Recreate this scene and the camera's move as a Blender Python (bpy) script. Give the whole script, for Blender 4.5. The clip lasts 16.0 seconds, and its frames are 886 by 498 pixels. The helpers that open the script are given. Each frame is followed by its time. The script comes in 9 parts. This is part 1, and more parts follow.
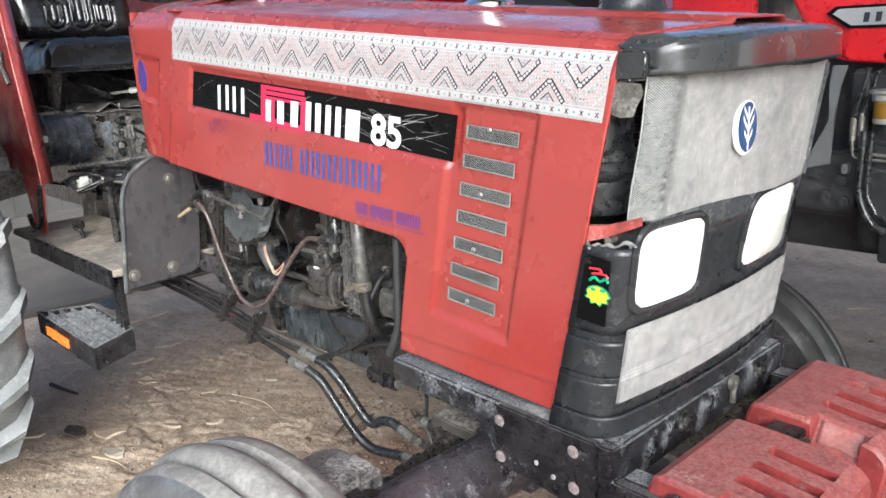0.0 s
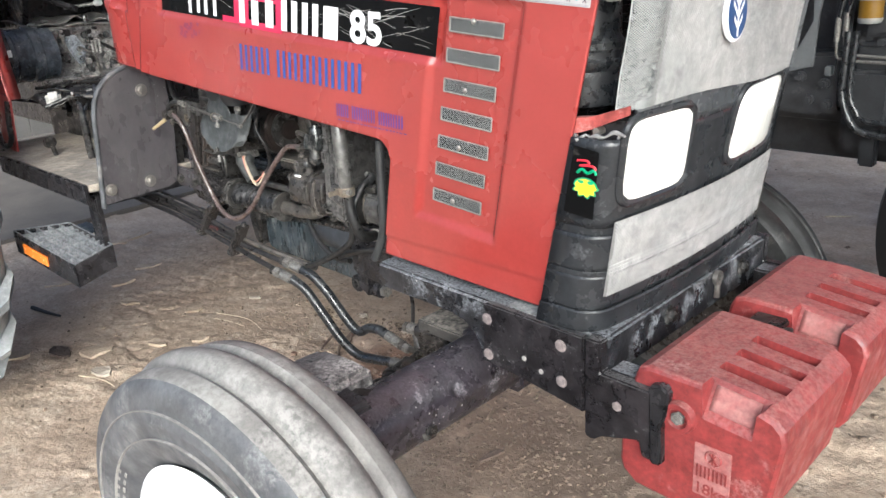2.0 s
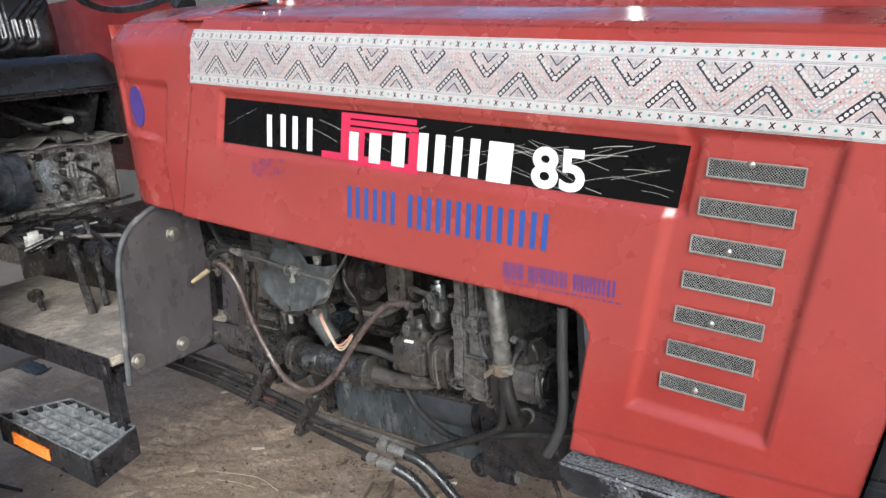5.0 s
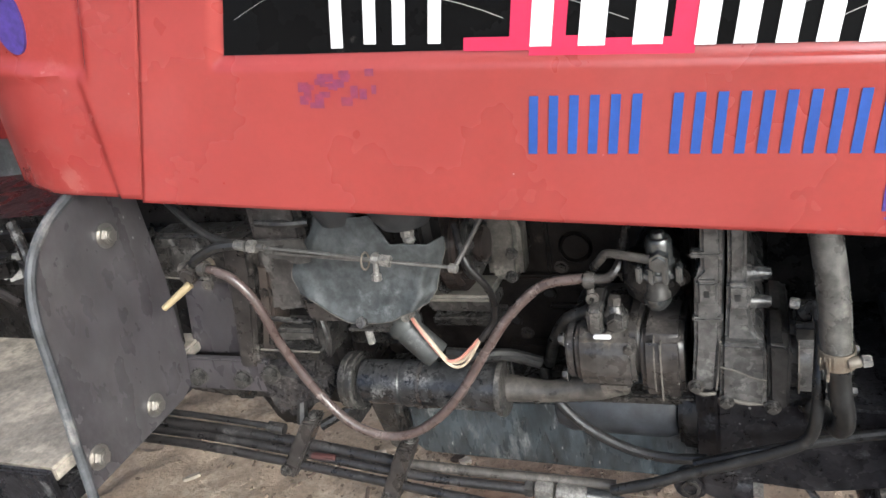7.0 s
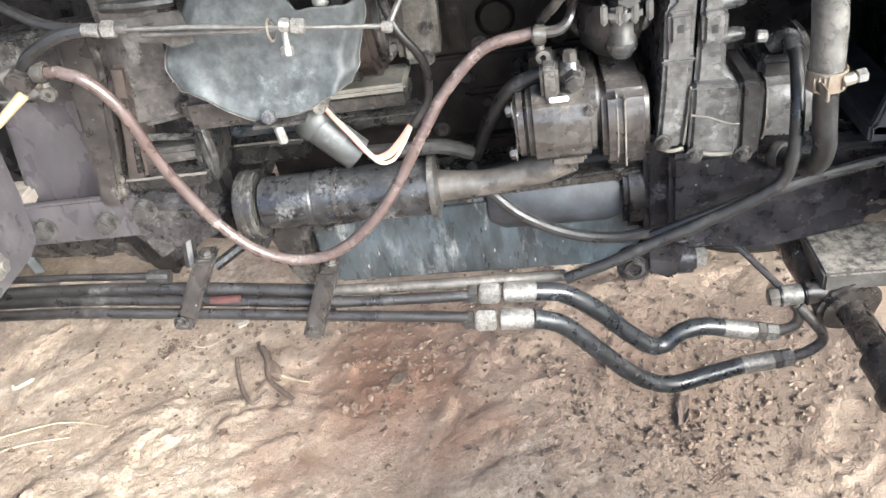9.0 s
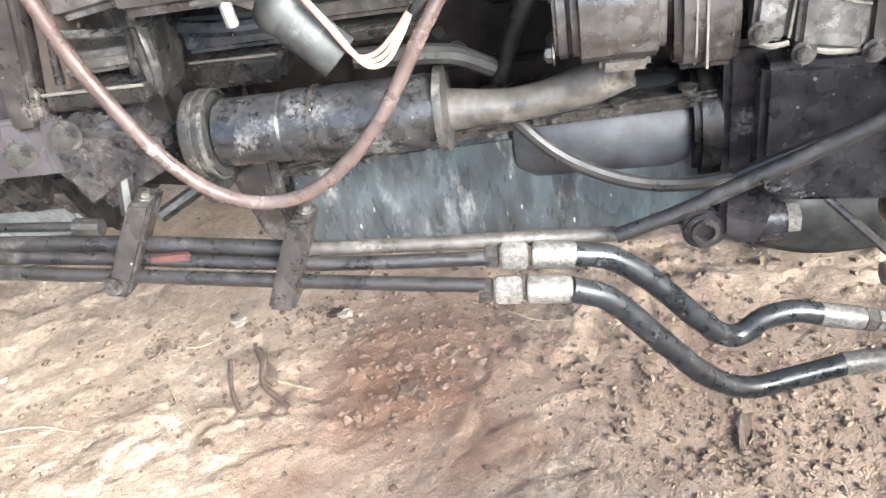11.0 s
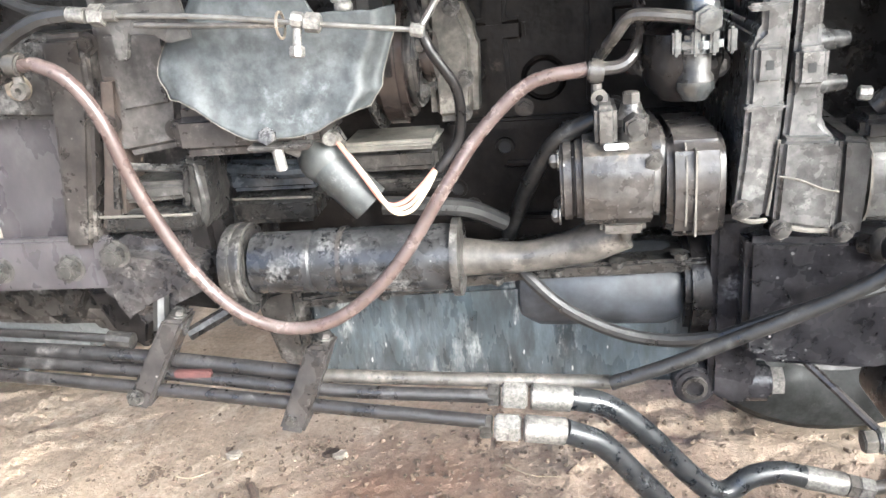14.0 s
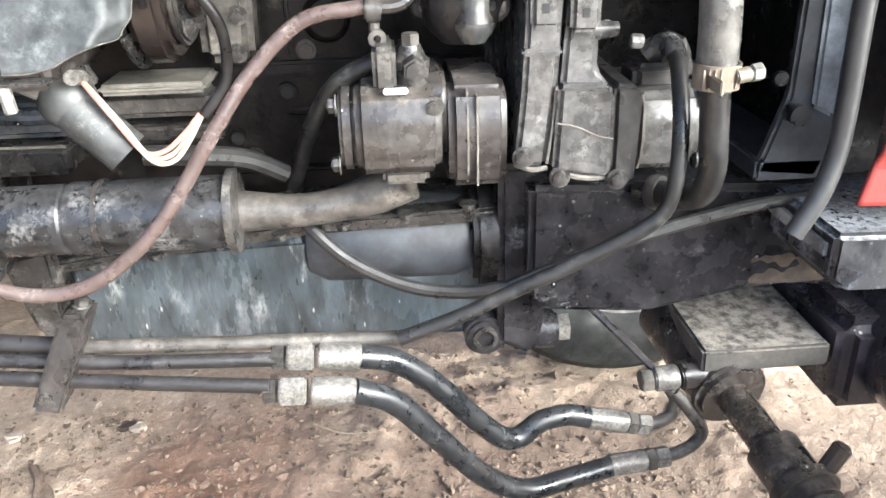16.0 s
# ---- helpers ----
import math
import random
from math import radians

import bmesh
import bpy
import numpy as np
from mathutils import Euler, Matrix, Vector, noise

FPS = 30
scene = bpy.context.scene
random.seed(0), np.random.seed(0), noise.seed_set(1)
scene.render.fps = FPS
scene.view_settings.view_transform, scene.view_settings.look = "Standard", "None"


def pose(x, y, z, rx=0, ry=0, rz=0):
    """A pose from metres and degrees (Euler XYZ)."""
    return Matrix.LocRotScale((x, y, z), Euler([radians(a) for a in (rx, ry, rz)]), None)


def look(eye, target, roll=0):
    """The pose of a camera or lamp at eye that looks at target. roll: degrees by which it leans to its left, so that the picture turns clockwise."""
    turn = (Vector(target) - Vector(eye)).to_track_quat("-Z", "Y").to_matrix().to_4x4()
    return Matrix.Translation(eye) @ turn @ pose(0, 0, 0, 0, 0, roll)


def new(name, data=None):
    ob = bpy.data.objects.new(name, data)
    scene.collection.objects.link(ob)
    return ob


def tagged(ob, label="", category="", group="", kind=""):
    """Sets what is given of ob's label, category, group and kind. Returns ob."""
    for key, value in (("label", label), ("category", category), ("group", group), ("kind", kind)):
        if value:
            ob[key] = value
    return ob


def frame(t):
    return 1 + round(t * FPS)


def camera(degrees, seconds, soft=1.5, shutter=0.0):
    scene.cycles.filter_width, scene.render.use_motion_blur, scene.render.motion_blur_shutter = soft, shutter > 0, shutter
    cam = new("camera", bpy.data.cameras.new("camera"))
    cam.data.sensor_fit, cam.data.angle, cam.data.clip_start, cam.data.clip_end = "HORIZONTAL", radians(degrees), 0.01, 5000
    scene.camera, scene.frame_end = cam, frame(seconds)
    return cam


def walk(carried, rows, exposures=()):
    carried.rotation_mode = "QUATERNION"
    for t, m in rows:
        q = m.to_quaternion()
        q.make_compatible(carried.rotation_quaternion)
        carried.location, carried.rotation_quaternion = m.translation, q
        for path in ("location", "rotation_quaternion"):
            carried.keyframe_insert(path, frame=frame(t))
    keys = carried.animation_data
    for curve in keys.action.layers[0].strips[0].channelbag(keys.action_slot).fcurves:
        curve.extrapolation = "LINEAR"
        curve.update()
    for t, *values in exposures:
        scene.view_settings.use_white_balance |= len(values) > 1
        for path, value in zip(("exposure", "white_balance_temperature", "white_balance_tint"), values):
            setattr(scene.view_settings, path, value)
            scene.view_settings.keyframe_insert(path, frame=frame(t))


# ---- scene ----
cam = camera(58.4, 16.0)
PATH = [
    (0, (0.6427, -1.2060, 1.3491), (-0.7656, 0.1204, 0.8419), -2.90),
    (0.5, (0.6456, -1.2060, 1.3354), (-0.7508, 0.1177, 0.7895), -3.36),
    (1, (0.6505, -1.1990, 1.3209), (-0.7150, 0.1324, 0.7184), -3.65),
    (1.5, (0.6422, -1.2060, 1.3148), (-0.7051, 0.1232, 0.6683), -3.59),
    (2, (0.6324, -1.2140, 1.3054), (-0.7057, 0.1019, 0.6139), -3.67),
    (2.5, (0.6093, -1.2300, 1.2963), (-0.7204, 0.0712, 0.5624), -3.95),
    (3, (0.5281, -1.2800, 1.3159), (-0.7861, 0.0497, 0.6054), -4.17),
    (3.5, (0.4622, -1.3330, 1.3415), (-0.8412, 0.0466, 0.7108), -4.41),
    (4, (0.4172, -1.3430, 1.3537), (-0.8553, 0.0940, 0.7918), -4.48),
    (4.5, (0.2616, -1.2840, 1.3554), (-0.9769, 0.1949, 0.8273), -4.66),
    (5, (0.0588, -1.2170, 1.3792), (-1.1427, 0.2979, 0.8680), -4.84),
    (5.2, (-0.0293, -1.1980, 1.3746), (-1.1970, 0.3447, 0.8680), -4.63),
    (7.3, (-0.7469, -0.9720, 1.3165), (-1.3932, 0.7258, 0.4800), -11.35),
    (7.5, (-0.7969, -0.9740, 1.3058), (-1.3811, 0.7328, 0.4423), -11.49),
    (8, (-0.8437, -0.9650, 1.2704), (-1.2918, 0.7339, 0.3149), -11.90),
    (8.5, (-0.8407, -0.9800, 1.2325), (-1.1975, 0.6738, 0.1659), -11.70),
    (9, (-0.8451, -0.9380, 1.1966), (-1.1149, 0.6900, 0.0667), -10.68),
    (9.2, (-0.8494, -0.9030, 1.1759), (-1.1076, 0.7247, 0.0427), -10.76),
    (11.3, (-0.8706, -0.7960, 0.9996), (-1.2575, 0.8704, -0.0364), -10.72),
    (11.5, (-0.8920, -0.7990, 0.9938), (-1.3645, 0.8623, -0.0147), -10.93),
    (12, (-0.9434, -0.8200, 0.9860), (-1.5649, 0.8284, 0.0391), -10.53),
    (12.5, (-0.9206, -0.8410, 0.9961), (-1.5468, 0.8417, 0.1149), -9.24),
    (13, (-0.8894, -0.8450, 1.0042), (-1.4326, 0.8950, 0.1813), -7.78),
    (13.5, (-0.8738, -0.8490, 1.0163), (-1.3118, 0.9468, 0.2527), -6.72),
    (14, (-0.8624, -0.8570, 1.0289), (-1.1831, 0.9811, 0.3089), -5.65),
    (14.5, (-0.8601, -0.8790, 1.0424), (-1.0759, 0.9801, 0.3371), -4.59),
    (15, (-0.8626, -0.8980, 1.0461), (-0.9926, 0.9597, 0.3166), -3.40),
    (15.5, (-0.8567, -0.8990, 1.0398), (-0.8726, 0.9379, 0.2490), -2.35),
    (16, (-0.8305, -0.8210, 1.0089), (-0.7129, 0.9870, 0.1620), -1.62),
]
LIGHT = [(t, ev, 5550, 3) for t, ev in ((0.0, 1.32), (2.5, 1.34), (4.0, 1.23), (5.0, 1.02), (7.5, 1.54), (8.5, 2.34), (9.2, 2.65), (11.5, 2.85), (13.0, 2.85), (14.5, 2.86), (15.4, 2.88), (16.0, 2.74))]
walk(cam, [(t, look(eye, target, roll)) for t, eye, target, roll in PATH], LIGHT)

# ---- world, sun, exposure ----
world = bpy.data.worlds.new("sky")
scene.world = world
world.use_nodes = True
wn = world.node_tree.nodes
sky = wn.new("ShaderNodeTexSky")
sky.sky_type = "NISHITA"
sky.sun_disc = False
sky.sun_elevation, sky.sun_rotation = radians(29), radians(132)
sky.dust_density, sky.air_density, sky.ozone_density = 7.0, 0.55, 0.3
world.node_tree.links.new(sky.outputs["Color"], wn["Background"].inputs["Color"])
wn["Background"].inputs["Strength"].default_value = 0.15
sun = new("sun", bpy.data.lights.new("sun", "SUN"))
sun.data.energy, sun.data.angle, sun.data.color = 1.25, radians(55), (0.97, 0.99, 1.0)
sun.matrix_world = look((3.6, -3.2, 2.4), (0, 0, 0))
scene.view_settings.exposure = 0.6

# ---- helpers ----
T = Matrix.Translation


def rot(axis, deg):
    return Matrix.Rotation(radians(deg), 4, axis)


def empty(name, at, label, category, group=""):
    ob = new(name)
    ob.location = at
    ob.empty_display_size = 0.1
    return tagged(ob, label, category, group)


def smooth(me, angle=35):
    me.polygons.foreach_set("use_smooth", [True] * len(me.polygons))
    me.set_sharp_from_angle(angle=radians(angle))


def part(name, bm, material, parent=None, label="", flat=False, angle=35):
    """One bmesh (in world metres) as one mesh object under a thing or a part."""
    me = bpy.data.meshes.new(name)
    bmesh.ops.recalc_face_normals(bm, faces=bm.faces)
    bm.to_mesh(me)
    bm.free()
    me.materials.append(material)
    if not flat:
        smooth(me, angle)
    ob = new(name, me)
    if parent is not None:
        ob.parent = parent
        if parent.type == "EMPTY":
            ob.matrix_parent_inverse = T(parent.location).inverted()
    if label:
        ob["label"] = label
    return ob


def piece(name, me, parent, m):
    """A further object on a shared mesh, at the pose m in the world."""
    ob = new(name, me)
    ob.parent = parent
    if parent.type == "EMPTY":
        ob.matrix_parent_inverse = T(parent.location).inverted()
    ob.matrix_basis = m
    return ob


def bev(bm, geom, w, seg=2):
    if w > 0:
        bmesh.ops.bevel(bm, geom=geom, offset=w, segments=seg, affect="EDGES", clamp_overlap=True)


def box(bm, lo, hi, w=0.004, seg=2, m=None):
    lo, hi = Vector(lo), Vector(hi)
    got = bmesh.ops.create_cube(bm, size=1, matrix=T((lo + hi) / 2) @ Matrix.Diagonal((*(hi - lo), 1)))
    es = list({e for v in got["verts"] for e in v.link_edges})
    vs = got["verts"]
    if m is not None:
        bmesh.ops.transform(bm, matrix=m, verts=vs)
    bev(bm, es, w, seg)


def prism(bm, pts, a, b, axis="y", w=0.003, seg=2):
    """A polygon in the plane across axis, drawn out from a to b. Points are (x, z), (y, z) or (x, y)."""
    def at(p, d):
        return {"y": (p[0], d, p[1]), "x": (d, p[0], p[1]), "z": (p[0], p[1], d)}[axis]
    lo = [bm.verts.new(at(p, a)) for p in pts]
    hi = [bm.verts.new(at(p, b)) for p in pts]
    fs = [bm.faces.new(lo), bm.faces.new(hi)]
    for i in range(len(pts)):
        k = (i + 1) % len(pts)
        fs.append(bm.faces.new((lo[i], lo[k], hi[k], hi[i])))
    bmesh.ops.recalc_face_normals(bm, faces=fs)
    bev(bm, list({e for f in fs for e in f.edges}), w, seg)


def cyl(bm, a, b, r, r2=None, n=24, w=0.0, cap=True):
    a, b = Vector(a), Vector(b)
    d = b - a
    m = T((a + b) / 2) @ d.to_track_quat("Z", "Y").to_matrix().to_4x4()
    got = bmesh.ops.create_cone(bm, cap_ends=cap, segments=n, radius1=r, radius2=r if r2 is None else r2, depth=d.length, matrix=m)
    if w > 0:
        es = [e for e in {e for v in got["verts"] for e in v.link_edges} if sum(len(f.verts) > 4 for f in e.link_faces) == 1]
        bev(bm, es, w)


def ball(bm, c, r, sc=(1, 1, 1), n=16):
    bmesh.ops.create_uvsphere(bm, u_segments=n, v_segments=n // 2 + 2, radius=r, matrix=T(c) @ Matrix.Diagonal((*sc, 1)))


def spline(pts, n=8):
    """Points of a smooth line through the given ones."""
    p = [Vector(q) for q in pts]
    p = [2 * p[0] - p[1]] + p + [2 * p[-1] - p[-2]]
    out = []
    for i in range(1, len(p) - 2):
        for k in range(n):
            t = k / n
            out.append(0.5 * (2 * p[i] + (p[i + 1] - p[i - 1]) * t + (2 * p[i - 1] - 5 * p[i] + 4 * p[i + 1] - p[i + 2]) * t * t
                              + (3 * p[i] - p[i - 1] - 3 * p[i + 1] + p[i + 2]) * t ** 3))
    out.append(p[-2])
    return out


def tube(bm, pts, r, n=12, k=8, smooth_line=True):
    """A round hose or pipe along a line; r a number or a function of the share of its length."""
    line = spline(pts, k) if smooth_line else [Vector(p) for p in pts]
    side, rings = None, []
    for i, p in enumerate(line):
        d = (line[min(i + 1, len(line) - 1)] - line[max(i - 1, 0)]).normalized()
        side = d.orthogonal().normalized() if side is None else (side - side.dot(d) * d).normalized()
        up = d.cross(side)
        rad = r(i / (len(line) - 1)) if callable(r) else r
        rings.append([bm.verts.new(p + rad * (math.cos(a) * side + math.sin(a) * up)) for a in (2 * math.pi * q / n for q in range(n))])
    for a, b in zip(rings, rings[1:]):
        for q in range(n):
            bm.faces.new((a[q], a[(q + 1) % n], b[(q + 1) % n], b[q]))
    bm.faces.new(rings[0])
    bm.faces.new(rings[-1])


def lathe(bm, profile, m, n=64, closed=False):
    """(radius, height) points turned round the z axis, then posed by m."""
    rings = []
    for r, h in profile:
        rings.append([bm.verts.new(m @ Vector((r * math.cos(2 * math.pi * q / n), r * math.sin(2 * math.pi * q / n), h))) for q in range(n)])
    pairs = list(zip(rings, rings[1:])) + ([(rings[-1], rings[0])] if closed else [])
    for a, b in pairs:
        for q in range(n):
            bm.faces.new((a[q], a[(q + 1) % n], b[(q + 1) % n], b[q]))


def sheet(bm, f, nu, nv):
    """A grid of f(u, v) for u, v from 0 to 1."""
    g = [[bm.verts.new(f(i / nu, j / nv)) for j in range(nv + 1)] for i in range(nu + 1)]
    for i in range(nu):
        for j in range(nv):
            bm.faces.new((g[i][j], g[i + 1][j], g[i + 1][j + 1], g[i][j + 1]))


def slab(lo, hi, w=0.003):
    bm = B()
    box(bm, lo, hi, w)
    return bm


def quad(bm, a, b, c, d):
    bm.faces.new([bm.verts.new(p) for p in (a, b, c, d)])


def thick(ob, t, offset=-1):
    md = ob.modifiers.new("thickness", "SOLIDIFY")
    md.thickness, md.offset = t, offset
    return ob


def step01(a, b, x):
    t = min(1.0, max(0.0, (x - a) / (b - a)))
    return t * t * (3 - 2 * t)


B = bmesh.new


def bolt_mesh(name, r, h, material, washer=1.5):
    bm = B()
    cyl(bm, (0, 0, 0), (0, 0, h * 0.22), r * washer, n=20, w=h * 0.06)
    cyl(bm, (0, 0, h * 0.22), (0, 0, h), r, n=6, w=h * 0.12)
    cyl(bm, (0, 0, h), (0, 0, h * 1.15), r * 0.55, n=12)
    me = bpy.data.meshes.new(name)
    bm.to_mesh(me)
    bm.free()
    me.materials.append(material)
    smooth(me, 30)
    return me


FACE_R = rot("X", 90)     # a bolt head that points to -y
FACE_F = rot("Y", 90)     # a bolt head that points to +x
FACE_B = rot("Y", -90)    # a bolt head that points to -x

# ---- materials ----
def mat(name, col, rough=0.5, metal=0.0, col2=None, big=6.0, dust=None, dust_amt=0.0, dust_scale=9.0, fine=140.0, vary=0.25,
        bump=0.15, bump_scale=120.0, bump_dist=0.002, coat=0.0, spec=0.5, specks=0.0, speck_col=(0.75, 0.72, 0.68), speck_scale=55.0, streak=(1, 1, 1), dust_k=0.46, top=0.15, blotch=None):
    """A surface with colour at two scales, patchy dust or wear, small specks and fine relief."""
    m = bpy.data.materials.new(name)
    m.use_nodes = True
    nt = m.node_tree
    N, L = nt.nodes, nt.links
    bs = N["Principled BSDF"]
    tc = N.new("ShaderNodeTexCoord")
    mp = N.new("ShaderNodeMapping")
    mp.inputs["Scale"].default_value = streak
    L.new(tc.outputs["Object"], mp.inputs["Vector"])

    def noise_of(scale, detail=5.0, rough_=0.6):
        n = N.new("ShaderNodeTexNoise")
        n.inputs["Scale"].default_value, n.inputs["Detail"].default_value, n.inputs["Roughness"].default_value = scale, detail, rough_
        L.new(mp.outputs["Vector"], n.inputs["Vector"])
        return n.outputs["Fac"]

    def ramp(fac, a, b, ca=(0, 0, 0, 1), cb=(1, 1, 1, 1)):
        r = N.new("ShaderNodeValToRGB")
        r.color_ramp.elements[0].position, r.color_ramp.elements[1].position = a, b
        r.color_ramp.elements[0].color, r.color_ramp.elements[1].color = ca, cb
        L.new(fac, r.inputs["Fac"])
        return r.outputs["Color"]

    def mix(fac, a, b, mode="MIX"):
        x = N.new("ShaderNodeMix")
        x.data_type, x.blend_type = "RGBA", mode
        if isinstance(fac, float):
            x.inputs["Factor"].default_value = fac
        else:
            L.new(fac, x.inputs["Factor"])
        for s, v in ((x.inputs["A"], a), (x.inputs["B"], b)):
            if isinstance(v, tuple):
                s.default_value = (*v[:3], 1)
            else:
                L.new(v, s)
        return x.outputs["Result"]

    c2 = col2 or tuple(v * 0.75 for v in col)
    c = mix(ramp(noise_of(big), 0.35, 0.68), tuple(col), tuple(c2))
    f = ramp(noise_of(fine, 3.0), 0.3, 0.75, (1 - vary, 1 - vary, 1 - vary, 1), (1 + vary, 1 + vary, 1 + vary, 1))
    c = mix(1.0, c, f, "MULTIPLY")
    blot = (0.45 if dust else 0.0) if blotch is None else blotch
    if blot:
        # grime in blotches a few centimetres across
        g = ramp(noise_of(big * 4.2, 7.0, 0.68), 0.38, 0.62, (1 - blot,) * 3 + (1,), (1 + blot,) * 3 + (1,))
        c = mix(1.0, c, g, "MULTIPLY")
    r_out = None
    if dust:
        d1 = ramp(noise_of(dust_scale, 8.0, 0.7), 0.645 - dust_amt * 0.36, 0.725 - dust_amt * 0.33)
        d2 = ramp(noise_of(dust_scale * 9, 5.0, 0.7), 0.38, 0.60)
        dm = N.new("ShaderNodeMath")
        dm.operation = "MULTIPLY"
        L.new(d1, dm.inputs[0])
        L.new(d2, dm.inputs[1])
        dk = N.new("ShaderNodeMath")
        dk.operation = "MULTIPLY"
        dk.inputs[1].default_value = dust_k
        L.new(dm.outputs[0], dk.inputs[0])
        dm = dk
        if top:
            # dust that has settled on what faces up
            ge = N.new("ShaderNodeNewGeometry")
            sx = N.new("ShaderNodeSeparateXYZ")
            L.new(ge.outputs["Normal"], sx.inputs[0])
            up = N.new("ShaderNodeMapRange")
            up.inputs["From Min"].default_value, up.inputs["From Max"].default_value = 0.35, 0.95
            up.inputs["To Max"].default_value = top
            L.new(sx.outputs["Z"], up.inputs["Value"])
            ud = N.new("ShaderNodeMath")
            ud.operation, ud.use_clamp = "MULTIPLY_ADD", True
            L.new(up.outputs["Result"], ud.inputs[0])
            L.new(d2, ud.inputs[1])
            L.new(dm.outputs[0], ud.inputs[2])
            dm = ud
        c = mix(dm.outputs[0], c, tuple(dust))
        rn = ramp(noise_of(big * 2.5, 4.0), 0.38, 0.66, (max(0.03, rough - 0.12),) * 3 + (1,), (min(0.9, rough + 0.22),) * 3 + (1,))
        rr = N.new("ShaderNodeMath")
        rr.operation, rr.use_clamp = "MULTIPLY_ADD", True
        rr.inputs[1].default_value = 0.4
        L.new(dm.outputs[0], rr.inputs[0])
        L.new(rn, rr.inputs[2])
        r_out = rr.outputs[0]
    if specks:
        v = N.new("ShaderNodeTexVoronoi")
        v.inputs["Scale"].default_value = speck_scale
        L.new(mp.outputs["Vector"], v.inputs["Vector"])
        gate = ramp(noise_of(speck_scale * 0.12, 2.0), 0.5, 0.62)
        wob = N.new("ShaderNodeMath")
        wob.operation = "MULTIPLY_ADD"
        wob.inputs[1].default_value = 0.45
        L.new(noise_of(speck_scale * 1.7, 4.0), wob.inputs[0])
        L.new(v.outputs["Distance"], wob.inputs[2])
        dot = ramp(wob.outputs[0], 0.16 + specks * 0.6, 0.17 + specks, (1, 1, 1, 1), (0, 0, 0, 1))
        c = mix(mix(1.0, dot, gate, "MULTIPLY"), c, tuple(speck_col))
    L.new(c, bs.inputs["Base Color"])
    if r_out is not None:
        L.new(r_out, bs.inputs["Roughness"])
    else:
        rr = N.new("ShaderNodeMapRange")
        rr.inputs["To Min"].default_value, rr.inputs["To Max"].default_value = max(0.02, rough - 0.08), min(1.0, rough + 0.1)
        L.new(noise_of(fine * 0.3), rr.inputs["Value"])
        L.new(rr.outputs["Result"], bs.inputs["Roughness"])
    bs.inputs["Metallic"].default_value = metal
    bs.inputs["Coat Weight"].default_value = coat
    bs.inputs["Coat Roughness"].default_value = 0.12
    bs.inputs["Specular IOR Level"].default_value = spec
    if bump:
        b = N.new("ShaderNodeBump")
        b.inputs["Strength"].default_value, b.inputs["Distance"].default_value = bump, bump_dist
        L.new(noise_of(bump_scale, 6.0), b.inputs["Height"])
        if bump >= 0.2:
            # broad unevenness of cast and hammered surfaces
            b0 = N.new("ShaderNodeBump")
            b0.inputs["Strength"].default_value, b0.inputs["Distance"].default_value = min(1.0, bump * 1.4), bump_dist * 2.2
            L.new(noise_of(bump_scale * 0.22, 3.0), b0.inputs["Height"])
            L.new(b0.outputs["Normal"], b.inputs["Normal"])
        L.new(b.outputs["Normal"], bs.inputs["Normal"])
    return m


RED = mat("red_paint", (0.275, 0.039, 0.034), 0.25, col2=(0.242, 0.034, 0.029), big=2.2, vary=0.04, dust=(0.42, 0.17, 0.14), dust_amt=0.12, dust_scale=3.0,
          bump=0.03, bump_scale=60, coat=0.25, specks=0.07, speck_scale=42, top=0.10, blotch=0.04)
RED_OLD = mat("dusty_red_cast_paint", (0.200, 0.030, 0.029), 0.42, col2=(0.150, 0.022, 0.022), big=14, vary=0.18, dust=(0.40, 0.24, 0.22), dust_amt=0.22, dust_scale=16, bump=0.35, bump_scale=90, specks=0.1, speck_scale=170, speck_col=(0.72, 0.62, 0.60), dust_k=0.5, top=0.42, blotch=0.2)
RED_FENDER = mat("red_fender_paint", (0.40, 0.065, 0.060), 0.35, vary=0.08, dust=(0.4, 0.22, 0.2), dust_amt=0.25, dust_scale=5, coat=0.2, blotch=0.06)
RED_DARK = mat("fender_side_red", (0.16, 0.012, 0.013), 0.4, vary=0.1, dust=(0.3, 0.2, 0.18), dust_amt=0.2, blotch=0.15)
RED_NEW = mat("clean_red_paint", (0.52, 0.012, 0.018), 0.28, vary=0.04, bump=0.02, coat=0.5)
PINK = mat("scuffed_red_edge", (0.36, 0.07, 0.06), 0.5, vary=0.15, dust=(0.6, 0.4, 0.36), dust_amt=0.4, dust_scale=25)
DUSTY = mat("dusty_chipped_black_paint", (0.0100, 0.0090, 0.0100), 0.30, col2=(0.0190, 0.0165, 0.0180), big=9, vary=0.25, dust=(0.3060, 0.3015, 0.2970), dust_amt=0.13, dust_scale=44, dust_k=0.42, bump=0.35, bump_scale=110, specks=0.13, speck_scale=95, speck_col=(0.5, 0.49, 0.48), spec=0.3, top=0.35)
CHASSIS = mat("black_cast_iron_paint", (0.0102, 0.0098, 0.0110), 0.23, col2=(0.0238, 0.0221, 0.0238), big=11, vary=0.2, dust=(0.2720, 0.2677, 0.2720), dust_amt=0.12, dust_scale=30, bump=0.35, bump_scale=130, specks=0.15, speck_scale=75, speck_col=(0.22, 0.215, 0.21), spec=0.3)
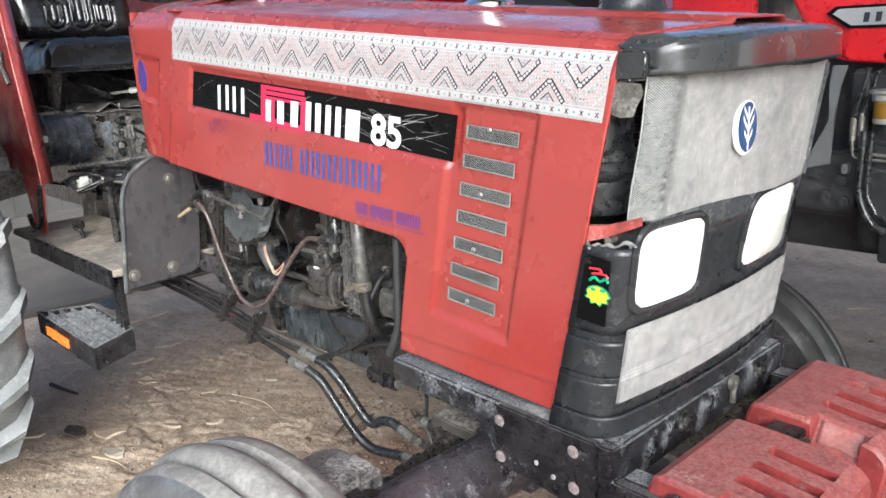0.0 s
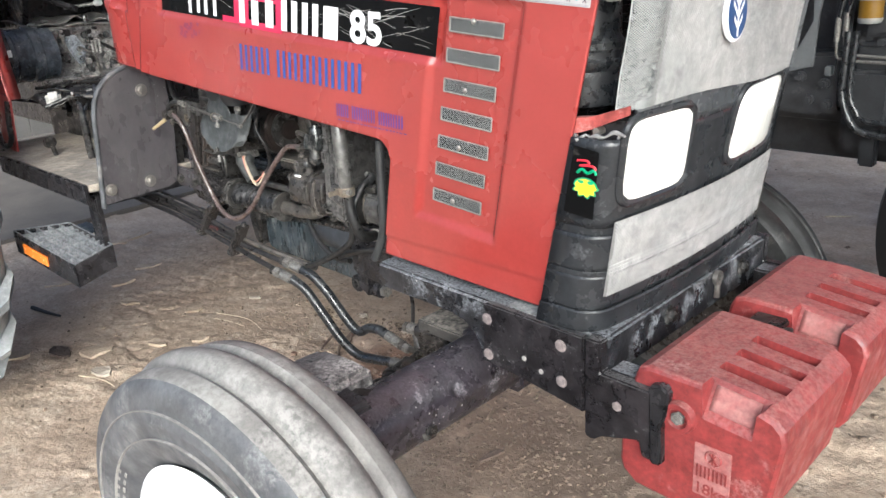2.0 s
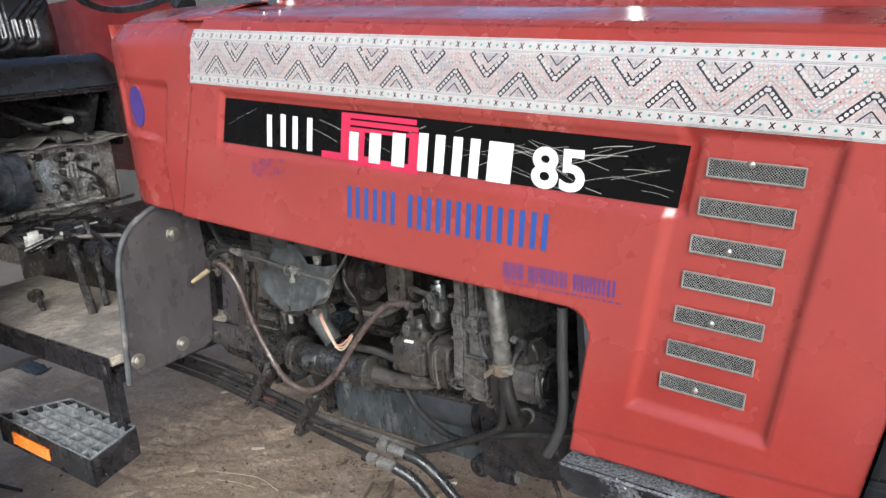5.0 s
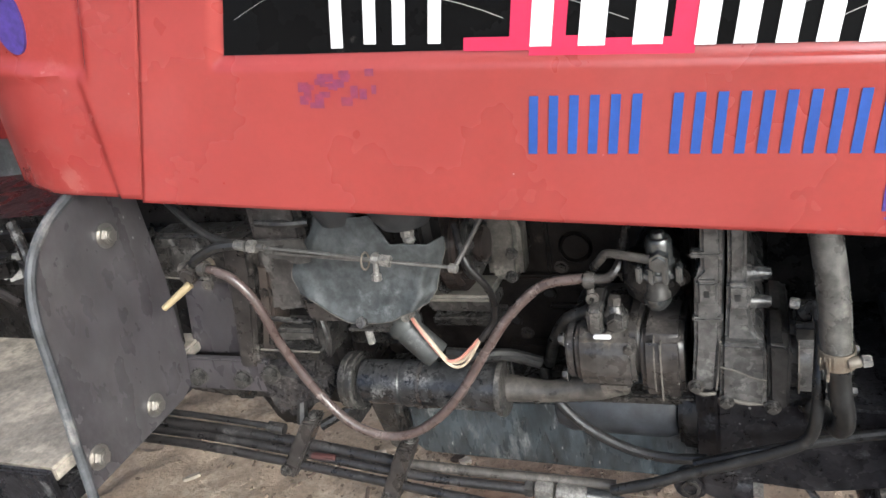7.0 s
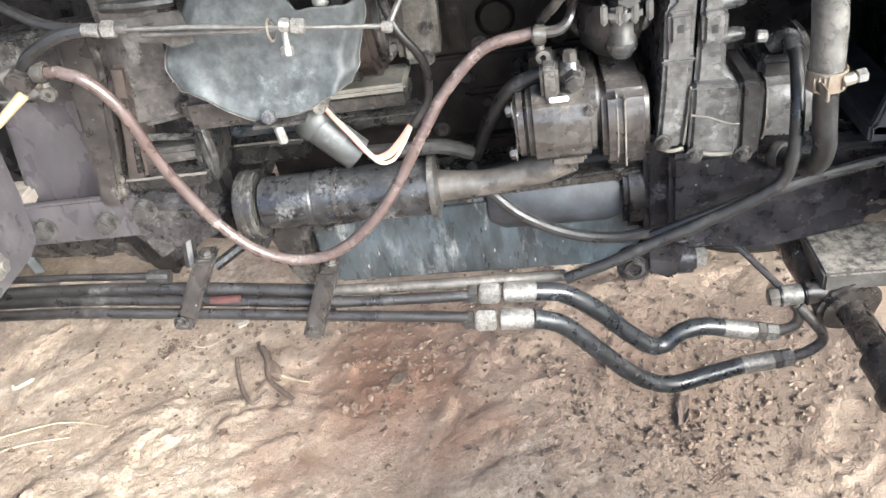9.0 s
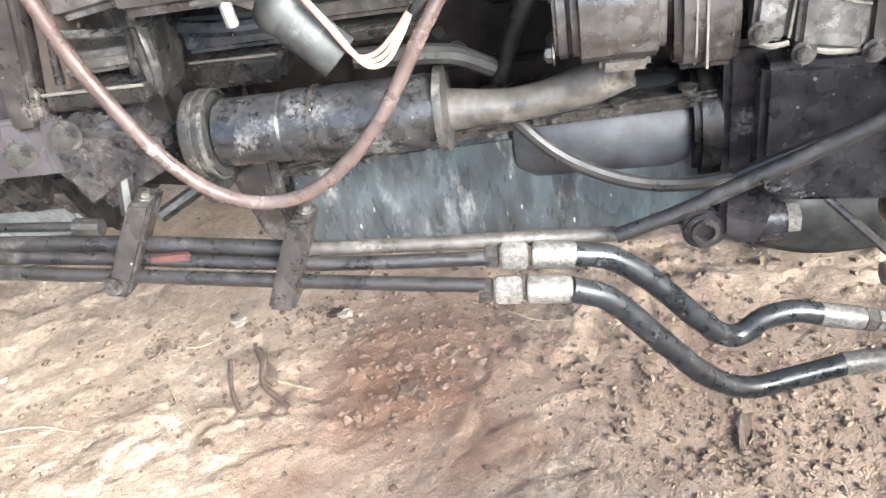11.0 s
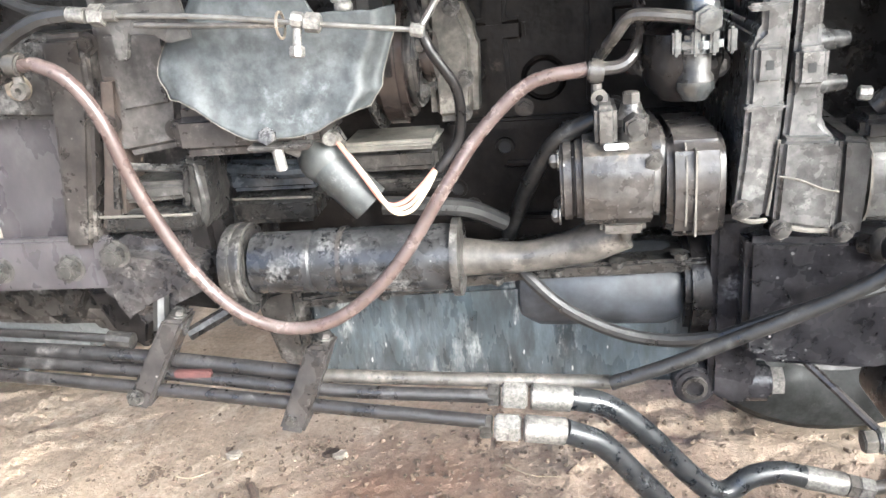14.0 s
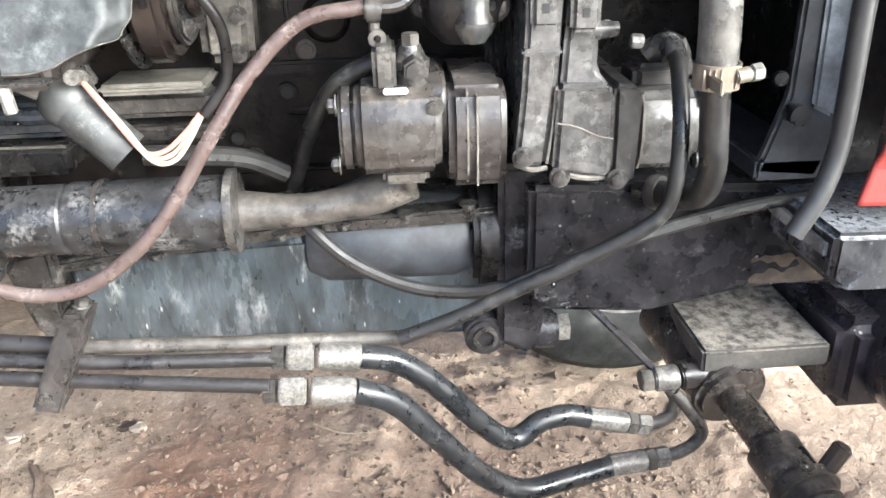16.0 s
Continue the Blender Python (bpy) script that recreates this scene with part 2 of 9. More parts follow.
PLASTIC = mat("black_plastic", (0.015, 0.0165, 0.019), 0.24, col2=(0.028, 0.029, 0.031), big=7, vary=0.12, dust=(0.20, 0.20, 0.21), dust_amt=0.14, dust_scale=20, bump=0.06, specks=0.12, speck_scale=75, speck_col=(0.4, 0.4, 0.4), spec=0.3, blotch=0.15)
GREYPLASTIC = mat("faded_grey_black_plastic", (0.042, 0.046, 0.050), 0.28, col2=(0.070, 0.074, 0.079), big=5, vary=0.1, dust=(0.24, 0.25, 0.26), dust_amt=0.22, dust_scale=12, bump=0.05, specks=0.11, speck_scale=60, blotch=0.15)
MESH = mat("grey_dusty_mesh", (0.46, 0.46, 0.45), 0.45, metal=0.1, dust=(0.62, 0.61, 0.59), dust_amt=0.3, dust_scale=14, col2=(0.33, 0.335, 0.33), big=9, vary=0.2, bump=0.0, blotch=0.15)
VENTMESH = mat("dark_steel_vent_mesh", (0.26, 0.27, 0.265), 0.5, metal=0.0, vary=0.2, bump=0.0)
VENTRIM = mat("pale_vent_rim", (0.22, 0.205, 0.19), 0.6, vary=0.3, bump=0.1)
IRON = mat("grimy_engine_iron", (0.0101, 0.0095, 0.0092), 0.23, col2=(0.0274, 0.0244, 0.0220), big=12, vary=0.3, dust=(0.2592, 0.2484, 0.2340), dust_amt=0.30, dust_scale=20, bump=0.5, bump_scale=120, bump_dist=0.002, specks=0.12, speck_scale=85, speck_col=(0.45, 0.43, 0.40))
IRON_BROWN = mat("brown_grimy_iron", (0.0182, 0.0158, 0.0146), 0.31, col2=(0.0344, 0.0295, 0.0267), big=14, vary=0.2, dust=(0.2376, 0.2160, 0.1944), dust_amt=0.24, dust_scale=24, bump=0.3, bump_scale=100, specks=0.16, speck_scale=90, speck_col=(0.70, 0.67, 0.62))
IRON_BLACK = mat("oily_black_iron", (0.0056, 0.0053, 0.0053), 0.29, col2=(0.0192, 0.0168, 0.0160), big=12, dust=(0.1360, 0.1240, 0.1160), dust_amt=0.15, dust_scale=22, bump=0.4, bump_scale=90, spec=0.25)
ALU = mat("dusty_grey_casting", (0.0741, 0.0696, 0.0650), 0.31, metal=0.35, col2=(0.0337, 0.0306, 0.0278), big=11, vary=0.22, dust=(0.3024, 0.2880, 0.2664), dust_amt=0.30, dust_scale=22, bump=0.3, bump_scale=140)
ALUDARK = mat("dark_grey_casting", (0.0405, 0.0382, 0.0359), 0.31, metal=0.3, col2=(0.0208, 0.0190, 0.0179), big=11, vary=0.22, dust=(0.2304, 0.2160, 0.2016), dust_amt=0.25, dust_scale=22, bump=0.35, bump_scale=120)
SUMP = mat("grey_green_sump_paint", (0.0190, 0.0255, 0.0300), 0.27, col2=(0.042, 0.051, 0.058), big=8, vary=0.2, dust=(0.3267, 0.3317, 0.3267), dust_amt=0.28, dust_scale=15, bump=0.25, bump_scale=120, specks=0.15, speck_scale=60, speck_col=(0.6, 0.59, 0.57), streak=(1.8, 1, 0.6))
STEEL = mat("worn_steel", (0.42, 0.40, 0.37), 0.35, metal=0.85, col2=(0.28, 0.26, 0.24), big=40, vary=0.2, bump=0.2)
ZINC = mat("zinc_plated_fitting", (0.1880, 0.1800, 0.1680), 0.42, metal=0.35, col2=(0.1200, 0.1120, 0.1000), big=60, vary=0.2, dust=(0.3060, 0.2805, 0.2465), dust_amt=0.3, dust_scale=40, bump=0.15)
CHROME = mat("chrome", (0.75, 0.75, 0.76), 0.10, metal=1.0, vary=0.04, bump=0.02)
RUBBER = mat("black_rubber_hose", (0.0085, 0.0095, 0.0110), 0.3, col2=(0.0150, 0.0158, 0.0170), big=25, vary=0.15, dust=(0.20, 0.205, 0.21), dust_amt=0.22, dust_scale=40, bump=0.1, spec=0.6, blotch=0.2)
OLDRUBBER = mat("dusty_grey_rubber_hose", (0.0100, 0.0098, 0.0098), 0.38, col2=(0.0180, 0.0172, 0.0165), big=18, vary=0.2, dust=(0.13, 0.122, 0.115), dust_amt=0.2, dust_scale=35, bump=0.15)
BROWNHOSE = mat("brown_fuel_hose", (0.0528, 0.0336, 0.0288), 0.28, col2=(0.0840, 0.0640, 0.0584), big=16, vary=0.15, dust=(0.42, 0.35, 0.32), dust_amt=0.22, dust_scale=30, bump=0.06, coat=0.15, blotch=0.15)
GREYCAP = mat("grey_rubber_boot", (0.038, 0.040, 0.039), 0.48, vary=0.12, dust=(0.2720, 0.2640, 0.2480), dust_amt=0.2, dust_scale=35, bump=0.1)
WIRE_W = mat("cream_wire", (0.42, 0.34, 0.25), 0.5, vary=0.1, bump=0)
WIRE_R = mat("salmon_wire", (0.45, 0.20, 0.15), 0.5, vary=0.1, bump=0)
TYRE = mat("dusty_worn_tyre", (0.125, 0.119, 0.112), 0.62, col2=(0.23, 0.219, 0.206), big=4, vary=0.15, dust=(0.36, 0.35, 0.33), dust_amt=0.45, dust_scale=9, bump=0.25, bump_scale=170, blotch=0.15)
TYRE_SIDE = mat("tyre_sidewall", (0.0522, 0.0536, 0.0580), 0.50, col2=(0.0870, 0.0885, 0.0928), big=7, vary=0.2, dust=(0.2835, 0.2783, 0.2730), dust_amt=0.36, dust_scale=13, bump=0.2, bump_scale=120, blotch=0.2)
WHITE = mat("white_rim_paint", (0.80, 0.80, 0.79), 0.35, vary=0.03, dust=(0.5, 0.45, 0.4), dust_amt=0.12, bump=0.05, blotch=0.04)
# Opaque white stands in for bright sky mirrored in the lamp.
LENS = mat("headlamp_lens", (0.90, 0.90, 0.86), 0.12, col2=(0.74, 0.735, 0.67), big=12, streak=(1, 6, 0.25), vary=0.03, bump=0.0, coat=0.8)
AMBER = mat("amber_reflector", (0.75, 0.22, 0.03), 0.25, vary=0.1, bump=0.1, coat=0.5)
VINYL = mat("black_vinyl", (0.010, 0.010, 0.011), 0.2, vary=0.1, dust=(0.2, 0.19, 0.18), dust_amt=0.02, spec=0.7, bump=0.15, bump_scale=260, top=0.0, blotch=0.05)
DECAL_BLACK = mat("black_decal_film", (0.0045, 0.0045, 0.0048), 0.36, vary=0.1, dust=(0.12, 0.11, 0.10), dust_amt=0.01, dust_scale=12, bump=0.04, spec=0.07, blotch=0.05)
DECAL_WHITE = mat("white_decal", (0.80, 0.80, 0.80), 0.4, vary=0.03, bump=0)
DECAL_RED = mat("crimson_decal", (0.52, 0.020, 0.075), 0.4, vary=0.05, bump=0)
DECAL_BLUE = mat("blue_decal", (0.016, 0.055, 0.24), 0.4, vary=0.1, bump=0, col2=(0.020, 0.065, 0.27), big=20)
DECAL_VIOLET = mat("worn_violet_stencil", (0.060, 0.035, 0.20), 0.5, vary=0.3, bump=0)
DECAL_FADED = mat("faded_violet_smudge", (0.21, 0.030, 0.055), 0.4, col2=(0.15, 0.030, 0.085), big=60, vary=0.2, bump=0)
SCRATCH = mat("pale_scratch", (0.42, 0.41, 0.38), 0.6, vary=0.2, bump=0)
TAPE = mat("printed_tape_ground", (0.47, 0.455, 0.445), 0.5, col2=(0.43, 0.415, 0.405), big=9, vary=0.08, bump=0.05)
INK_BLACK = mat("tape_black_ink", (0.018, 0.020, 0.032), 0.5, vary=0.1, bump=0)
INK_PINK = mat("tape_rust_ink", (0.42, 0.27, 0.24), 0.5, vary=0.1, bump=0)
INK_RUST = mat("tape_red_ink", (0.34, 0.10, 0.08), 0.5, vary=0.1, bump=0)
INK_TEAL = mat("tape_teal_ink", (0.06, 0.34, 0.36), 0.5, vary=0.1, bump=0)
INK_GREY = mat("tape_grey_ink", (0.30, 0.30, 0.33), 0.5, vary=0.1, bump=0)


def woven_print():
    """Close woven print: little cells of grey, rust and teal thread on white."""
    m = mat("woven_print", (0.50, 0.475, 0.46), 0.5, vary=0.06, bump=0.0)
    N, L = m.node_tree.nodes, m.node_tree.links
    bs = N["Principled BSDF"]
    base = bs.inputs["Base Color"].links[0].from_socket
    tc = N.new("ShaderNodeTexCoord")
    for scale, col, lo, hi in ((190, (0.24, 0.24, 0.28), 0.06, 0.20), (120, (0.44, 0.32, 0.30), 0.03, 0.11)):
        v = N.new("ShaderNodeTexVoronoi")
        v.feature = "DISTANCE_TO_EDGE"
        v.inputs["Scale"].default_value, v.inputs["Randomness"].default_value = scale, 0.55
        L.new(tc.outputs["Object"], v.inputs["Vector"])
        r = N.new("ShaderNodeValToRGB")
        r.color_ramp.elements[0].position, r.color_ramp.elements[1].position = lo, hi
        r.color_ramp.elements[0].color, r.color_ramp.elements[1].color = (0.75, 0.75, 0.75, 1), (0, 0, 0, 1)
        L.new(v.outputs["Distance"], r.inputs["Fac"])
        x = N.new("ShaderNodeMix")
        x.data_type = "RGBA"
        L.new(r.outputs["Color"], x.inputs["Factor"])
        L.new(base, x.inputs["A"])
        x.inputs["B"].default_value = (*col, 1)
        base = x.outputs["Result"]
    L.new(base, bs.inputs["Base Color"])
    return m


FIELD = woven_print()
YELLOW = mat("yellow_sticker", (0.80, 0.62, 0.02), 0.4, vary=0.03, bump=0)
GREEN = mat("green_sticker", (0.02, 0.36, 0.16), 0.4, vary=0.03, bump=0)
REDSTICK = mat("red_sticker", (0.62, 0.03, 0.05), 0.4, vary=0.03, bump=0)
FLOORPLATE = mat("sandy_dusty_plate", (0.045, 0.042, 0.038), 0.70, col2=(0.080, 0.074, 0.066), big=9, vary=0.2, dust=(0.37, 0.335, 0.29), dust_amt=0.24, dust_scale=9, bump=0.4, blotch=0.15, top=0.9, dust_k=0.55)
SHIELD = mat("dusty_black_sheet", (0.046, 0.041, 0.045), 0.31, col2=(0.062, 0.057, 0.059), big=8, vary=0.15, dust=(0.2049, 0.1922, 0.1922), dust_amt=0.24, dust_k=0.25, dust_scale=12, bump=0.1, spec=0.8, specks=0.13, speck_scale=60, speck_col=(0.42, 0.41, 0.40), streak=(1, 1, 0.6), blotch=0.25)
GRATE = mat("grey_step_grating", (0.085, 0.090, 0.097), 0.55, col2=(0.15, 0.155, 0.16), big=20, vary=0.2, dust=(0.36, 0.365, 0.37), dust_amt=0.25, dust_scale=25, bump=0.3)
GREYMF = mat("slate_grey_paint", (0.026, 0.027, 0.029), 0.42, vary=0.1, dust=(0.1600, 0.1520, 0.1440), dust_amt=0.15, bump=0.3, bump_scale=90, blotch=0.2)
GREYMF2 = mat("light_grey_bracket_paint", (0.1200, 0.1260, 0.1290), 0.42, vary=0.06, bump=0.08)
FILTER = mat("fuel_filter_bowl", (0.2940, 0.2940, 0.2800), 0.30, metal=0.3, vary=0.1, bump=0.05)
FILTER_Y = mat("amber_fuel", (0.1650, 0.0908, 0.0124), 0.20, vary=0.05, bump=0)
WOODBIT = mat("dry_twig", (0.15, 0.11, 0.085), 0.8, vary=0.3, bump=0.5, bump_scale=200)
STRAW = mat("dry_straw", (0.50, 0.42, 0.30), 0.7, vary=0.2, bump=0.1)
CHIP = mat("pale_wood_chip", (0.40, 0.35, 0.29), 0.8, vary=0.2, bump=0.4)
BURNT = mat("burnt_earth_lump", (0.065, 0.046, 0.036), 0.85, vary=0.3, bump=0.8, bump_scale=60, bump_dist=0.006)
CRUST = mat("dried_mud_crust", (0.40, 0.325, 0.25), 0.95, col2=(0.30, 0.235, 0.175), big=18, vary=0.25, bump=0.6, bump_scale=90)
RAG = mat("dull_blue_cloth", (0.045, 0.055, 0.065), 0.9, vary=0.2, bump=0.4, bump_scale=200)
CONCRETE = mat("dark_worn_concrete", (0.085, 0.075, 0.066), 0.85, col2=(0.12, 0.105, 0.09), big=4, vary=0.2, bump=0.4, bump_scale=60)
DARKBIT = mat("dark_debris", (0.018, 0.015, 0.014), 0.7, vary=0.2, bump=0.3)
SHADE_WALL = mat("dark_backdrop_sheet", (0.045, 0.043, 0.042), 0.7, col2=(0.08, 0.075, 0.07), big=2, vary=0.2, bump=0.3)
PLASTER = mat("pale_backdrop_wall", (0.46, 0.45, 0.43), 0.8, col2=(0.38, 0.37, 0.35), big=1.5, vary=0.06, bump=0.3, bump_scale=40)
ROOF = mat("added_roof_sheet", (0.30, 0.31, 0.32), 0.5, metal=0.3, vary=0.1, bump=0.1)


def soil():
    m = mat("dry_sandy_soil", (0.385, 0.306, 0.231), 0.9, col2=(0.265, 0.201, 0.149), big=2.6, vary=0.22, fine=90, dust=(0.435, 0.358, 0.280), dust_amt=0.48, dust_scale=5.0, dust_k=1.0, blotch=0.12,
            bump=0.6, bump_scale=75, bump_dist=0.006, top=0.0)
    nt = m.node_tree
    N, L = nt.nodes, nt.links
    bs = N["Principled BSDF"]
    src = bs.inputs["Base Color"].links[0].from_socket
    tc = N.new("ShaderNodeTexCoord")
    last = src
    # damp and oil-dark patches, and shade painted about the front axle: place, half-size, strength
    damp = (0.20, 0.118, 0.078, 1)
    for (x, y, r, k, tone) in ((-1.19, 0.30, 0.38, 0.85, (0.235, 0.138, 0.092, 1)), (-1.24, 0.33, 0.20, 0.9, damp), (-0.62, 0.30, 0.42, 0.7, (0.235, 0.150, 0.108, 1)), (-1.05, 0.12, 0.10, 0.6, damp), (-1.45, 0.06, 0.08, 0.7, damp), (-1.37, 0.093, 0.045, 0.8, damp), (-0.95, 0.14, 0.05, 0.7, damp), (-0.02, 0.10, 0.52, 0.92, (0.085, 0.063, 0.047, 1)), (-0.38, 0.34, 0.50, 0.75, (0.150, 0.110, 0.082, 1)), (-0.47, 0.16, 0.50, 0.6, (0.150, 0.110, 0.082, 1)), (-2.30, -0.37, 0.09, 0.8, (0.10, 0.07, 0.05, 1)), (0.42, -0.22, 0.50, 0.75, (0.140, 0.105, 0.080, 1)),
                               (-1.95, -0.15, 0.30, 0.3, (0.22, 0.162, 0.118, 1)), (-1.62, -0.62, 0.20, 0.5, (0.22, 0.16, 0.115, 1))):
        mp = N.new("ShaderNodeMapping")
        mp.inputs["Location"].default_value = (-x / r, -y / r, 0)
        mp.inputs["Scale"].default_value = (1 / r, 1 / r, 0.0)
        L.new(tc.outputs["Object"], mp.inputs["Vector"])
        nz = N.new("ShaderNodeTexNoise")
        nz.inputs["Scale"].default_value, nz.inputs["Detail"].default_value = 9.0, 6.0
        L.new(tc.outputs["Object"], nz.inputs["Vector"])
        ln = N.new("ShaderNodeVectorMath")
        ln.operation = "LENGTH"
        L.new(mp.outputs["Vector"], ln.inputs[0])
        ad = N.new("ShaderNodeMath")
        ad.operation = "MULTIPLY_ADD"
        ad.inputs[1].default_value = 0.9
        L.new(nz.outputs["Fac"], ad.inputs[0])
        L.new(ln.outputs["Value"], ad.inputs[2])
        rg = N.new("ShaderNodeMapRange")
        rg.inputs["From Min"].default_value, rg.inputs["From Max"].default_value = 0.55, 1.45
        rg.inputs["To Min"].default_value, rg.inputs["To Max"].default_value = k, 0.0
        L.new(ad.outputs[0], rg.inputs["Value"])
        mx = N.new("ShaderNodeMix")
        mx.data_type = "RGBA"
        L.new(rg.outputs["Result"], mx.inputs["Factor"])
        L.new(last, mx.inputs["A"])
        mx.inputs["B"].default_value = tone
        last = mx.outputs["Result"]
    L.new(last, bs.inputs["Base Color"])
    # grains on top of the lumps
    first = bs.inputs["Normal"].links[0].from_socket
    gr = N.new("ShaderNodeTexVoronoi")
    gr.inputs["Scale"].default_value = 230.0
    L.new(tc.outputs["Object"], gr.inputs["Vector"])
    b2 = N.new("ShaderNodeBump")
    b2.inputs["Strength"].default_value, b2.inputs["Distance"].default_value = 0.45, 0.003
    b2.invert = True
    L.new(gr.outputs["Distance"], b2.inputs["Height"])
    L.new(first, b2.inputs["Normal"])
    L.new(b2.outputs["Normal"], bs.inputs["Normal"])
    return m


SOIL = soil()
DAMP = mat("damp_dark_clods", (0.22, 0.155, 0.115), 0.85, col2=(0.15, 0.098, 0.07), big=30, vary=0.3, bump=0.8, bump_scale=90)
CLOD = mat("soil_clods", (0.175, 0.132, 0.098), 0.95, col2=(0.120, 0.088, 0.064), big=20, vary=0.3, bump=0.8, bump_scale=90)
BOLT_S = bolt_mesh("bolt", 0.011, 0.011, STEEL)
BOLT_D = bolt_mesh("bolt", 0.012, 0.012, IRON)
BOLT_L = bolt_mesh("bolt", 0.016, 0.014, ALU)
CAPPLASTIC = mat("glossy_black_cap_plastic", (0.018, 0.020, 0.022), 0.20, col2=(0.032, 0.034, 0.036), big=6, vary=0.12, dust=(0.22, 0.22, 0.21), dust_amt=0.16, dust_scale=14, bump=0.05, specks=0.1, speck_scale=70, coat=0.4, top=0.18, blotch=0.1)
TORNSHEET = mat("torn_dusty_sheet", (0.13, 0.125, 0.11), 0.4, col2=(0.035, 0.033, 0.03), big=22, vary=0.2, dust=(0.42, 0.40, 0.36), dust_amt=0.4, dust_scale=24, bump=0.5, bump_scale=60)
DECKDUST = mat("grey_dust_over_black_paint", (0.10, 0.102, 0.106), 0.5, col2=(0.20, 0.202, 0.205), big=9, vary=0.2, dust=(0.40, 0.40, 0.39), dust_amt=0.4, dust_scale=14, dust_k=0.6, bump=0.35, specks=0.12, speck_scale=70, top=0.4)
BEAM = mat("black_beam_paint_dusty_top", (0.010, 0.010, 0.0115), 0.30, col2=(0.024, 0.024, 0.027), big=9, vary=0.25, dust=(0.33, 0.345, 0.37), dust_amt=0.34, dust_scale=24, bump=0.35, bump_scale=110, specks=0.16, speck_scale=70, top=0.75, dust_k=0.6)
# Far front tyre: the shade on that side is put into this darker rubber.
DARKTYRE = mat("dark_shaded_tyre", (0.010, 0.0105, 0.0105), 0.5, col2=(0.018, 0.0185, 0.0185), big=6, vary=0.2, dust=(0.10, 0.095, 0.085), dust_amt=0.06, dust_scale=12, bump=0.2, bump_scale=120, top=0.1, spec=0.2)
RIVET = mat("dusty_rivet", (0.15, 0.125, 0.12), 0.55, col2=(0.24, 0.20, 0.195), big=80, vary=0.2, bump=0.2)
BOLT_P = bolt_mesh("bolt", 0.0085, 0.004, RIVET, 1.25)

# ---- setting ----
def ground_z(x, y):
    """Trodden soil: nearly level, with shallow dents, thin dried flakes and crumbs."""
    z = 0.012 * noise.fractal(Vector((x * 1.1, y * 1.1, 3.1)), 0.9, 2.1, 4)
    z += 0.0045 * noise.fractal(Vector((x * 5.0, y * 5.0, 7.7)), 0.8, 2.2, 4)
    rough = step01(-0.20, 0.40, noise.noise(Vector((x * 1.9, y * 1.9, 9.0))))
    # the wheel track in front of the step is trodden deeper
    rough = max(rough, 0.9 * math.exp(-((x + 1.75) / 0.40) ** 2 - ((y + 0.22) / 0.30) ** 2))
    c = noise.fractal(Vector((x * 15.0 + 0.6 * y, y * 19.0, 1.7)), 0.8, 2.1, 4)
    z += (0.0016 + 0.0038 * rough) * max(-0.5, c)
    # dried flakes with broken edges
    w = 0.35 * noise.noise(Vector((x * 9, y * 9, 2.0)))
    n1, n2 = noise.noise(Vector((x * 4.6 + w, y * 6.4, 6.3))), noise.noise(Vector((x * 11.0, y * 14.0 + w, 8.8)))
    z += 0.0085 * step01(0.03, 0.07, n1) * rough + 0.0055 * step01(0.05, 0.10, n2) * (0.25 + 0.75 * rough)
    if abs(x + 1) < 3 and abs(y) < 3:
        d = noise.voronoi(Vector((x * 34 + 0.6 * c, y * 40 - 0.5 * c, 0.3)), distance_metric="DISTANCE", exponent=2.5)[0]
        z += (0.006 + 0.018 * rough) * max(0.0, 0.40 - d[0]) * step01(-0.1, 0.3, noise.noise(Vector((x * 6, y * 6, 4.0))))
    return z


def build_ground():
    bm = B()
    def axis(lo, hi, a, b, fine, coarse):
        out, v = [], a
        while v < b:
            out.append(v)
            v += fine
        v, s = b, fine
        while v < hi:
            out.append(v)
            s = min(s * 1.10, coarse)
            v += s
        out.append(hi)
        v, s = a, fine
        low = []
        while True:
            s = min(s * 1.10, coarse)
            v -= s
            if v <= lo:
                break
            low.append(v)
        return [lo] + low[::-1] + out
    xs = axis(-60, 60, -2.9, 1.3, 0.0085, 12)
    ys = axis(-60, 60, -1.1, 2.4, 0.0085, 12)
    g = [[(x, y, ground_z(x, y) if abs(x) < 12 and abs(y) < 12 else 0.0) for y in ys] for x in xs]
    n = len(ys)
    me = bpy.data.meshes.new("ground")
    me.from_pydata([p for row in g for p in row], [], [(i * n + j, (i + 1) * n + j, (i + 1) * n + j + 1, i * n + j + 1) for i in range(len(xs) - 1) for j in range(n - 1)])
    bm.free()
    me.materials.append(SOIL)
    smooth(me, 60)
    tagged(new("ground", me), "trodden sandy brown soil with ruts, crumbs, oil stains and painted shade under the front", "ground", kind="structure")


build_ground()


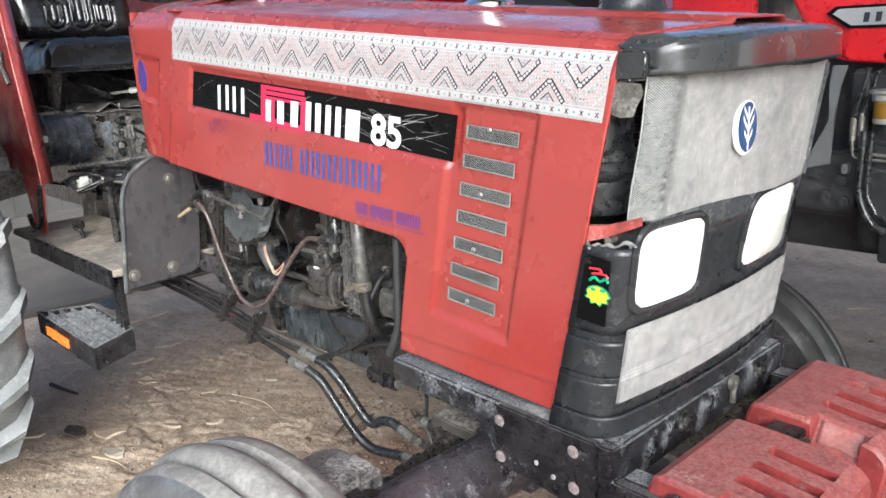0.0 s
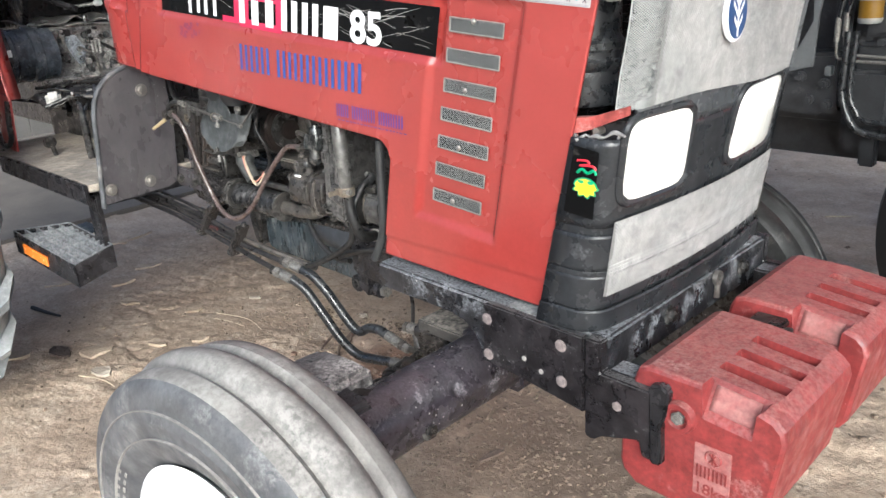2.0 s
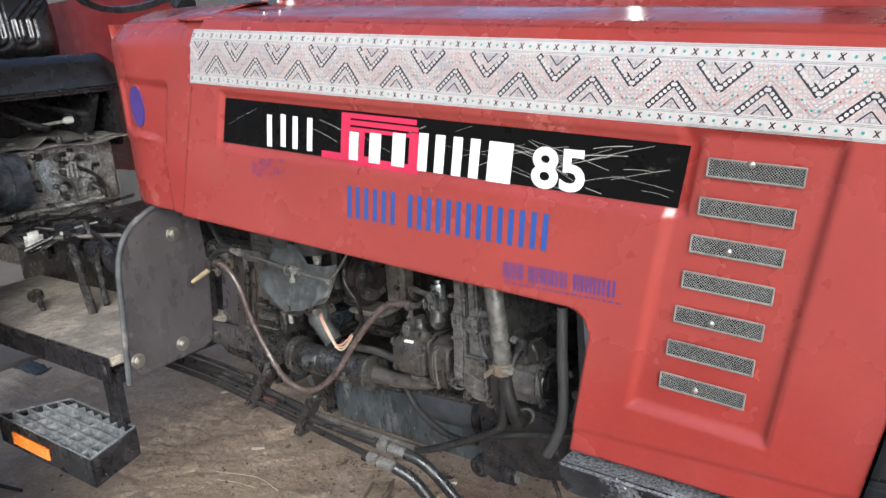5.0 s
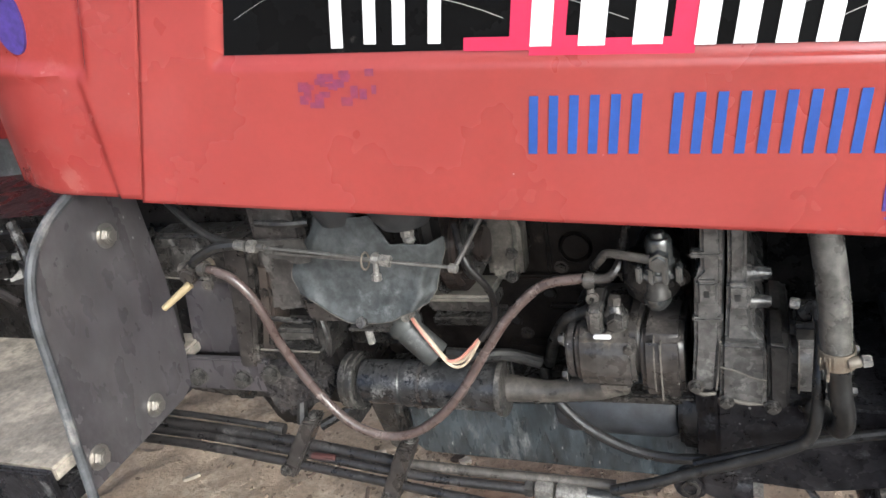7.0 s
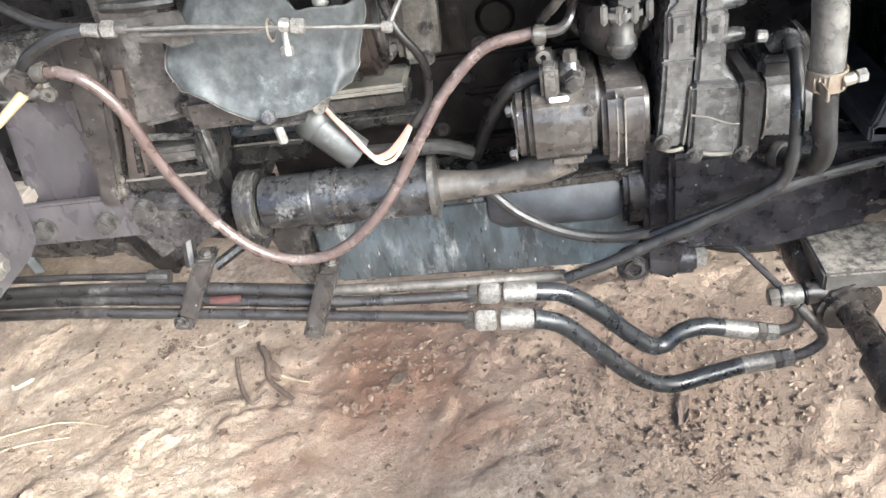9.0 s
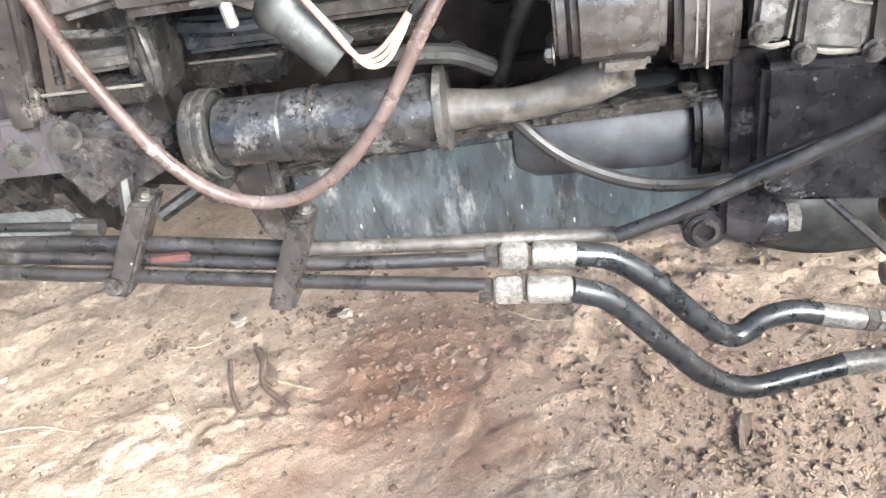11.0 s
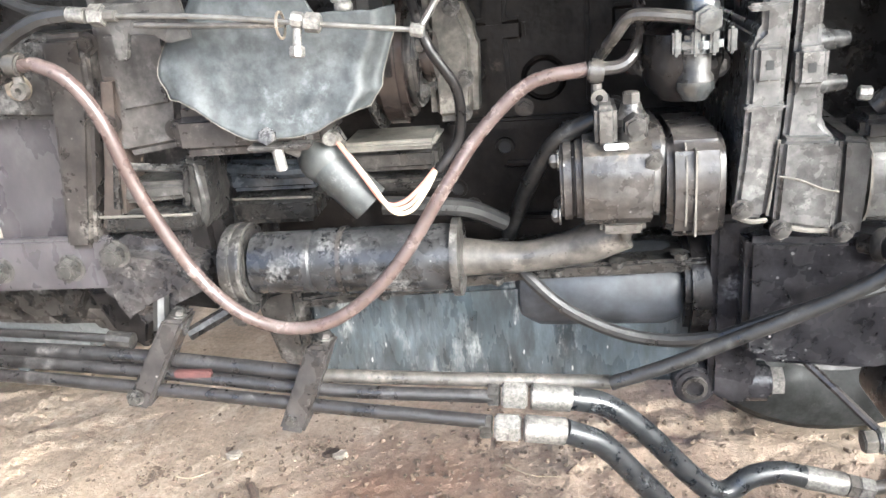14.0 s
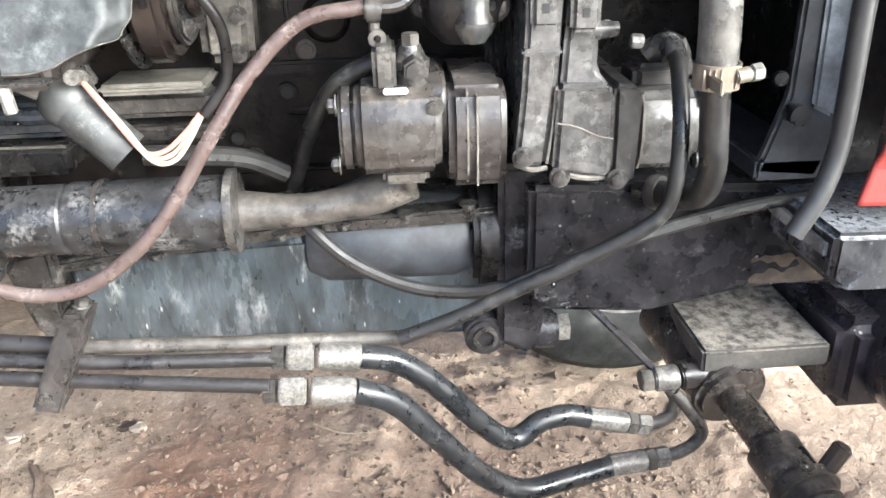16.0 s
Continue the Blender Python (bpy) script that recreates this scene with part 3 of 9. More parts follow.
def build_clods(name, label, material, seed, spots, big=0.0085, power=5):
    """Crumbs of soil, too many to count, as one mesh."""
    rng = random.Random(seed)
    verts, faces = [], []
    for cx, cy, s, count in spots:
        for _ in range(count):
            x, y = rng.gauss(cx, s), rng.gauss(cy, s)
            r = 0.0011 + big * rng.random() ** power
            z = ground_z(x, y) + r * 0.25
            k = len(verts)
            n, ph, sq, tw = 6, rng.random() * 6.3, rng.uniform(0.55, 1.0), rng.uniform(0, 3.1)
            def at(q, a, h):
                u, v = q * math.cos(a), q * math.sin(a) * sq
                return (x + u * math.cos(tw) - v * math.sin(tw), y + u * math.sin(tw) + v * math.cos(tw), z + h)
            verts.append(at(r * 0.3, ph, r * rng.uniform(0.25, 0.75)))
            for a in range(n):
                verts.append(at(r * rng.uniform(0.45, 1.25), ph + a * 1.047, r * rng.uniform(-0.15, 0.45)))
            for a in range(n):
                verts.append(at(r * rng.uniform(0.8, 1.3), ph + a * 1.047 + 0.4, -r * 0.9))
            for a in range(n):
                b = (a + 1) % n
                faces += [(k, k + 1 + a, k + 1 + b), (k + 1 + a, k + 7 + a, k + 7 + b, k + 1 + b)]
    me = bpy.data.meshes.new(name)
    me.from_pydata(verts, [], faces)
    me.materials.append(material)
    tagged(new(name, me), label, "soil", kind="stuff")


build_clods("soil_crumbs", "loose crumbs of dry brown soil on the ground", CLOD, 5,
            [(-1.79, 0.476, 0.03, 130), (-1.40, 0.55, 0.04, 220), (-1.52, 0.50, 0.09, 200), (-1.66, 0.40, 0.12, 200), (-1.95, 0.45, 0.14, 220), (-1.08, 0.55, 0.07, 220), (-0.55, 0.30, 0.28, 1100), (-0.75, 0.55, 0.33, 900), (-1.6, 0.6, 0.5, 500), (-0.2, 0.2, 0.5, 400), (-2.2, -0.5, 0.5, 380), (-0.62, 0.16, 0.10, 500), (-0.50, 0.22, 0.12, 500), (-0.72, 0.30, 0.16, 500),
             (-1.75, -0.15, 0.5, 300), (-1.1, 1.6, 1.2, 500), (-1.6, 0.1, 0.4, 260), (-0.85, 0.45, 0.25, 420), (-0.3, -0.3, 0.3, 250)])
build_clods("trodden_soil_crumbs", "flat crumbs of trodden brown soil behind the weights", CLOD, 9, [(0.35, 1.0, 0.45, 700), (0.9, 1.6, 0.6, 500)], 0.014, 4)
build_clods("damp_soil_crumbs", "dark reddish damp crumbs on the oil stain", DAMP, 6, [(-1.22, 0.34, 0.085, 260), (-1.18, 0.31, 0.05, 130)], 0.0125, 4)


def build_shed():
    # Pale backdrop added for the bright background past the yard.
    bm = B()
    box(bm, (-14, 13.0, 0), (14, 13.25, 2.6), 0)
    tagged(part("wall_north", bm, PLASTER), "added pale backdrop wall past the yard", "wall", kind="structure")
    # Added dark backdrop; it stands in for the darkness behind the seat.
    bm = B()
    for k in range(60):
        y = -1.0 + k * 0.2
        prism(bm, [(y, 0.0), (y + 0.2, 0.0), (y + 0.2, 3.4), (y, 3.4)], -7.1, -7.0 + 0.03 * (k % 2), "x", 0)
    tagged(part("wall_west", bm, SHADE_WALL), "added dark corrugated backdrop wall", "wall", kind="structure")
    # Unseen roof panel, added to cut the sky light from overhead.
    bm = B()
    box(bm, (-1.7, -3.0, 3.9), (4.6, 3.4, 3.96), 0)
    tagged(part("ceiling", bm, ROOF), "unseen roof panel added to block overhead light", "roof", kind="structure")


build_shed()
bm = B()
prism(bm, [(-6.95, -0.9), (-3.90, -0.6), (-3.89, 0.6), (-3.87, 4.0), (-6.95, 4.0)], -0.05, 0.022, "z", 0.006)
tagged(part("pavement", bm, CONCRETE), "worn dark concrete floor at the back of the shed", "floor", kind="structure")


def build_litter():
    def twig(name, pts, r, material, label, cat):
        bm = B()
        tube(bm, [(x, y, ground_z(x, y) + r * 0.8) for x, y in pts], lambda t: r * (1 - 0.45 * t), 7, 4)
        tagged(part(name, bm, material), label, cat)

    twig("twig", [(-1.601, 0.409), (-1.575, 0.335), (-1.528, 0.262), (-1.500, 0.300)], 0.0060, WOODBIT, "dark bent twig lying on the soil", "twig")
    twig("twig", [(-1.546, 0.436), (-1.520, 0.39), (-1.502, 0.33), (-1.426, 0.257)], 0.0095, WOODBIT, "short dark broken twig on the soil", "twig")
    twig("twig", [(-1.530, 0.425), (-1.512, 0.385), (-1.496, 0.350), (-1.512, 0.332), (-1.528, 0.300)], 0.0055, WOODBIT, "dark forked twig end on the soil", "twig")
    twig("twig", [(-1.496, 0.350), (-1.450, 0.335), (-1.405, 0.318)], 0.0035, STRAW, "pale split twig on the soil", "twig")
    twig("twig", [(-1.789, 0.480), (-1.785, 0.455), (-1.795, 0.430)], 0.0050, WOODBIT, "short dark stub of twig on the soil", "twig")
    twig("straw", [(-1.74, 0.48), (-1.70, 0.475), (-1.66, 0.50)], 0.0016, STRAW, "thin pale straw on the soil", "straw")
    twig("straw", [(-2.10, 0.165), (-2.02, 0.185), (-1.93, 0.195)], 0.0022, STRAW, "thin pale straw on the soil", "straw")
    twig("dark_stick", [(-2.833, -0.281), (-2.73, -0.262), (-2.636, -0.24)], 0.009, DARKBIT, "black charred stick lying on the soil", "stick")
    twig("straw", [(-0.654, 2.676), (-0.59, 2.72), (-0.528, 2.754)], 0.004, STRAW, "pale dry straw on the soil", "straw")
    twig("straw", [(-1.72, 0.36), (-1.66, 0.27), (-1.615, 0.215)], 0.0018, STRAW, "thin pale straw on the soil", "straw")
    twig("straw", [(-2.15, 0.20), (-1.98, 0.24), (-1.85, 0.22)], 0.0020, STRAW, "thin pale straw on the soil", "straw")
    twig("straw", [(-1.02, 0.52), (-0.96, 0.48), (-0.90, 0.47)], 0.0016, STRAW, "thin pale straw on the soil", "straw")
    twig("straw", [(-2.05, -0.40), (-1.95, -0.36), (-1.88, -0.35)], 0.0035, STRAW, "pale dry stalk on the soil", "straw")

    def chip(name, c, L, w, ang, material, label, cat):
        bm = B()
        rng = random.Random(int(c[0] * 1000))
        top, low = [], []
        for k in range(9):
            a = 2 * math.pi * k / 9
            q = rng.uniform(0.75, 1.15)
            p = Vector((L / 2 * math.cos(a) * q, w / 2 * math.sin(a) * q, 0))
            p.rotate(Euler((0, 0, radians(ang))))
            x, y = c[0] + p.x, c[1] + p.y
            z = ground_z(x, y)
            top.append(bm.verts.new((x, y, z + 0.006 + rng.uniform(0, .006))))
            low.append(bm.verts.new((x, y, z - 0.004)))
        bm.faces.new(top)
        for k in range(9):
            bm.faces.new((top[k], top[(k + 1) % 9], low[(k + 1) % 9], low[k]))
        tagged(part(name, bm, material, flat=True), label, cat)

    chip("wood_chip", (-2.637, 0.68), 0.15, 0.035, 80, CHIP, "pale flat wood chip on the soil", "wood chip")
    chip("wood_chip", (-2.143, 0.38), 0.06, 0.018, 40, CHIP, "small pale wood chip on the soil", "wood chip")
    chip("bark_piece", (-0.622, 0.160), 0.085, 0.026, 75, WOODBIT, "curled brown bark piece on the soil", "bark")
    chip("stone", (-1.627, 0.545), 0.035, 0.028, 20, CHIP, "small pale stone on the soil", "stone")
    chip("stone", (-1.20, 0.30), 0.045, 0.032, 60, CLOD, "pale flat clod of soil", "clod")
    chip("clod", (-1.629, 0.548), 0.040, 0.026, 10, CHIP, "pale broken clod on the soil", "clod")
    chip("clod", (-1.402, 0.548), 0.040, 0.025, 35, BURNT, "dark broken clod on the soil", "clod")
    chip("clod", (-1.376, 0.538), 0.034, 0.026, 20, CHIP, "pale broken clod on the soil", "clod")
    chip("clod", (-1.558, 0.164), 0.016, 0.030, 10, DAMP, "small dark clod on the soil", "clod")
    chip("clod", (-1.500, 0.360), 0.075, 0.030, -50, CLOD, "flat clod of soil under a twig", "clod")
    for x, y, L, w, a in ((-3.37, 0.36, 0.20, 0.07, 70), (-3.355, 0.455, 0.16, 0.05, 95), (-2.19, -0.28, 0.14, 0.09, 30), (-2.42, -0.50, 0.16, 0.08, 40), (-2.89, 0.28, 0.13, 0.06, 60), (-2.78, 0.10, 0.11, 0.05, 80), (-2.55, 0.02, 0.10, 0.05, 20), (-2.62, 0.74, 0.09, 0.05, 60), (-2.06, -0.10, 0.09, 0.05, 15), (-1.95, 0.02, 0.07, 0.04, 55), (-2.25, 0.16, 0.08, 0.045, 75)):
        chip("crust_flake", (x, y), L, w, a, CRUST, "broken flat flake of dried mud on the soil", "mud flake")
    chip("wood_chip", (-3.04, -0.10), 0.13, 0.018, 60, CHIP, "thin pale wood sliver on the soil", "wood chip")
    bm = B()
    def rag(u, v):
        x, y = -3.86 + 0.22 * u, 0.30 + 0.08 * v
        return (x, y, ground_z(x, y) + 0.006 + 0.022 * math.sin(u * 3.14) * math.sin(v * 3.14) + 0.008 * noise.noise(Vector((u * 7, v * 5, 1.0))))
    sheet(bm, rag, 24, 12)
    thick(tagged(part("rag", bm, RAG), "crumpled dull blue rag on the floor edge", "rag"), 0.003)
    chip("dark_lump", (-2.30, -0.37), 0.12, 0.07, 15, BURNT, "dark burnt lump pressed into the soil", "lump")
    chip("leaf", (-2.00, -0.34), 0.10, 0.05, 10, CHIP, "dry pale leaf scrap on the soil", "leaf")
    chip("leaf", (-1.82, -0.26), 0.07, 0.03, 30, CHIP, "dry pale leaf scrap on the soil", "leaf")


build_litter()

# ---- the tractor: hood and grille ----
tractor = empty("tractor", (-1.2, 0, 0), "red farm tractor with black chassis and open engine bay", "tractor")
YS = -0.282       # right hood side


def hood_top(x):
    """Height of the shoulder line of the hood."""
    return 1.338 - 0.0905 * (x - 0.031)


# corners of the pressed recesses, x and z
BOXQ = ((-1.200, 1.222), (-0.302, 1.146), (-0.283, 1.235), (-1.171, 1.314))
VENTQ = ((-0.372, 0.874), (-0.201, 0.860), (-0.123, 1.231), (-0.293, 1.246))


def inside(q, x, z):
    """Signed distance to the inside of a four-cornered outline (positive inside)."""
    d = 9.0
    for i in range(4):
        (ax, az), (bx, bz) = q[i], q[(i + 1) % 4]
        ex, ez = bx - ax, bz - az
        d = min(d, (ex * (z - az) - ez * (x - ax)) / math.hypot(ex, ez))
    return d


def panel_y(x, z):
    d = 0.007 * step01(-0.010, 0.004, inside(BOXQ, x, z)) + 0.009 * step01(-0.012, 0.004, inside(VENTQ, x, z))
    d -= 0.0025 * math.sin(min(1.0, max(0.0, (z - 0.76) / 0.6)) * math.pi)
    if z < 0.815 and x > -0.5:
        d += 0.004 * step01(0.812, 0.806, z)
    top = hood_top(x)
    if z > top - 0.05:
        d += 0.02 * ((z - top + 0.05) / 0.05) ** 2
    return YS + d


def seam_x(z):
    return -1.355 + (z - 1.077) * 0.37


def build_hood():
    bm = B()
    A, Bq, D = Vector((-0.099, 0.760)), Vector((-0.477, 0.771)), Vector((0.031, 1.338))
    M, C = Vector((-0.4345, 0.964)), Vector((-0.349, hood_top(-0.349)))
    E = A.lerp(D, 0.325)

    def patch(p, q, r, t):
        def f(u, v):
            w = p.lerp(q, u).lerp(r.lerp(t, u), v)
            return (w.x, panel_y(w.x, w.y), w.y)
        return f

    sheet(bm, patch(A, Bq, E, M), 90, 46)
    sheet(bm, patch(E, M, D, C), 90, 84)

    def rear(u, v):
        top = Vector((-0.349 - u * (1.215 - 0.349), 0))
        top.y = hood_top(top.x)
        xb = -0.4345 - u * (1.355 - 0.4345)
        zb = 0.998 - (xb + 0.4345) * 0.0835
        r = 0.034
        if xb > -0.4345 - r:
            zb -= r - math.sqrt(max(0, r * r - (xb + 0.4345 + r) ** 2))
        p = Vector((xb, zb)).lerp(top, v)
        return (p.x, panel_y(p.x, p.y), p.y)

    sheet(bm, rear, 200, 84)
    bmesh.ops.remove_doubles(bm, verts=bm.verts, dist=0.0008)
    ob = part("hood_side_panel", bm, RED, tractor, "glossy red hood side panel with pressed recesses", angle=50)
    thick(ob, 0.004)
    # the far side and the crowned top
    bm = B()
    prism(bm, [(-0.099, 0.76), (-0.477, 0.771), (-0.437, 1.0), (-1.355, 1.077), (-1.215, 1.44), (0.031, 1.325)], 0.262, 0.266, "y", 0)
    part("hood_far_panel", bm, RED, tractor)
    bm = B()

    def top(u, v):
        a = (v - 0.5) * 2
        s = abs(a)
        y = 0.262 * (s if s < 0.86 else s)
        xf = 0.030 + 0.055 * (1 - s ** 4)
        x = -1.30 + u * (xf + 1.30)
        z = hood_top(x) + 0.003 + 0.020 * (1 - s ** 3) + 0.008 * step01(0.34, 0.30, s) - 0.005 * step01(0.94, 1.0, s)
        return (x, math.copysign(y, a), z)

    sheet(bm, top, 60, 90)
    ob = part("hood_top", bm, RED, tractor, "glossy red hood top with a raised centre", angle=50)
    thick(ob, 0.004)


build_hood()
hood_panel = bpy.data.objects["hood_side_panel"]


def build_cowl():
    """Red instrument cowl behind the hood: curves inwards to its rear edge."""
    rec = ((-1.530, 1.255), (-1.383, 1.225), (-1.349, 1.334), (-1.521, 1.353))
    def edge(z):
        return -1.578 - 0.03 * max(0.0, z - 1.35)
    bm = B()
    def f(u, v):
        z0, z1 = 1.077 + 0.018 * u, 1.452 + 0.012 * u
        z = z0 + (z1 - z0) * v
        x = seam_x(z) - 0.003 + u * (edge(z) - seam_x(z))
        t = max(0.0, (-1.46 - x) / 0.12)
        y = YS + 0.002 + 0.038 * t ** 2 + 0.030 * step01(0.86, 1.0, v) ** 2
        y += 0.008 * step01(-0.008, 0.004, inside(rec, x, z))
        y += 0.004 * step01(1.232, 1.222, z) * step01(-1.388, -1.396, x)
        return (x, y, z)
    sheet(bm, f, 56, 60)
    thick(part("cowl_side", bm, RED, tractor, "red instrument cowl side with a small recess", angle=40), 0.004)
    bm = B()
    sheet(bm, lambda u, v: (edge(1.1 + 0.35 * v) - 0.012 * math.sin(u * math.pi), -0.240 + 0.48 * u, 1.095 + 0.37 * v), 20, 12)
    thick(part("cowl_back", bm, RED, tractor), 0.004)
    bm = B()
    def h(u, v):
        s = abs(v - .5) * 2
        x = -1.205 - 0.375 * u
        return (x, (v - 0.5) * (0.515 - 0.11 * u * u), 1.452 + 0.014 * u + 0.032 * (1 - s ** 3))
    sheet(bm, h, 20, 30)
    thick(part("cowl_top", bm, RED, tractor), 0.004)
    bm = B()
    prism(bm, [(-1.468 + 0.022 * math.cos(a), 1.296 + 0.041 * math.sin(a)) for a in (k * math.pi / 12 for k in range(24))], YS + 0.0065, YS + 0.012, "y", 0)
    part("round_sticker", bm, DECAL_VIOLET, bpy.data.objects["cowl_side"], "dark blue oval sticker")


build_cowl()


def ribbons(bm, at, w, h, pitch, width, seg=10):
    """Crossed slanting strands over a w x h patch; at(a, b) gives the place."""
    for sgn in (1, -1):
        n = int((w + h) / pitch)
        for i in range(n):
            c = -h + i * pitch if sgn > 0 else i * pitch
            pts = []
            for k in range(seg + 1):
                b = h * k / seg
                a = c + sgn * b
                pts.append((a, b))
            run = []
            for a, b in pts:
                if 0 <= a <= w:
                    off = 0.0007 * sgn
                    p = at(a, b)
                    q = at(min(w, a + width), b)
                    run.append((bm.verts.new((p[0] + off, p[1] + off, p[2])), bm.verts.new((q[0] + off, q[1] + off, q[2]))))
                else:
                    if len(run) > 1:
                        for (p0, q0), (p1, q1) in zip(run, run[1:]):
                            bm.faces.new((p0, q0, q1, p1))
                    run = []
            if len(run) > 1:
                for (p0, q0), (p1, q1) in zip(run, run[1:]):
                    bm.faces.new((p0, q0, q1, p1))


def build_vents():
    for k in range(7):
        t = k / 6
        # lower left corner and the two edges of this slot
        o = Vector((-0.271, 1.194)).lerp(Vector((-0.334, 0.905)), t)
        ex, ez = Vector((0.110, -0.0095)), Vector((0.0030, 0.0215))
        def at(a, b, d=0.0):
            p = o + ex * (a / 0.11) + ez * (b / 0.0215)
            return (p.x, YS + 0.0022 + d, p.y)
        # Black plate stands in for the dark opening behind the mesh.
        bm = B()
        lo = [at(0, 0), at(0.11, 0), at(0.11, 0.0215), at(0, 0.0215)]
        quad(bm, *[(p[0], p[1] + 0.0022, p[2]) for p in lo])
        back = part("vent_back", bm, DECAL_BLACK, hood_panel)
        bm = B()
        ribbons(bm, at, 0.11, 0.0215, 0.0036, 0.0008, 6)
        part("vent_mesh", bm, VENTMESH, back, flat=True)
        bm = B()
        for (a0, b0), (a1, b1) in (((0, 0), (0.11, 0)), ((0, 0.0215), (0.11, 0.0215)), ((0, 0), (0, 0.0215)), ((0.11, 0), (0.11, 0.0215))):
            tube(bm, [at(a0, b0), at(a1, b1)], 0.0014, 6, 2)
        part("vent_rim", bm, VENTRIM, back)
        if k % 2 == 0:
            bm = B()
            p = at(0.05 if k == 0 else 0.047, 0.0195 if k == 0 else 0.008)
            ball(bm, (p[0], p[1] - 0.001, p[2]), 0.0048, (1, 0.7, 1), 10)
            part("screw", bm, STEEL, back)


build_vents()


# lettering and stripes on the hood side ---------------------------------------------
def flat_shape(bm, pts, y):
    bm.faces.new([bm.verts.new((x, y, z)) for x, z in pts])


def slanted(x0, z0, x1, h, lean=0.2, slope=-0.09):
    """A bar of height h whose foot runs from x0 to x1 along the hood."""
    zb = z0 + (x1 - x0) * slope
    return [(x0, z0), (x1, zb), (x1 + lean * h, zb + h), (x0 + lean * h, z0 + h)]


def text_mesh(name, words, size, to_world, material, parent, label="", y_lift=0.0, weight=0.0):
    cu = bpy.data.curves.new(name, "FONT")
    cu.body, cu.size, cu.offset = words, size, weight
    cu.resolution_u = 4
    tmp = new(name, cu)
    me = bpy.data.meshes.new_from_object(tmp.evaluated_get(bpy.context.evaluated_depsgraph_get()))
    bpy.data.objects.remove(tmp)
    bm = B()
    bm.from_mesh(me)
    for v in bm.verts:
        v.co = Vector(to_world(v.co.x, v.co.y))
    bpy.data.meshes.remove(me)
    return part(name, bm, material, parent, label, flat=True)


def build_decals():
    y = YS + 0.0035
    bm = B()
    inset = [(-1.192, 1.2265), (-0.307, 1.1515), (-0.290, 1.2300), (-1.166, 1.3080)]
    q = [Vector(p) for p in inset]
    def film(u, v):
        p = q[0].lerp(q[1], u).lerp(q[3].lerp(q[2], u), v)
        return (p.x, y, p.y)
    sheet(bm, film, 80, 2)
    strip = part("name_strip", bm, DECAL_BLACK, hood_panel, "scratched black name strip", flat=True)
    thick(strip, 0.0006, 1)
    rng = random.Random(11)
    for k in range(34):
        u0 = rng.random() if k > 18 else rng.uniform(0.68, 0.98)
        x, z = -1.18 + u0 * 0.87, 1.310 - u0 * 0.08 - rng.uniform(0.01, 0.07)
        a = rng.choice([-0.32, 0.12, -0.55, 0.3, -0.1]) + rng.uniform(-.1, .1)
        L = rng.uniform(0.03, 0.13)
        w = rng.uniform(0.0003, 0.0009)
        pts = []
        for t in (0, .33, .66, 1):
            px, pz = x + L * t, z + L * t * a + 0.006 * t * (1 - t)
            if inside(inset[:4], px, pz) > 0.002:
                pts.append((px, pz))
        if len(pts) < 2:
            continue
        bm = B()
        lo = [bm.verts.new((px, y - 0.0012, pz)) for px, pz in pts]
        hi = [bm.verts.new((px, y - 0.0012, pz + w)) for px, pz in pts]
        for q in range(len(pts) - 1):
            bm.faces.new((lo[q], lo[q + 1], hi[q + 1], hi[q]))
        part("scratch", bm, SCRATCH, strip, "pale hairline scratch", flat=True)
    yl = y - 0.0018
    # the name: plain bars in its colours
    def bar(name, x0, z0, x1, h, material, parent, yy, lean=0.2, slope=-0.09):
        bm = B()
        flat_shape(bm, slanted(x0, z0, x1, h, lean, slope), yy)
        part(name, bm, material, parent, flat=True)

    # one or two plain blocks for each character of the name
    for x0, x1, z0, h in ((-1.066, -1.053, 1.2205, 0.056), (-1.030, -1.017, 1.2205, 0.056), (-1.000, -0.987, 1.2170, 0.056), (-0.964, -0.951, 1.2140, 0.056),
                          (-0.866, -0.846, 1.2010, 0.046), (-0.822, -0.798, 1.1970, 0.048), (-0.774, -0.748, 1.1930, 0.052),
                          (-0.722, -0.704, 1.1870, 0.058), (-0.690, -0.672, 1.1845, 0.058), (-0.657, -0.640, 1.1815, 0.058), (-0.626, -0.609, 1.1790, 0.058), (-0.594, -0.553, 1.1755, 0.058)):
        bar("white_bar", x0, z0, x1, h, DECAL_WHITE, strip, yl - 0.0004)
    for lift, (x0, x1, z0, h, d) in enumerate(((-0.930, -0.800, 1.2035, 0.012, 0.5), (-0.886, -0.866, 1.200, 0.078, 0.5), (-0.870, -0.715, 1.270, 0.008, 0.5), (-0.866, -0.713, 1.2585, 0.008, 0.5),
                             (-0.866, -0.712, 1.2490, 0.006, 0.5), (-0.868, -0.722, 1.193, 0.014, 0.9), (-0.846, -0.834, 1.198, 0.050, 0.9), (-0.742, -0.722, 1.185, 0.060, 0.9), (-0.814, -0.801, 1.174, 0.010, 0.5))):
        bar("crimson_bar", x0, z0, x1, h, DECAL_RED, strip, yl + 0.0001 * lift)
    # number 85
    text_mesh("number", "85", 0.078, lambda a, b: (-0.519 + a * 1.10 + 0.12 * b, yl, 1.172 + b - 0.07 * a * 1.10), DECAL_WHITE, strip, "white number", weight=0.0022)
    # blue maker's word as plain bars
    for x0, x1, n in ((-0.879, -0.765, 6), (-0.748, -0.486, 14)):
        p = (x1 - x0) / n
        for k in range(n):
            x = x0 + k * p
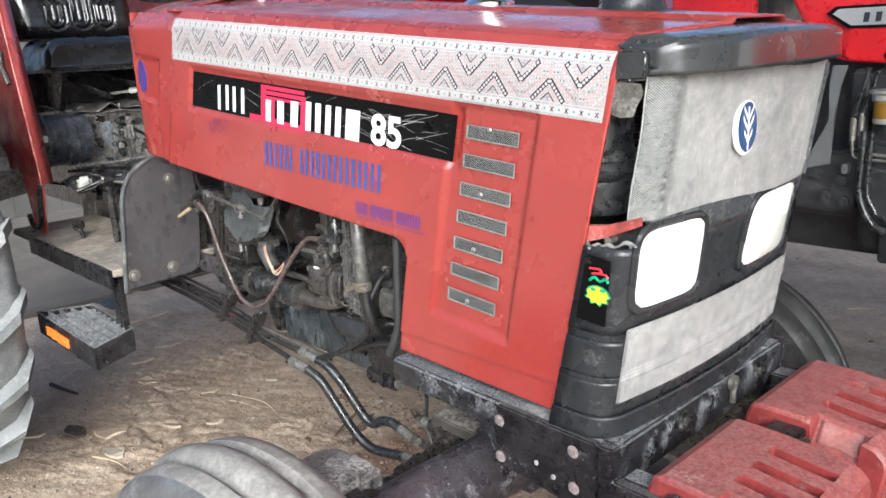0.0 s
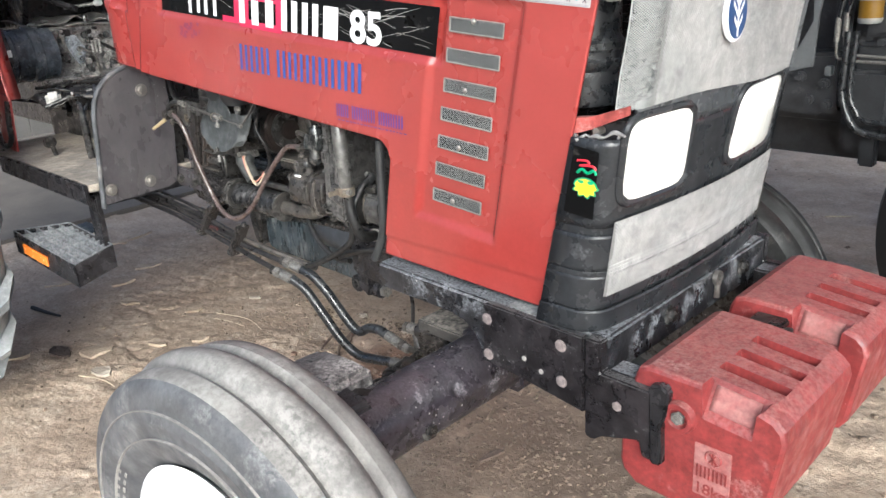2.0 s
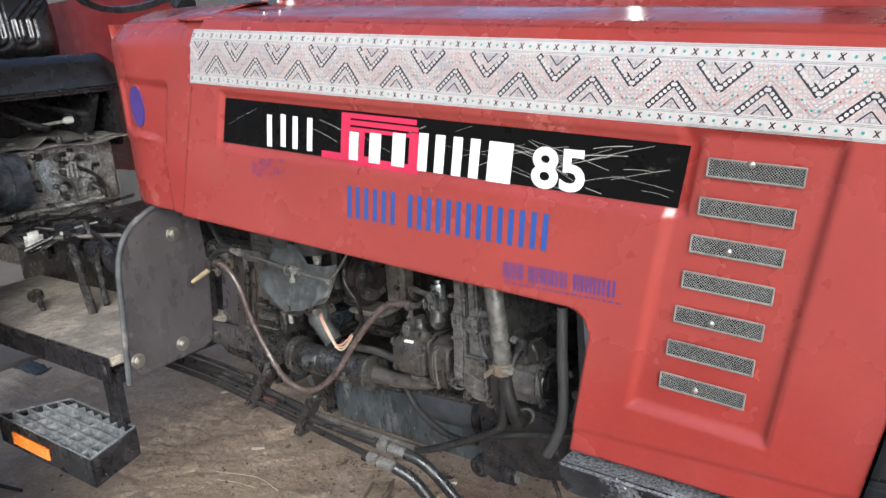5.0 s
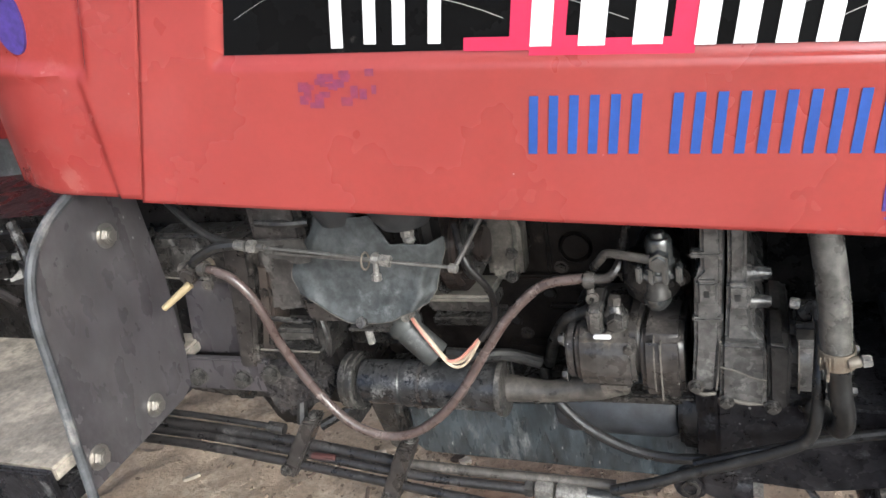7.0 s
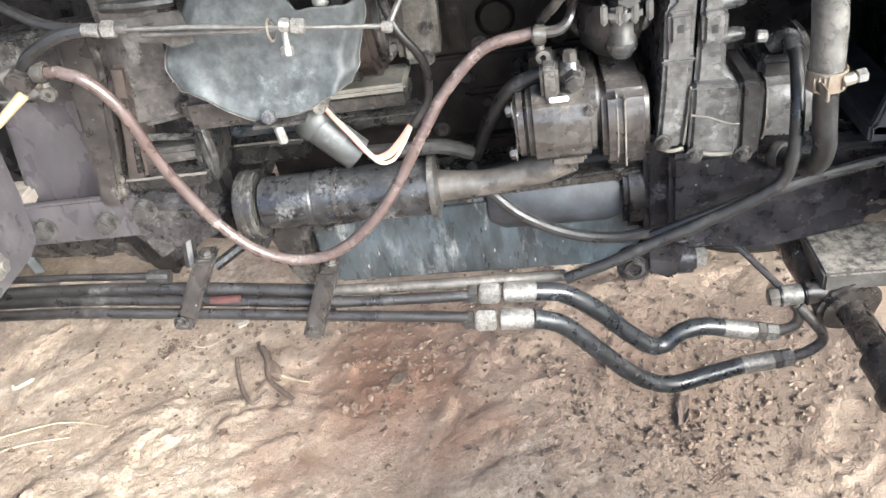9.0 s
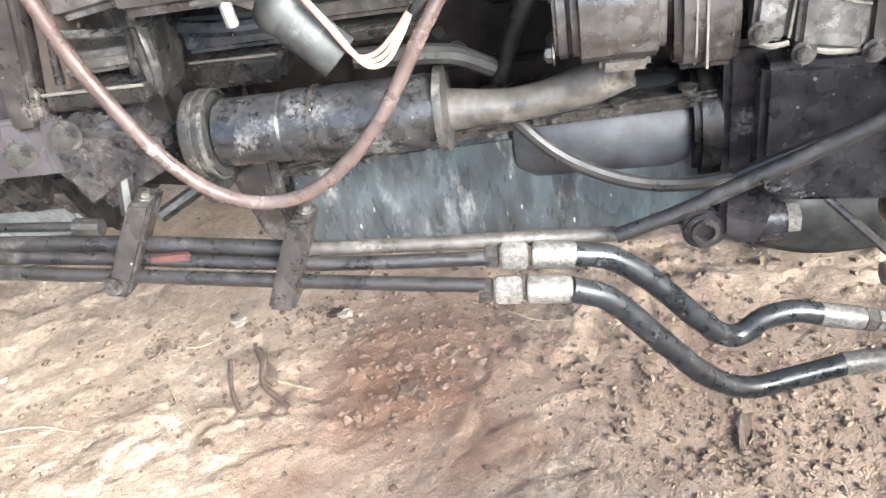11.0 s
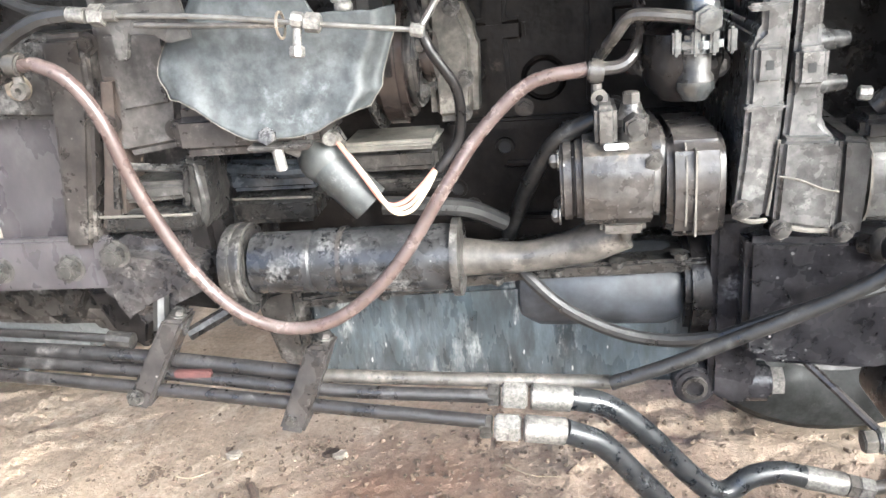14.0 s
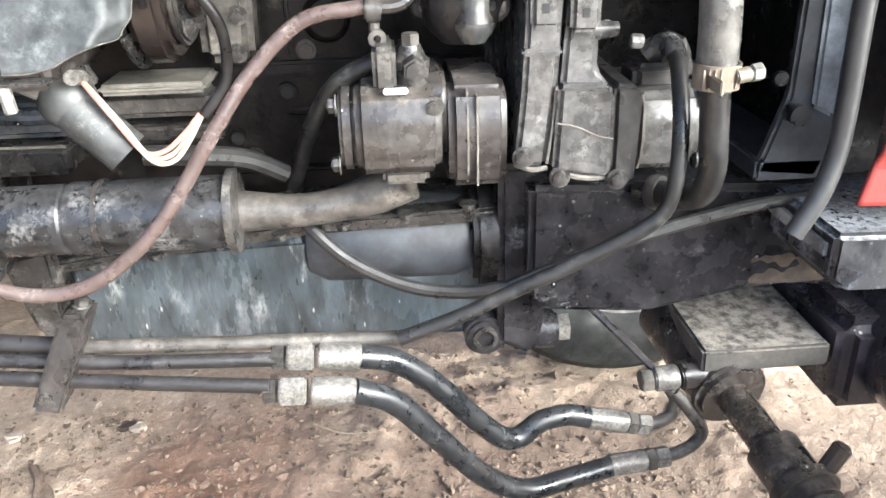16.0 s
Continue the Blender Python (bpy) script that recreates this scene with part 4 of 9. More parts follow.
            bar("blue_bar", x, 1.104 - 0.0645 * (x + 0.879), x + p * 0.46, 0.054, DECAL_BLUE, hood_panel, YS - 0.0036, 0.15, -0.0645)
    # small stencilled words, as bars
    rng = random.Random(3)
    x = -0.572
    while x < -0.394:
        w = rng.uniform(0.0026, 0.0042)
        if not (-0.536 < x < -0.530 or -0.466 < x < -0.459):
            bar("violet_bar", x, 1.033 - (x + 0.572) * 0.055, x + w, 0.0245, DECAL_VIOLET, hood_panel, YS - 0.0034, 0.1)
        x += w + rng.uniform(0.0022, 0.0036)
    x = -0.57
    while x < -0.385:
        w = rng.uniform(0.004, 0.009)
        bar("violet_bar", x, 1.0255 - (x + 0.572) * 0.055, x + w, 0.0022, DECAL_VIOLET, hood_panel, YS - 0.0034, 0.1)
        x += w + 0.003
    bm = B()
    for k in range(26):
        x0, z0 = -1.115 + rng.random() * 0.085, 1.165 + rng.random() * 0.03
        flat_shape(bm, slanted(x0, z0, x0 + rng.uniform(.004, .018), rng.uniform(.003, .012)), YS - 0.0036 - k * 0.00004)
    part("rubbed_stencil", bm, DECAL_FADED, hood_panel, "rubbed-off violet stencil marks", flat=True)["kind"] = "stuff"


build_decals()


def build_tape():
    """Patterned tape along the top of the hood side: printed shapes lie just above it."""
    z0 = lambda x: 1.338 - 0.0868 * (x + 1.260)       # lower edge
    H = 0.0955
    def at(u, v, lift=0.0):
        """u along in metres, v up from 0 to 1."""
        x = -1.260 + u * (1.257 / 1.262) + 0.27 * H * v * (1 - u / 1.26) + 0.19 * H * v * (u / 1.26)
        z = z0(-1.260 + u) + H * v
        return (x, panel_y(x, z) - 0.0006 - lift, z)
    bm = B()
    sheet(bm, lambda u, v: at(1.262 * u, v), 120, 14)
    tape = part("patterned_tape", bm, TAPE, tractor, "white adhesive tape with a woven zigzag print")
    bm = B()
    sheet(bm, lambda u, v: at(1.262 * u, 0.205 + 0.59 * v, 0.0004), 120, 8)
    part("print_field", bm, FIELD, tape, "fine grey and rust woven print")
    inks = {"k": B(), "p": B(), "t": B(), "g": B(), "w": B(), "r": B()}
    LIFT = {"p": 0.0007, "g": 0.0008, "t": 0.0010, "r": 0.0011, "k": 0.0012, "w": 0.0015}
    def blob(ink, u, v, ru, rv, n=6, a0=0.0):
        bm = inks[ink]
        bm.faces.new([bm.verts.new(at(min(1.262, max(0, u + ru * math.cos(a))), min(1, max(0, v + rv * math.sin(a))), LIFT[ink])) for a in (a0 + 2 * math.pi * q / n for q in range(n))])
    def line(ink, ua, va, ub, vb, w):
        bm = inks[ink]
        d = Vector((ub - ua, (vb - va) * H))
        if d.length == 0:
            return
        s = Vector((-d.y, d.x)).normalized() * w / 2
        c = [(ua + s.x, va + s.y / H), (ua - s.x, va - s.y / H), (ub - s.x, vb - s.y / H), (ub + s.x, vb + s.y / H)]
        if all(0 <= p[0] <= 1.262 for p in c):
            bm.faces.new([bm.verts.new(at(p[0], p[1], LIFT[ink])) for p in c])
    for base in (0.10, 0.90):
        for k in range(95):
            u = 0.007 + k * 0.01325
            if k % 2 == 0:
                line("k", u - .0030, base - .038, u + .0030, base + .038, .0014)
                line("k", u - .0030, base + .038, u + .0030, base - .038, .0014)
                line("p", u, base - .045, u, base + .045, .0011)
            else:
                blob("t", u, base, .0019, .020)
        for off in (-0.085, 0.085, -0.068, 0.068):
            for k in range(63):
                line("g", k * .02, base + off, k * .02 + .0198, base + off, .0008)
    P, n = 0.1084, 13
    for k in range(n):
        u0 = -0.0303 + k * P
        um = u0 + 0.5 * P
        for sgn in (-1, 1):
            # dark chevrons with pale beads: one hangs from the upper edge, one rises from the lower
            line("k", um, 0.47, um + sgn * 0.0300, 0.79, .0088)
            line("k", u0, 0.53, u0 + sgn * 0.0300, 0.21, .0082)
            for q in range(7):
                t = (q + 0.4) / 7
                blob("w", um + sgn * t * 0.0295, 0.478 + 0.31 * t, .0028, .029, 6)
                blob("w", u0 + sgn * t * 0.0295, 0.522 - 0.31 * t, .0026, .027, 6)
            line("k", um, 0.66, um + sgn * 0.0125, 0.79, .0016)
            line("k", u0, 0.34, u0 + sgn * 0.0125, 0.21, .0016)
            # fine zigzag threads that run on from chevron to chevron
            for w, ink in ((0.075, "p"), (0.135, "g"), (0.195, "p"), (0.255, "g"), (0.315, "p"), (0.375, "g"), (0.435, "p")):
                line(ink, um, max(0.215, 0.47 - w), um + sgn * 0.5 * P, min(0.785, 1.055 - w), .0011)
            for q in range(4):
                blob("t", um + sgn * (0.004 + q * 0.0125), 0.30 + q * 0.115, .0017, .018, 6)
                blob("r", um + sgn * (0.010 + q * 0.0125), 0.30 + q * 0.115, .0015, .016, 4)
        line("g", um, 0.66, um, 0.79, .0020)
        line("g", um - .006, 0.73, um + .006, 0.73, .0016)
        line("g", u0, 0.21, u0, 0.34, .0020)
        line("g", u0 - .006, 0.27, u0 + .006, 0.27, .0016)
    for ink, material, label in (("k", INK_BLACK, "black beaded zigzag print"), ("p", INK_PINK, "rust line print"), ("t", INK_TEAL, "teal dot print"), ("g", INK_GREY, "grey line print"), ("w", TAPE, "pale bead print"), ("r", INK_RUST, "rust dot print")):
        part("tape_print", inks[ink], material, tape, label, flat=True)["kind"] = "stuff"


build_tape()


def widen_hood():
    """The hood is narrow at the grille and widens towards the instrument cowl."""
    def shift(v):
        s = math.sin(math.pi / 2 * min(1.0, max(0.0, (-0.42 - v.x) / 0.95)))
        g = 0.034 * s * min(1.0, max(0.0, (-v.y - 0.10) / 0.15))
        v.x, v.y, v.z = v.x + g * (0.064 - 1.064 * v.x), v.y - g, v.z + g * 0.75 * (1.38 - v.z)
    for name in ("hood_side_panel", "hood_top", "cowl_side", "cowl_back", "cowl_top", "patterned_tape"):
        sheet_ob = bpy.data.objects[name]
        for ob in [sheet_ob] + [o for o in sheet_ob.children_recursive if o.matrix_basis == Matrix.Identity(4)]:
            for v in ob.data.vertices:
                shift(v.co)


widen_hood()


# ---- grille and front of the hood ----
def face_x(y, z):
    return 0.003 + 0.15 * (z - 0.82) + 0.022 * (1 - (y / 0.28) ** 2)


def wrap(bm, z0, z1, y0, y1, back0, back1, lift=0.0, r=0.035, nz=8, nf=30):
    """A band round the right corner and along the front, from height z0 to z1."""
    def line(z):
        pts = []
        ye = y0 + r
        bx = back0 + (back1 - back0) * (z - z0) / max(1e-6, z1 - z0)
        xe = face_x(ye, z) + lift - r
        pts.append((bx, y0 - lift * 0.5))
        pts.append((xe - 0.01, y0 - lift * 0.5))
        for k in range(7):
            a = math.pi / 2 * k / 6
            pts.append((xe + r * math.sin(a), ye - r * math.cos(a) - lift * 0.5 * math.cos(a)))
        for k in range(1, nf + 1):
            y = ye + (y1 - ye) * k / nf
            pts.append((face_x(y, z) + lift, y))
        return pts
    cols = [line(z0 + (z1 - z0) * j / nz) for j in range(nz + 1)]
    g = [[bm.verts.new((x, y, z0 + (z1 - z0) * j / nz)) for x, y in col] for j, col in enumerate(cols)]
    for j in range(nz):
        for i in range(len(g[0]) - 1):
            bm.faces.new((g[j][i], g[j][i + 1], g[j + 1][i + 1], g[j + 1][i]))


LOOSEMESH = mat("open_steel_mesh", (0.36, 0.37, 0.36), 0.5, vary=0.2, bump=0)
EMBLEM_BLUE = mat("deep_blue_emblem", (0.012, 0.05, 0.15), 0.35, vary=0.1, bump=0)
EMY = -0.066


def build_front():
    def put(name, bm, material, label="", parent=None, flat=False, angle=35):
        return part(name, bm, material, parent or tractor, label, flat, angle)

    def xb(z):      # front edge of the hood side
        return -0.099 + (z - 0.760) * 0.225
    for z0, z1, lift in ((0.745, 0.780, 0.010), (0.780, 0.838, 0.004), (0.838, 0.846, 0.0052), (0.846, 0.905, 0.004), (0.905, 0.918, 0.0)):
        bm = B()
        wrap(bm, z0, z1, -0.283, 0.283, xb(z0) + 0.004, xb(z1) + 0.004, lift, 0.045)
        thick(put("lower_shroud", bm, PLASTIC, "black plastic lower shroud"), 0.006, 1)
    bm = B()
    wrap(bm, 0.918, 1.052, -0.286, 0.283, xb(0.918) + 0.003, xb(1.052) + 0.003, 0.001, 0.03, 10)
    band = put("headlamp_band", bm, PLASTIC, "black headlamp surround, broken along its top edge")
    thick(band, 0.004, 1)
    bm = B()
    def strip(u, v):
        y = -0.245 + 0.525 * u
        z = 1.050 + (0.048 + 0.008 * math.sin(u * 9)) * v
        return (face_x(y, z) + 0.006, y, z)
    sheet(bm, strip, 30, 4)
    thick(put("band_top", bm, GREYPLASTIC, "faded grey edge over the headlamps"), 0.01, 1)
    # lower mesh
    def low_mesh(a, b):
        y, z = -0.268 + a, 0.803 + b
        return (face_x(y, z) + 0.0115, y, z)
    bm = B()
    ribbons(bm, low_mesh, 0.535, 0.124, 0.0052, 0.0034, 22)
    put("lower_mesh", bm, MESH, "dusty grey woven lower mesh", flat=True)
    bm = B()
    sheet(bm, lambda u, v: (low_mesh(0.535 * u, 0.124 * v)[0] - 0.002, -0.268 + .535 * u, 0.803 + .124 * v), 30, 6)
    put("lower_mesh_back", bm, mat("mesh_backing", (0.22, 0.22, 0.215), 0.7, vary=0.2, bump=0.1))
    for b in (0.040, 0.046, 0.052):
        bm = B()
        tube(bm, [low_mesh(0.535 * k / 12, b) for k in range(13)], 0.0009, 6, 2)
        put("mesh_crease", bm, MESH)
    # upper mesh with a curled, torn edge at the corner
    def up_mesh(a, b):
        y, z = -0.287 + a, 1.090 + b
        x = face_x(max(y, -0.275), z) + 0.014
        if a < 0.045:
            x -= (0.045 - a) ** 2 * 14 + 0.0012 * math.sin(b * 40)
            y += (0.045 - a) * 0.35
        return (x, y, z + 0.006 * math.sin(a * 11))
    bm = B()
    ribbons(bm, lambda a, b: up_mesh(0.058 + a, b), 0.472, 0.200, 0.0048, 0.0029, 60)
    put("upper_mesh", bm, MESH, "dusty grey woven upper mesh with a loose corner", flat=True)
    bm = B()
    ribbons(bm, up_mesh, 0.060, 0.200, 0.0034, 0.0012, 70)
    put("loose_mesh_corner", bm, LOOSEMESH, "curled open mesh corner", flat=True)
    bm = B()
    tube(bm, [up_mesh(0.001, 0.2 * k / 10) for k in range(11)], 0.0013, 6, 2)
    put("mesh_selvedge", bm, LOOSEMESH)
    bm = B()
    sheet(bm, lambda u, v: (up_mesh(.06 + .47 * u, .195 * v)[0] - 0.004, *up_mesh(.06 + .47 * u, .195 * v)[1:]), 30, 12)
    put("upper_mesh_back", bm, bpy.data.materials["mesh_backing"])
    bm = B()
    tube(bm, [up_mesh(0.528, 0.195 * k / 8) for k in range(9)], 0.006, 8, 2)
    put("mesh_side_frame", bm, GREYPLASTIC)
    # emblem: plain oval in its colours
    ec = Vector((face_x(-0.05, 1.2) + 0.016, EMY, 1.204))
    def oval(rx, rz, x, sq=1.0):
        return [(ec.y + rx * math.cos(a), ec.z + rz * math.sin(a)) for a in (2 * math.pi * k / 32 for k in range(32))]
    bm = B()
    prism(bm, oval(0.0335, 0.0425, 0), ec.x - 0.004, ec.x + 0.005, "x", 0.003)
    emblem = put("emblem", bm, DECAL_WHITE, "white-rimmed blue oval emblem")
    bm = B()
    prism(bm, oval(0.0290, 0.0370, 0), ec.x + 0.003, ec.x + 0.0062, "x", 0.001)
    put("emblem_field", bm, EMBLEM_BLUE, "", emblem)
    bm = B()
    for s in (-1, 1):
        for k, (dz, L) in enumerate(((-0.022, 0.016), (-0.006, 0.021), (0.010, 0.020))):
            a = Vector((ec.x + 0.0067, ec.y, ec.z + dz))
            b = a + Vector((0, s * L * 0.8, L))
            d = Vector((0, 0, 0.0036))
            bm.faces.new([bm.verts.new(p) for p in (a - d, b - d, b + d, a + d)])
    box(bm, (ec.x + .0063, ec.y - .0016, ec.z - .034), (ec.x + .0069, ec.y + .0016, ec.z + .030), 0)
    put("emblem_strokes", bm, DECAL_WHITE, "", emblem, flat=True)
    # top cap
    bm = B()
    def cap(u, v):
        y = -0.280 + 0.560 * u
        s = abs(y) / 0.280
        e = step01(0.93, 1.0, s)
        prof = [(-0.004, 0.004), (0.030, 0.002), (0.056, -0.002), (0.064, -0.005), (0.068, -0.011), (0.0685, -0.046)]
        t = v * (len(prof) - 1)
        i = min(int(t), len(prof) - 2)
        f = t - i
        dx, dz = (prof[i][k] + (prof[i + 1][k] - prof[i][k]) * f for k in (0, 1))
        x = 0.022 + 0.053 * (1 - s ** 4) + dx - e * 0.022 * (dx / 0.068)
        return (x, y, 1.338 + dz - e * 0.010 * (dz > -0.03) + 0.012 * (1 - s * s) * (dz > -0.03))
    sheet(bm, cap, 72, 30)
    capob = put("top_cap", bm, CAPPLASTIC, "glossy faded black plastic cap over the grille", angle=60)
    thick(capob, 0.006)
    bm = B()
    prism(bm, [(0.012, 1.282), (0.064, 1.286), (0.066, 1.322), (0.058, 1.327), (0.024, 1.328), (0.016, 1.318)], -0.283, -0.270, "y", 0.005, 3)
    put("cap_end", bm, CAPPLASTIC)
    bm = B()
    prism(bm, [(0.004, 1.276), (0.020, 1.284), (0.056, 1.282), (0.060, 1.268), (0.050, 1.252), (0.046, 1.238), (0.026, 1.236), (0.010, 1.240)], -0.283, -0.279, "y", 0.0012)
    put("torn_flap", bm, TORNSHEET, "torn dusty sheet flap")
    # headlamps
    for y0, y1, tilt in ((-0.262, -0.112, -0.006), (0.034, 0.226, 0.012)):
        bm = B()
        def lens(u, v, grow=0.0, lift=0.009, lean=tilt):
            y = y0 - grow + (y1 - y0 + 2 * grow) * u
            z = 0.954 - grow + (0.122 + 2 * grow) * v
            yy = y + lean * (v - 0.5) * (1 if y0 < 0 else 1)
            bul = 0.005 * (1 - (2 * u - 1) ** 4) * (1 - (2 * v - 1) ** 4)
            return (face_x(yy, z) + lift + bul, yy, z)
        def rounded(grow, lift):
            pts = []
            n = 36
            for k in range(n):
                a = 2 * math.pi * k / n
                c, s = math.cos(a), math.sin(a)
                q = (abs(c) ** 6 + abs(s) ** 6) ** (-1 / 6)
                pts.append((0.5 + 0.5 * c * q, 0.5 + 0.5 * s * q))
            return pts
        ctr = bm.verts.new(lens(0.5, 0.5))
        prev = None
        rings = []
        for sc in (0.35, 0.7, 0.9, 1.0):
            rings.append([bm.verts.new(lens(0.5 + (u - 0.5) * sc, 0.5 + (v - 0.5) * sc)) for u, v in rounded(0, 0)])
        rings.append([bm.verts.new((lens(u, v)[0] - 0.02, *lens(u, v)[1:])) for u, v in rounded(0, 0)])
        n = len(rings[0])
        for k in range(n):
            bm.faces.new((ctr, rings[0][k], rings[0][(k + 1) % n]))
            for a, b in zip(rings, rings[1:]):
                bm.faces.new((a[k], b[k], b[(k + 1) % n], a[(k + 1) % n]))
        lamp = put("headlamp", bm, LENS, "square headlamp with its bright reflection painted white")
        bm = B()
        ring = [Vector(lens(0.5 + (u - 0.5) * 1.07, 0.5 + (v - 0.5) * 1.09, 0, 0.0065)) for u, v in rounded(0, 0)]
        tube(bm, ring + [ring[0]], 0.0065, 8, 2)
        put("lamp_surround", bm, PLASTIC, "", lamp)
        for k in range(9):
            u = 0.16 + k * 0.085
            bm = B()
            tube(bm, [Vector(lens(u, v)) - Vector((0.0006, 0, 0)) for v in (0.55, 0.7, 0.85, 0.93)], 0.0014, 6, 2)
            put("lens_flute", bm, LENS, "", lamp)
    # sticker on the side of the band: black field, yellow burst, green and red strokes
    bm = B()
    quad(bm, (-0.040, -0.2970, 0.940), (0.012, -0.2970, 0.935), (0.022, -0.2970, 1.036), (-0.020, -0.2970, 1.042))
    st = put("side_sticker", bm, DECAL_BLACK, "glossy black sticker with a yellow, green and red emblem", flat=True)
    for rad, name, material, yy in ((0.0205, "green_edge", GREEN, -0.2975), (0.0175, "yellow_burst", YELLOW, -0.2979)):
        bm = B()
        pts = []
        for k in range(40):
            a = 2 * math.pi * k / 40
            wob = 1 + (0.16 * math.cos(a * 9) if math.sin(a) < 0.3 else 0.02)
            pts.append((-0.001 + rad * 1.02 * wob * math.cos(a), 0.982 + rad * 0.72 * wob * math.sin(a)))
        flat_shape(bm, pts, yy)
        put(name, bm, material, "", st, flat=True)
    for ox in (-0.008, 0.008):
        bm = B()
        flat_shape(bm, [(ox + 0.0052 * math.cos(a), 0.990 + 0.0028 * math.sin(a)) for a in (2 * math.pi * k / 12 for k in range(12))], -0.2982)
        put("green_eye", bm, GREEN, "", st, flat=True)
    bm = B()
    tube(bm, [(-0.014, -0.2983, 1.003), (-0.006, -0.2983, 1.009), (0.004, -0.2983, 1.004), (0.014, -0.2983, 1.009), (0.018, -0.2983, 1.003)], 0.0022, 6, 4)
    put("green_stroke", bm, GREEN, "", st)
    bm = B()
    tube(bm, [(-0.014, -0.2983, 1.021), (0.002, -0.2983, 1.022), (0.006, -0.2983, 1.017), (-0.010, -0.2983, 1.014), (0.012, -0.2983, 1.015), (0.018, -0.2983, 1.010)], 0.0018, 6, 4)
    put("red_stroke", bm, REDSTICK, "", st)
    # torn brim of the band
    bm = B()
    rng = random.Random(2)
    pts = [(xb(1.05) + 0.004 + t * 0.085, -0.285 + 0.004 * rng.uniform(-1, 1), 1.050 + 0.012 * t + rng.uniform(-.004, .004)) for t in [k / 9 for k in range(10)]]
    tube(bm, pts, lambda t: 0.0026 + 0.001 * math.sin(t * 17), 8, 3)
    put("torn_brim", bm, mat("pale_torn_plastic", (0.24, 0.235, 0.23), 0.6, vary=0.3, bump=0.4), "pale torn plastic brim")
    # what shows through the open corner
    bm = B()
    lathe(bm, [(0.0, 0), (0.056, 0), (0.058, 0.01), (0.056, 0.05), (0.060, 0.056), (0.060, 0.064), (0.056, 0.068), (0.056, 0.078), (0.060, 0.082), (0.060, 0.09), (0.055, 0.096), (0.053, 0.2), (0, 0.2)], T((-0.070, -0.200, 1.085)), 32)
    put("ribbed_air_hose", bm, RUBBER, "black ribbed rubber air hose")
    bm = B()
    box(bm, (-0.10, -0.20, 0.78), (-0.06, 0.22, 1.30), 0.004)
    rad = put("radiator", bm, IRON_BLACK, "black finned radiator")
    for k in range(40):
        bm = B()
        box(bm, (-0.06, -0.20, 0.79 + k * 0.0125), (-0.055, 0.22, 0.794 + k * 0.0125), 0)
        put("fin", bm, IRON_BLACK, "", rad)
    bm = B()
    prism(bm, [(-0.06, 1.045), (-0.005, 1.062), (0.050, 1.085), (0.050, 1.098), (-0.005, 1.080), (-0.045, 1.075), (-0.040, 1.052)], -0.278, -0.262, "y", 0.002)
    box(bm, (-0.062, -0.280, 0.99), (-0.035, -0.262, 1.075), 0.003)
    put("inner_bracket", bm, PINK, "scuffed red sheet bracket")
    bm = B()
    box(bm, (-0.02, -0.262, 1.035), (0.05, -0.235, 1.075), 0.004)
    put("lamp_bracket", bm, CHASSIS)
    bm = B()
    tube(bm, [(0.0, -0.255, 1.04), (0.02, -0.25, 1.062), (0.045, -0.24, 1.058), (0.03, -0.235, 1.04)], 0.008, 8, 5)
    put("lamp_wire", bm, mat("tan_wire", (0.35, 0.24, 0.15), 0.6, vary=0.2, bump=0.2))
    bm = B()
    cyl(bm, (0.005, -0.264, 1.060), (0.005, -0.280, 1.060), 0.006, n=10)
    put("bracket_bolt", bm, STEEL)
    # hood top fittings
    bm = B()
    lathe(bm, [(0, 0), (0.105, 0), (0.108, 0.006), (0.098, 0.012), (0.062, 0.016), (0.056, 0.03), (0.056, 0.20), (0, 0.20)], T((-0.155, 0.02, 1.366)), 40)
    put("air_intake", bm, PLASTIC, "black air intake stack on the hood")
    bm = B()
    cyl(bm, (-0.50, 0.03, 1.39), (-0.50, 0.03, 2.0), 0.031, n=28)
    lathe(bm, [(0.031, 0), (0.055, 0.0), (0.055, 0.006), (0.031, 0.02)], T((-0.50, 0.03, 1.412)), 28)
    put("exhaust_pipe", bm, CHROME, "chrome exhaust pipe on the hood")
    bm = B()
    lathe(bm, [(0, 0), (0.040, 0), (0.042, 0.01), (0.036, 0.02), (0, 0.024)], T((-1.22, -0.05, 1.482)), 28)
    put("filler_cap", bm, CHROME, "chrome filler cap on the cowl")
    bm = B()
    box(bm, (-1.235, -0.19, 1.474), (-1.135, -0.165, 1.486), 0.003)
    put("hood_latch", bm, CHROME, "chrome hood latch")
    bm = B()
    box(bm, (-1.125, -0.185, 1.466), (-1.095, -0.172, 1.476), 0.002)
    put("latch_tongue", bm, CHROME)


build_front()

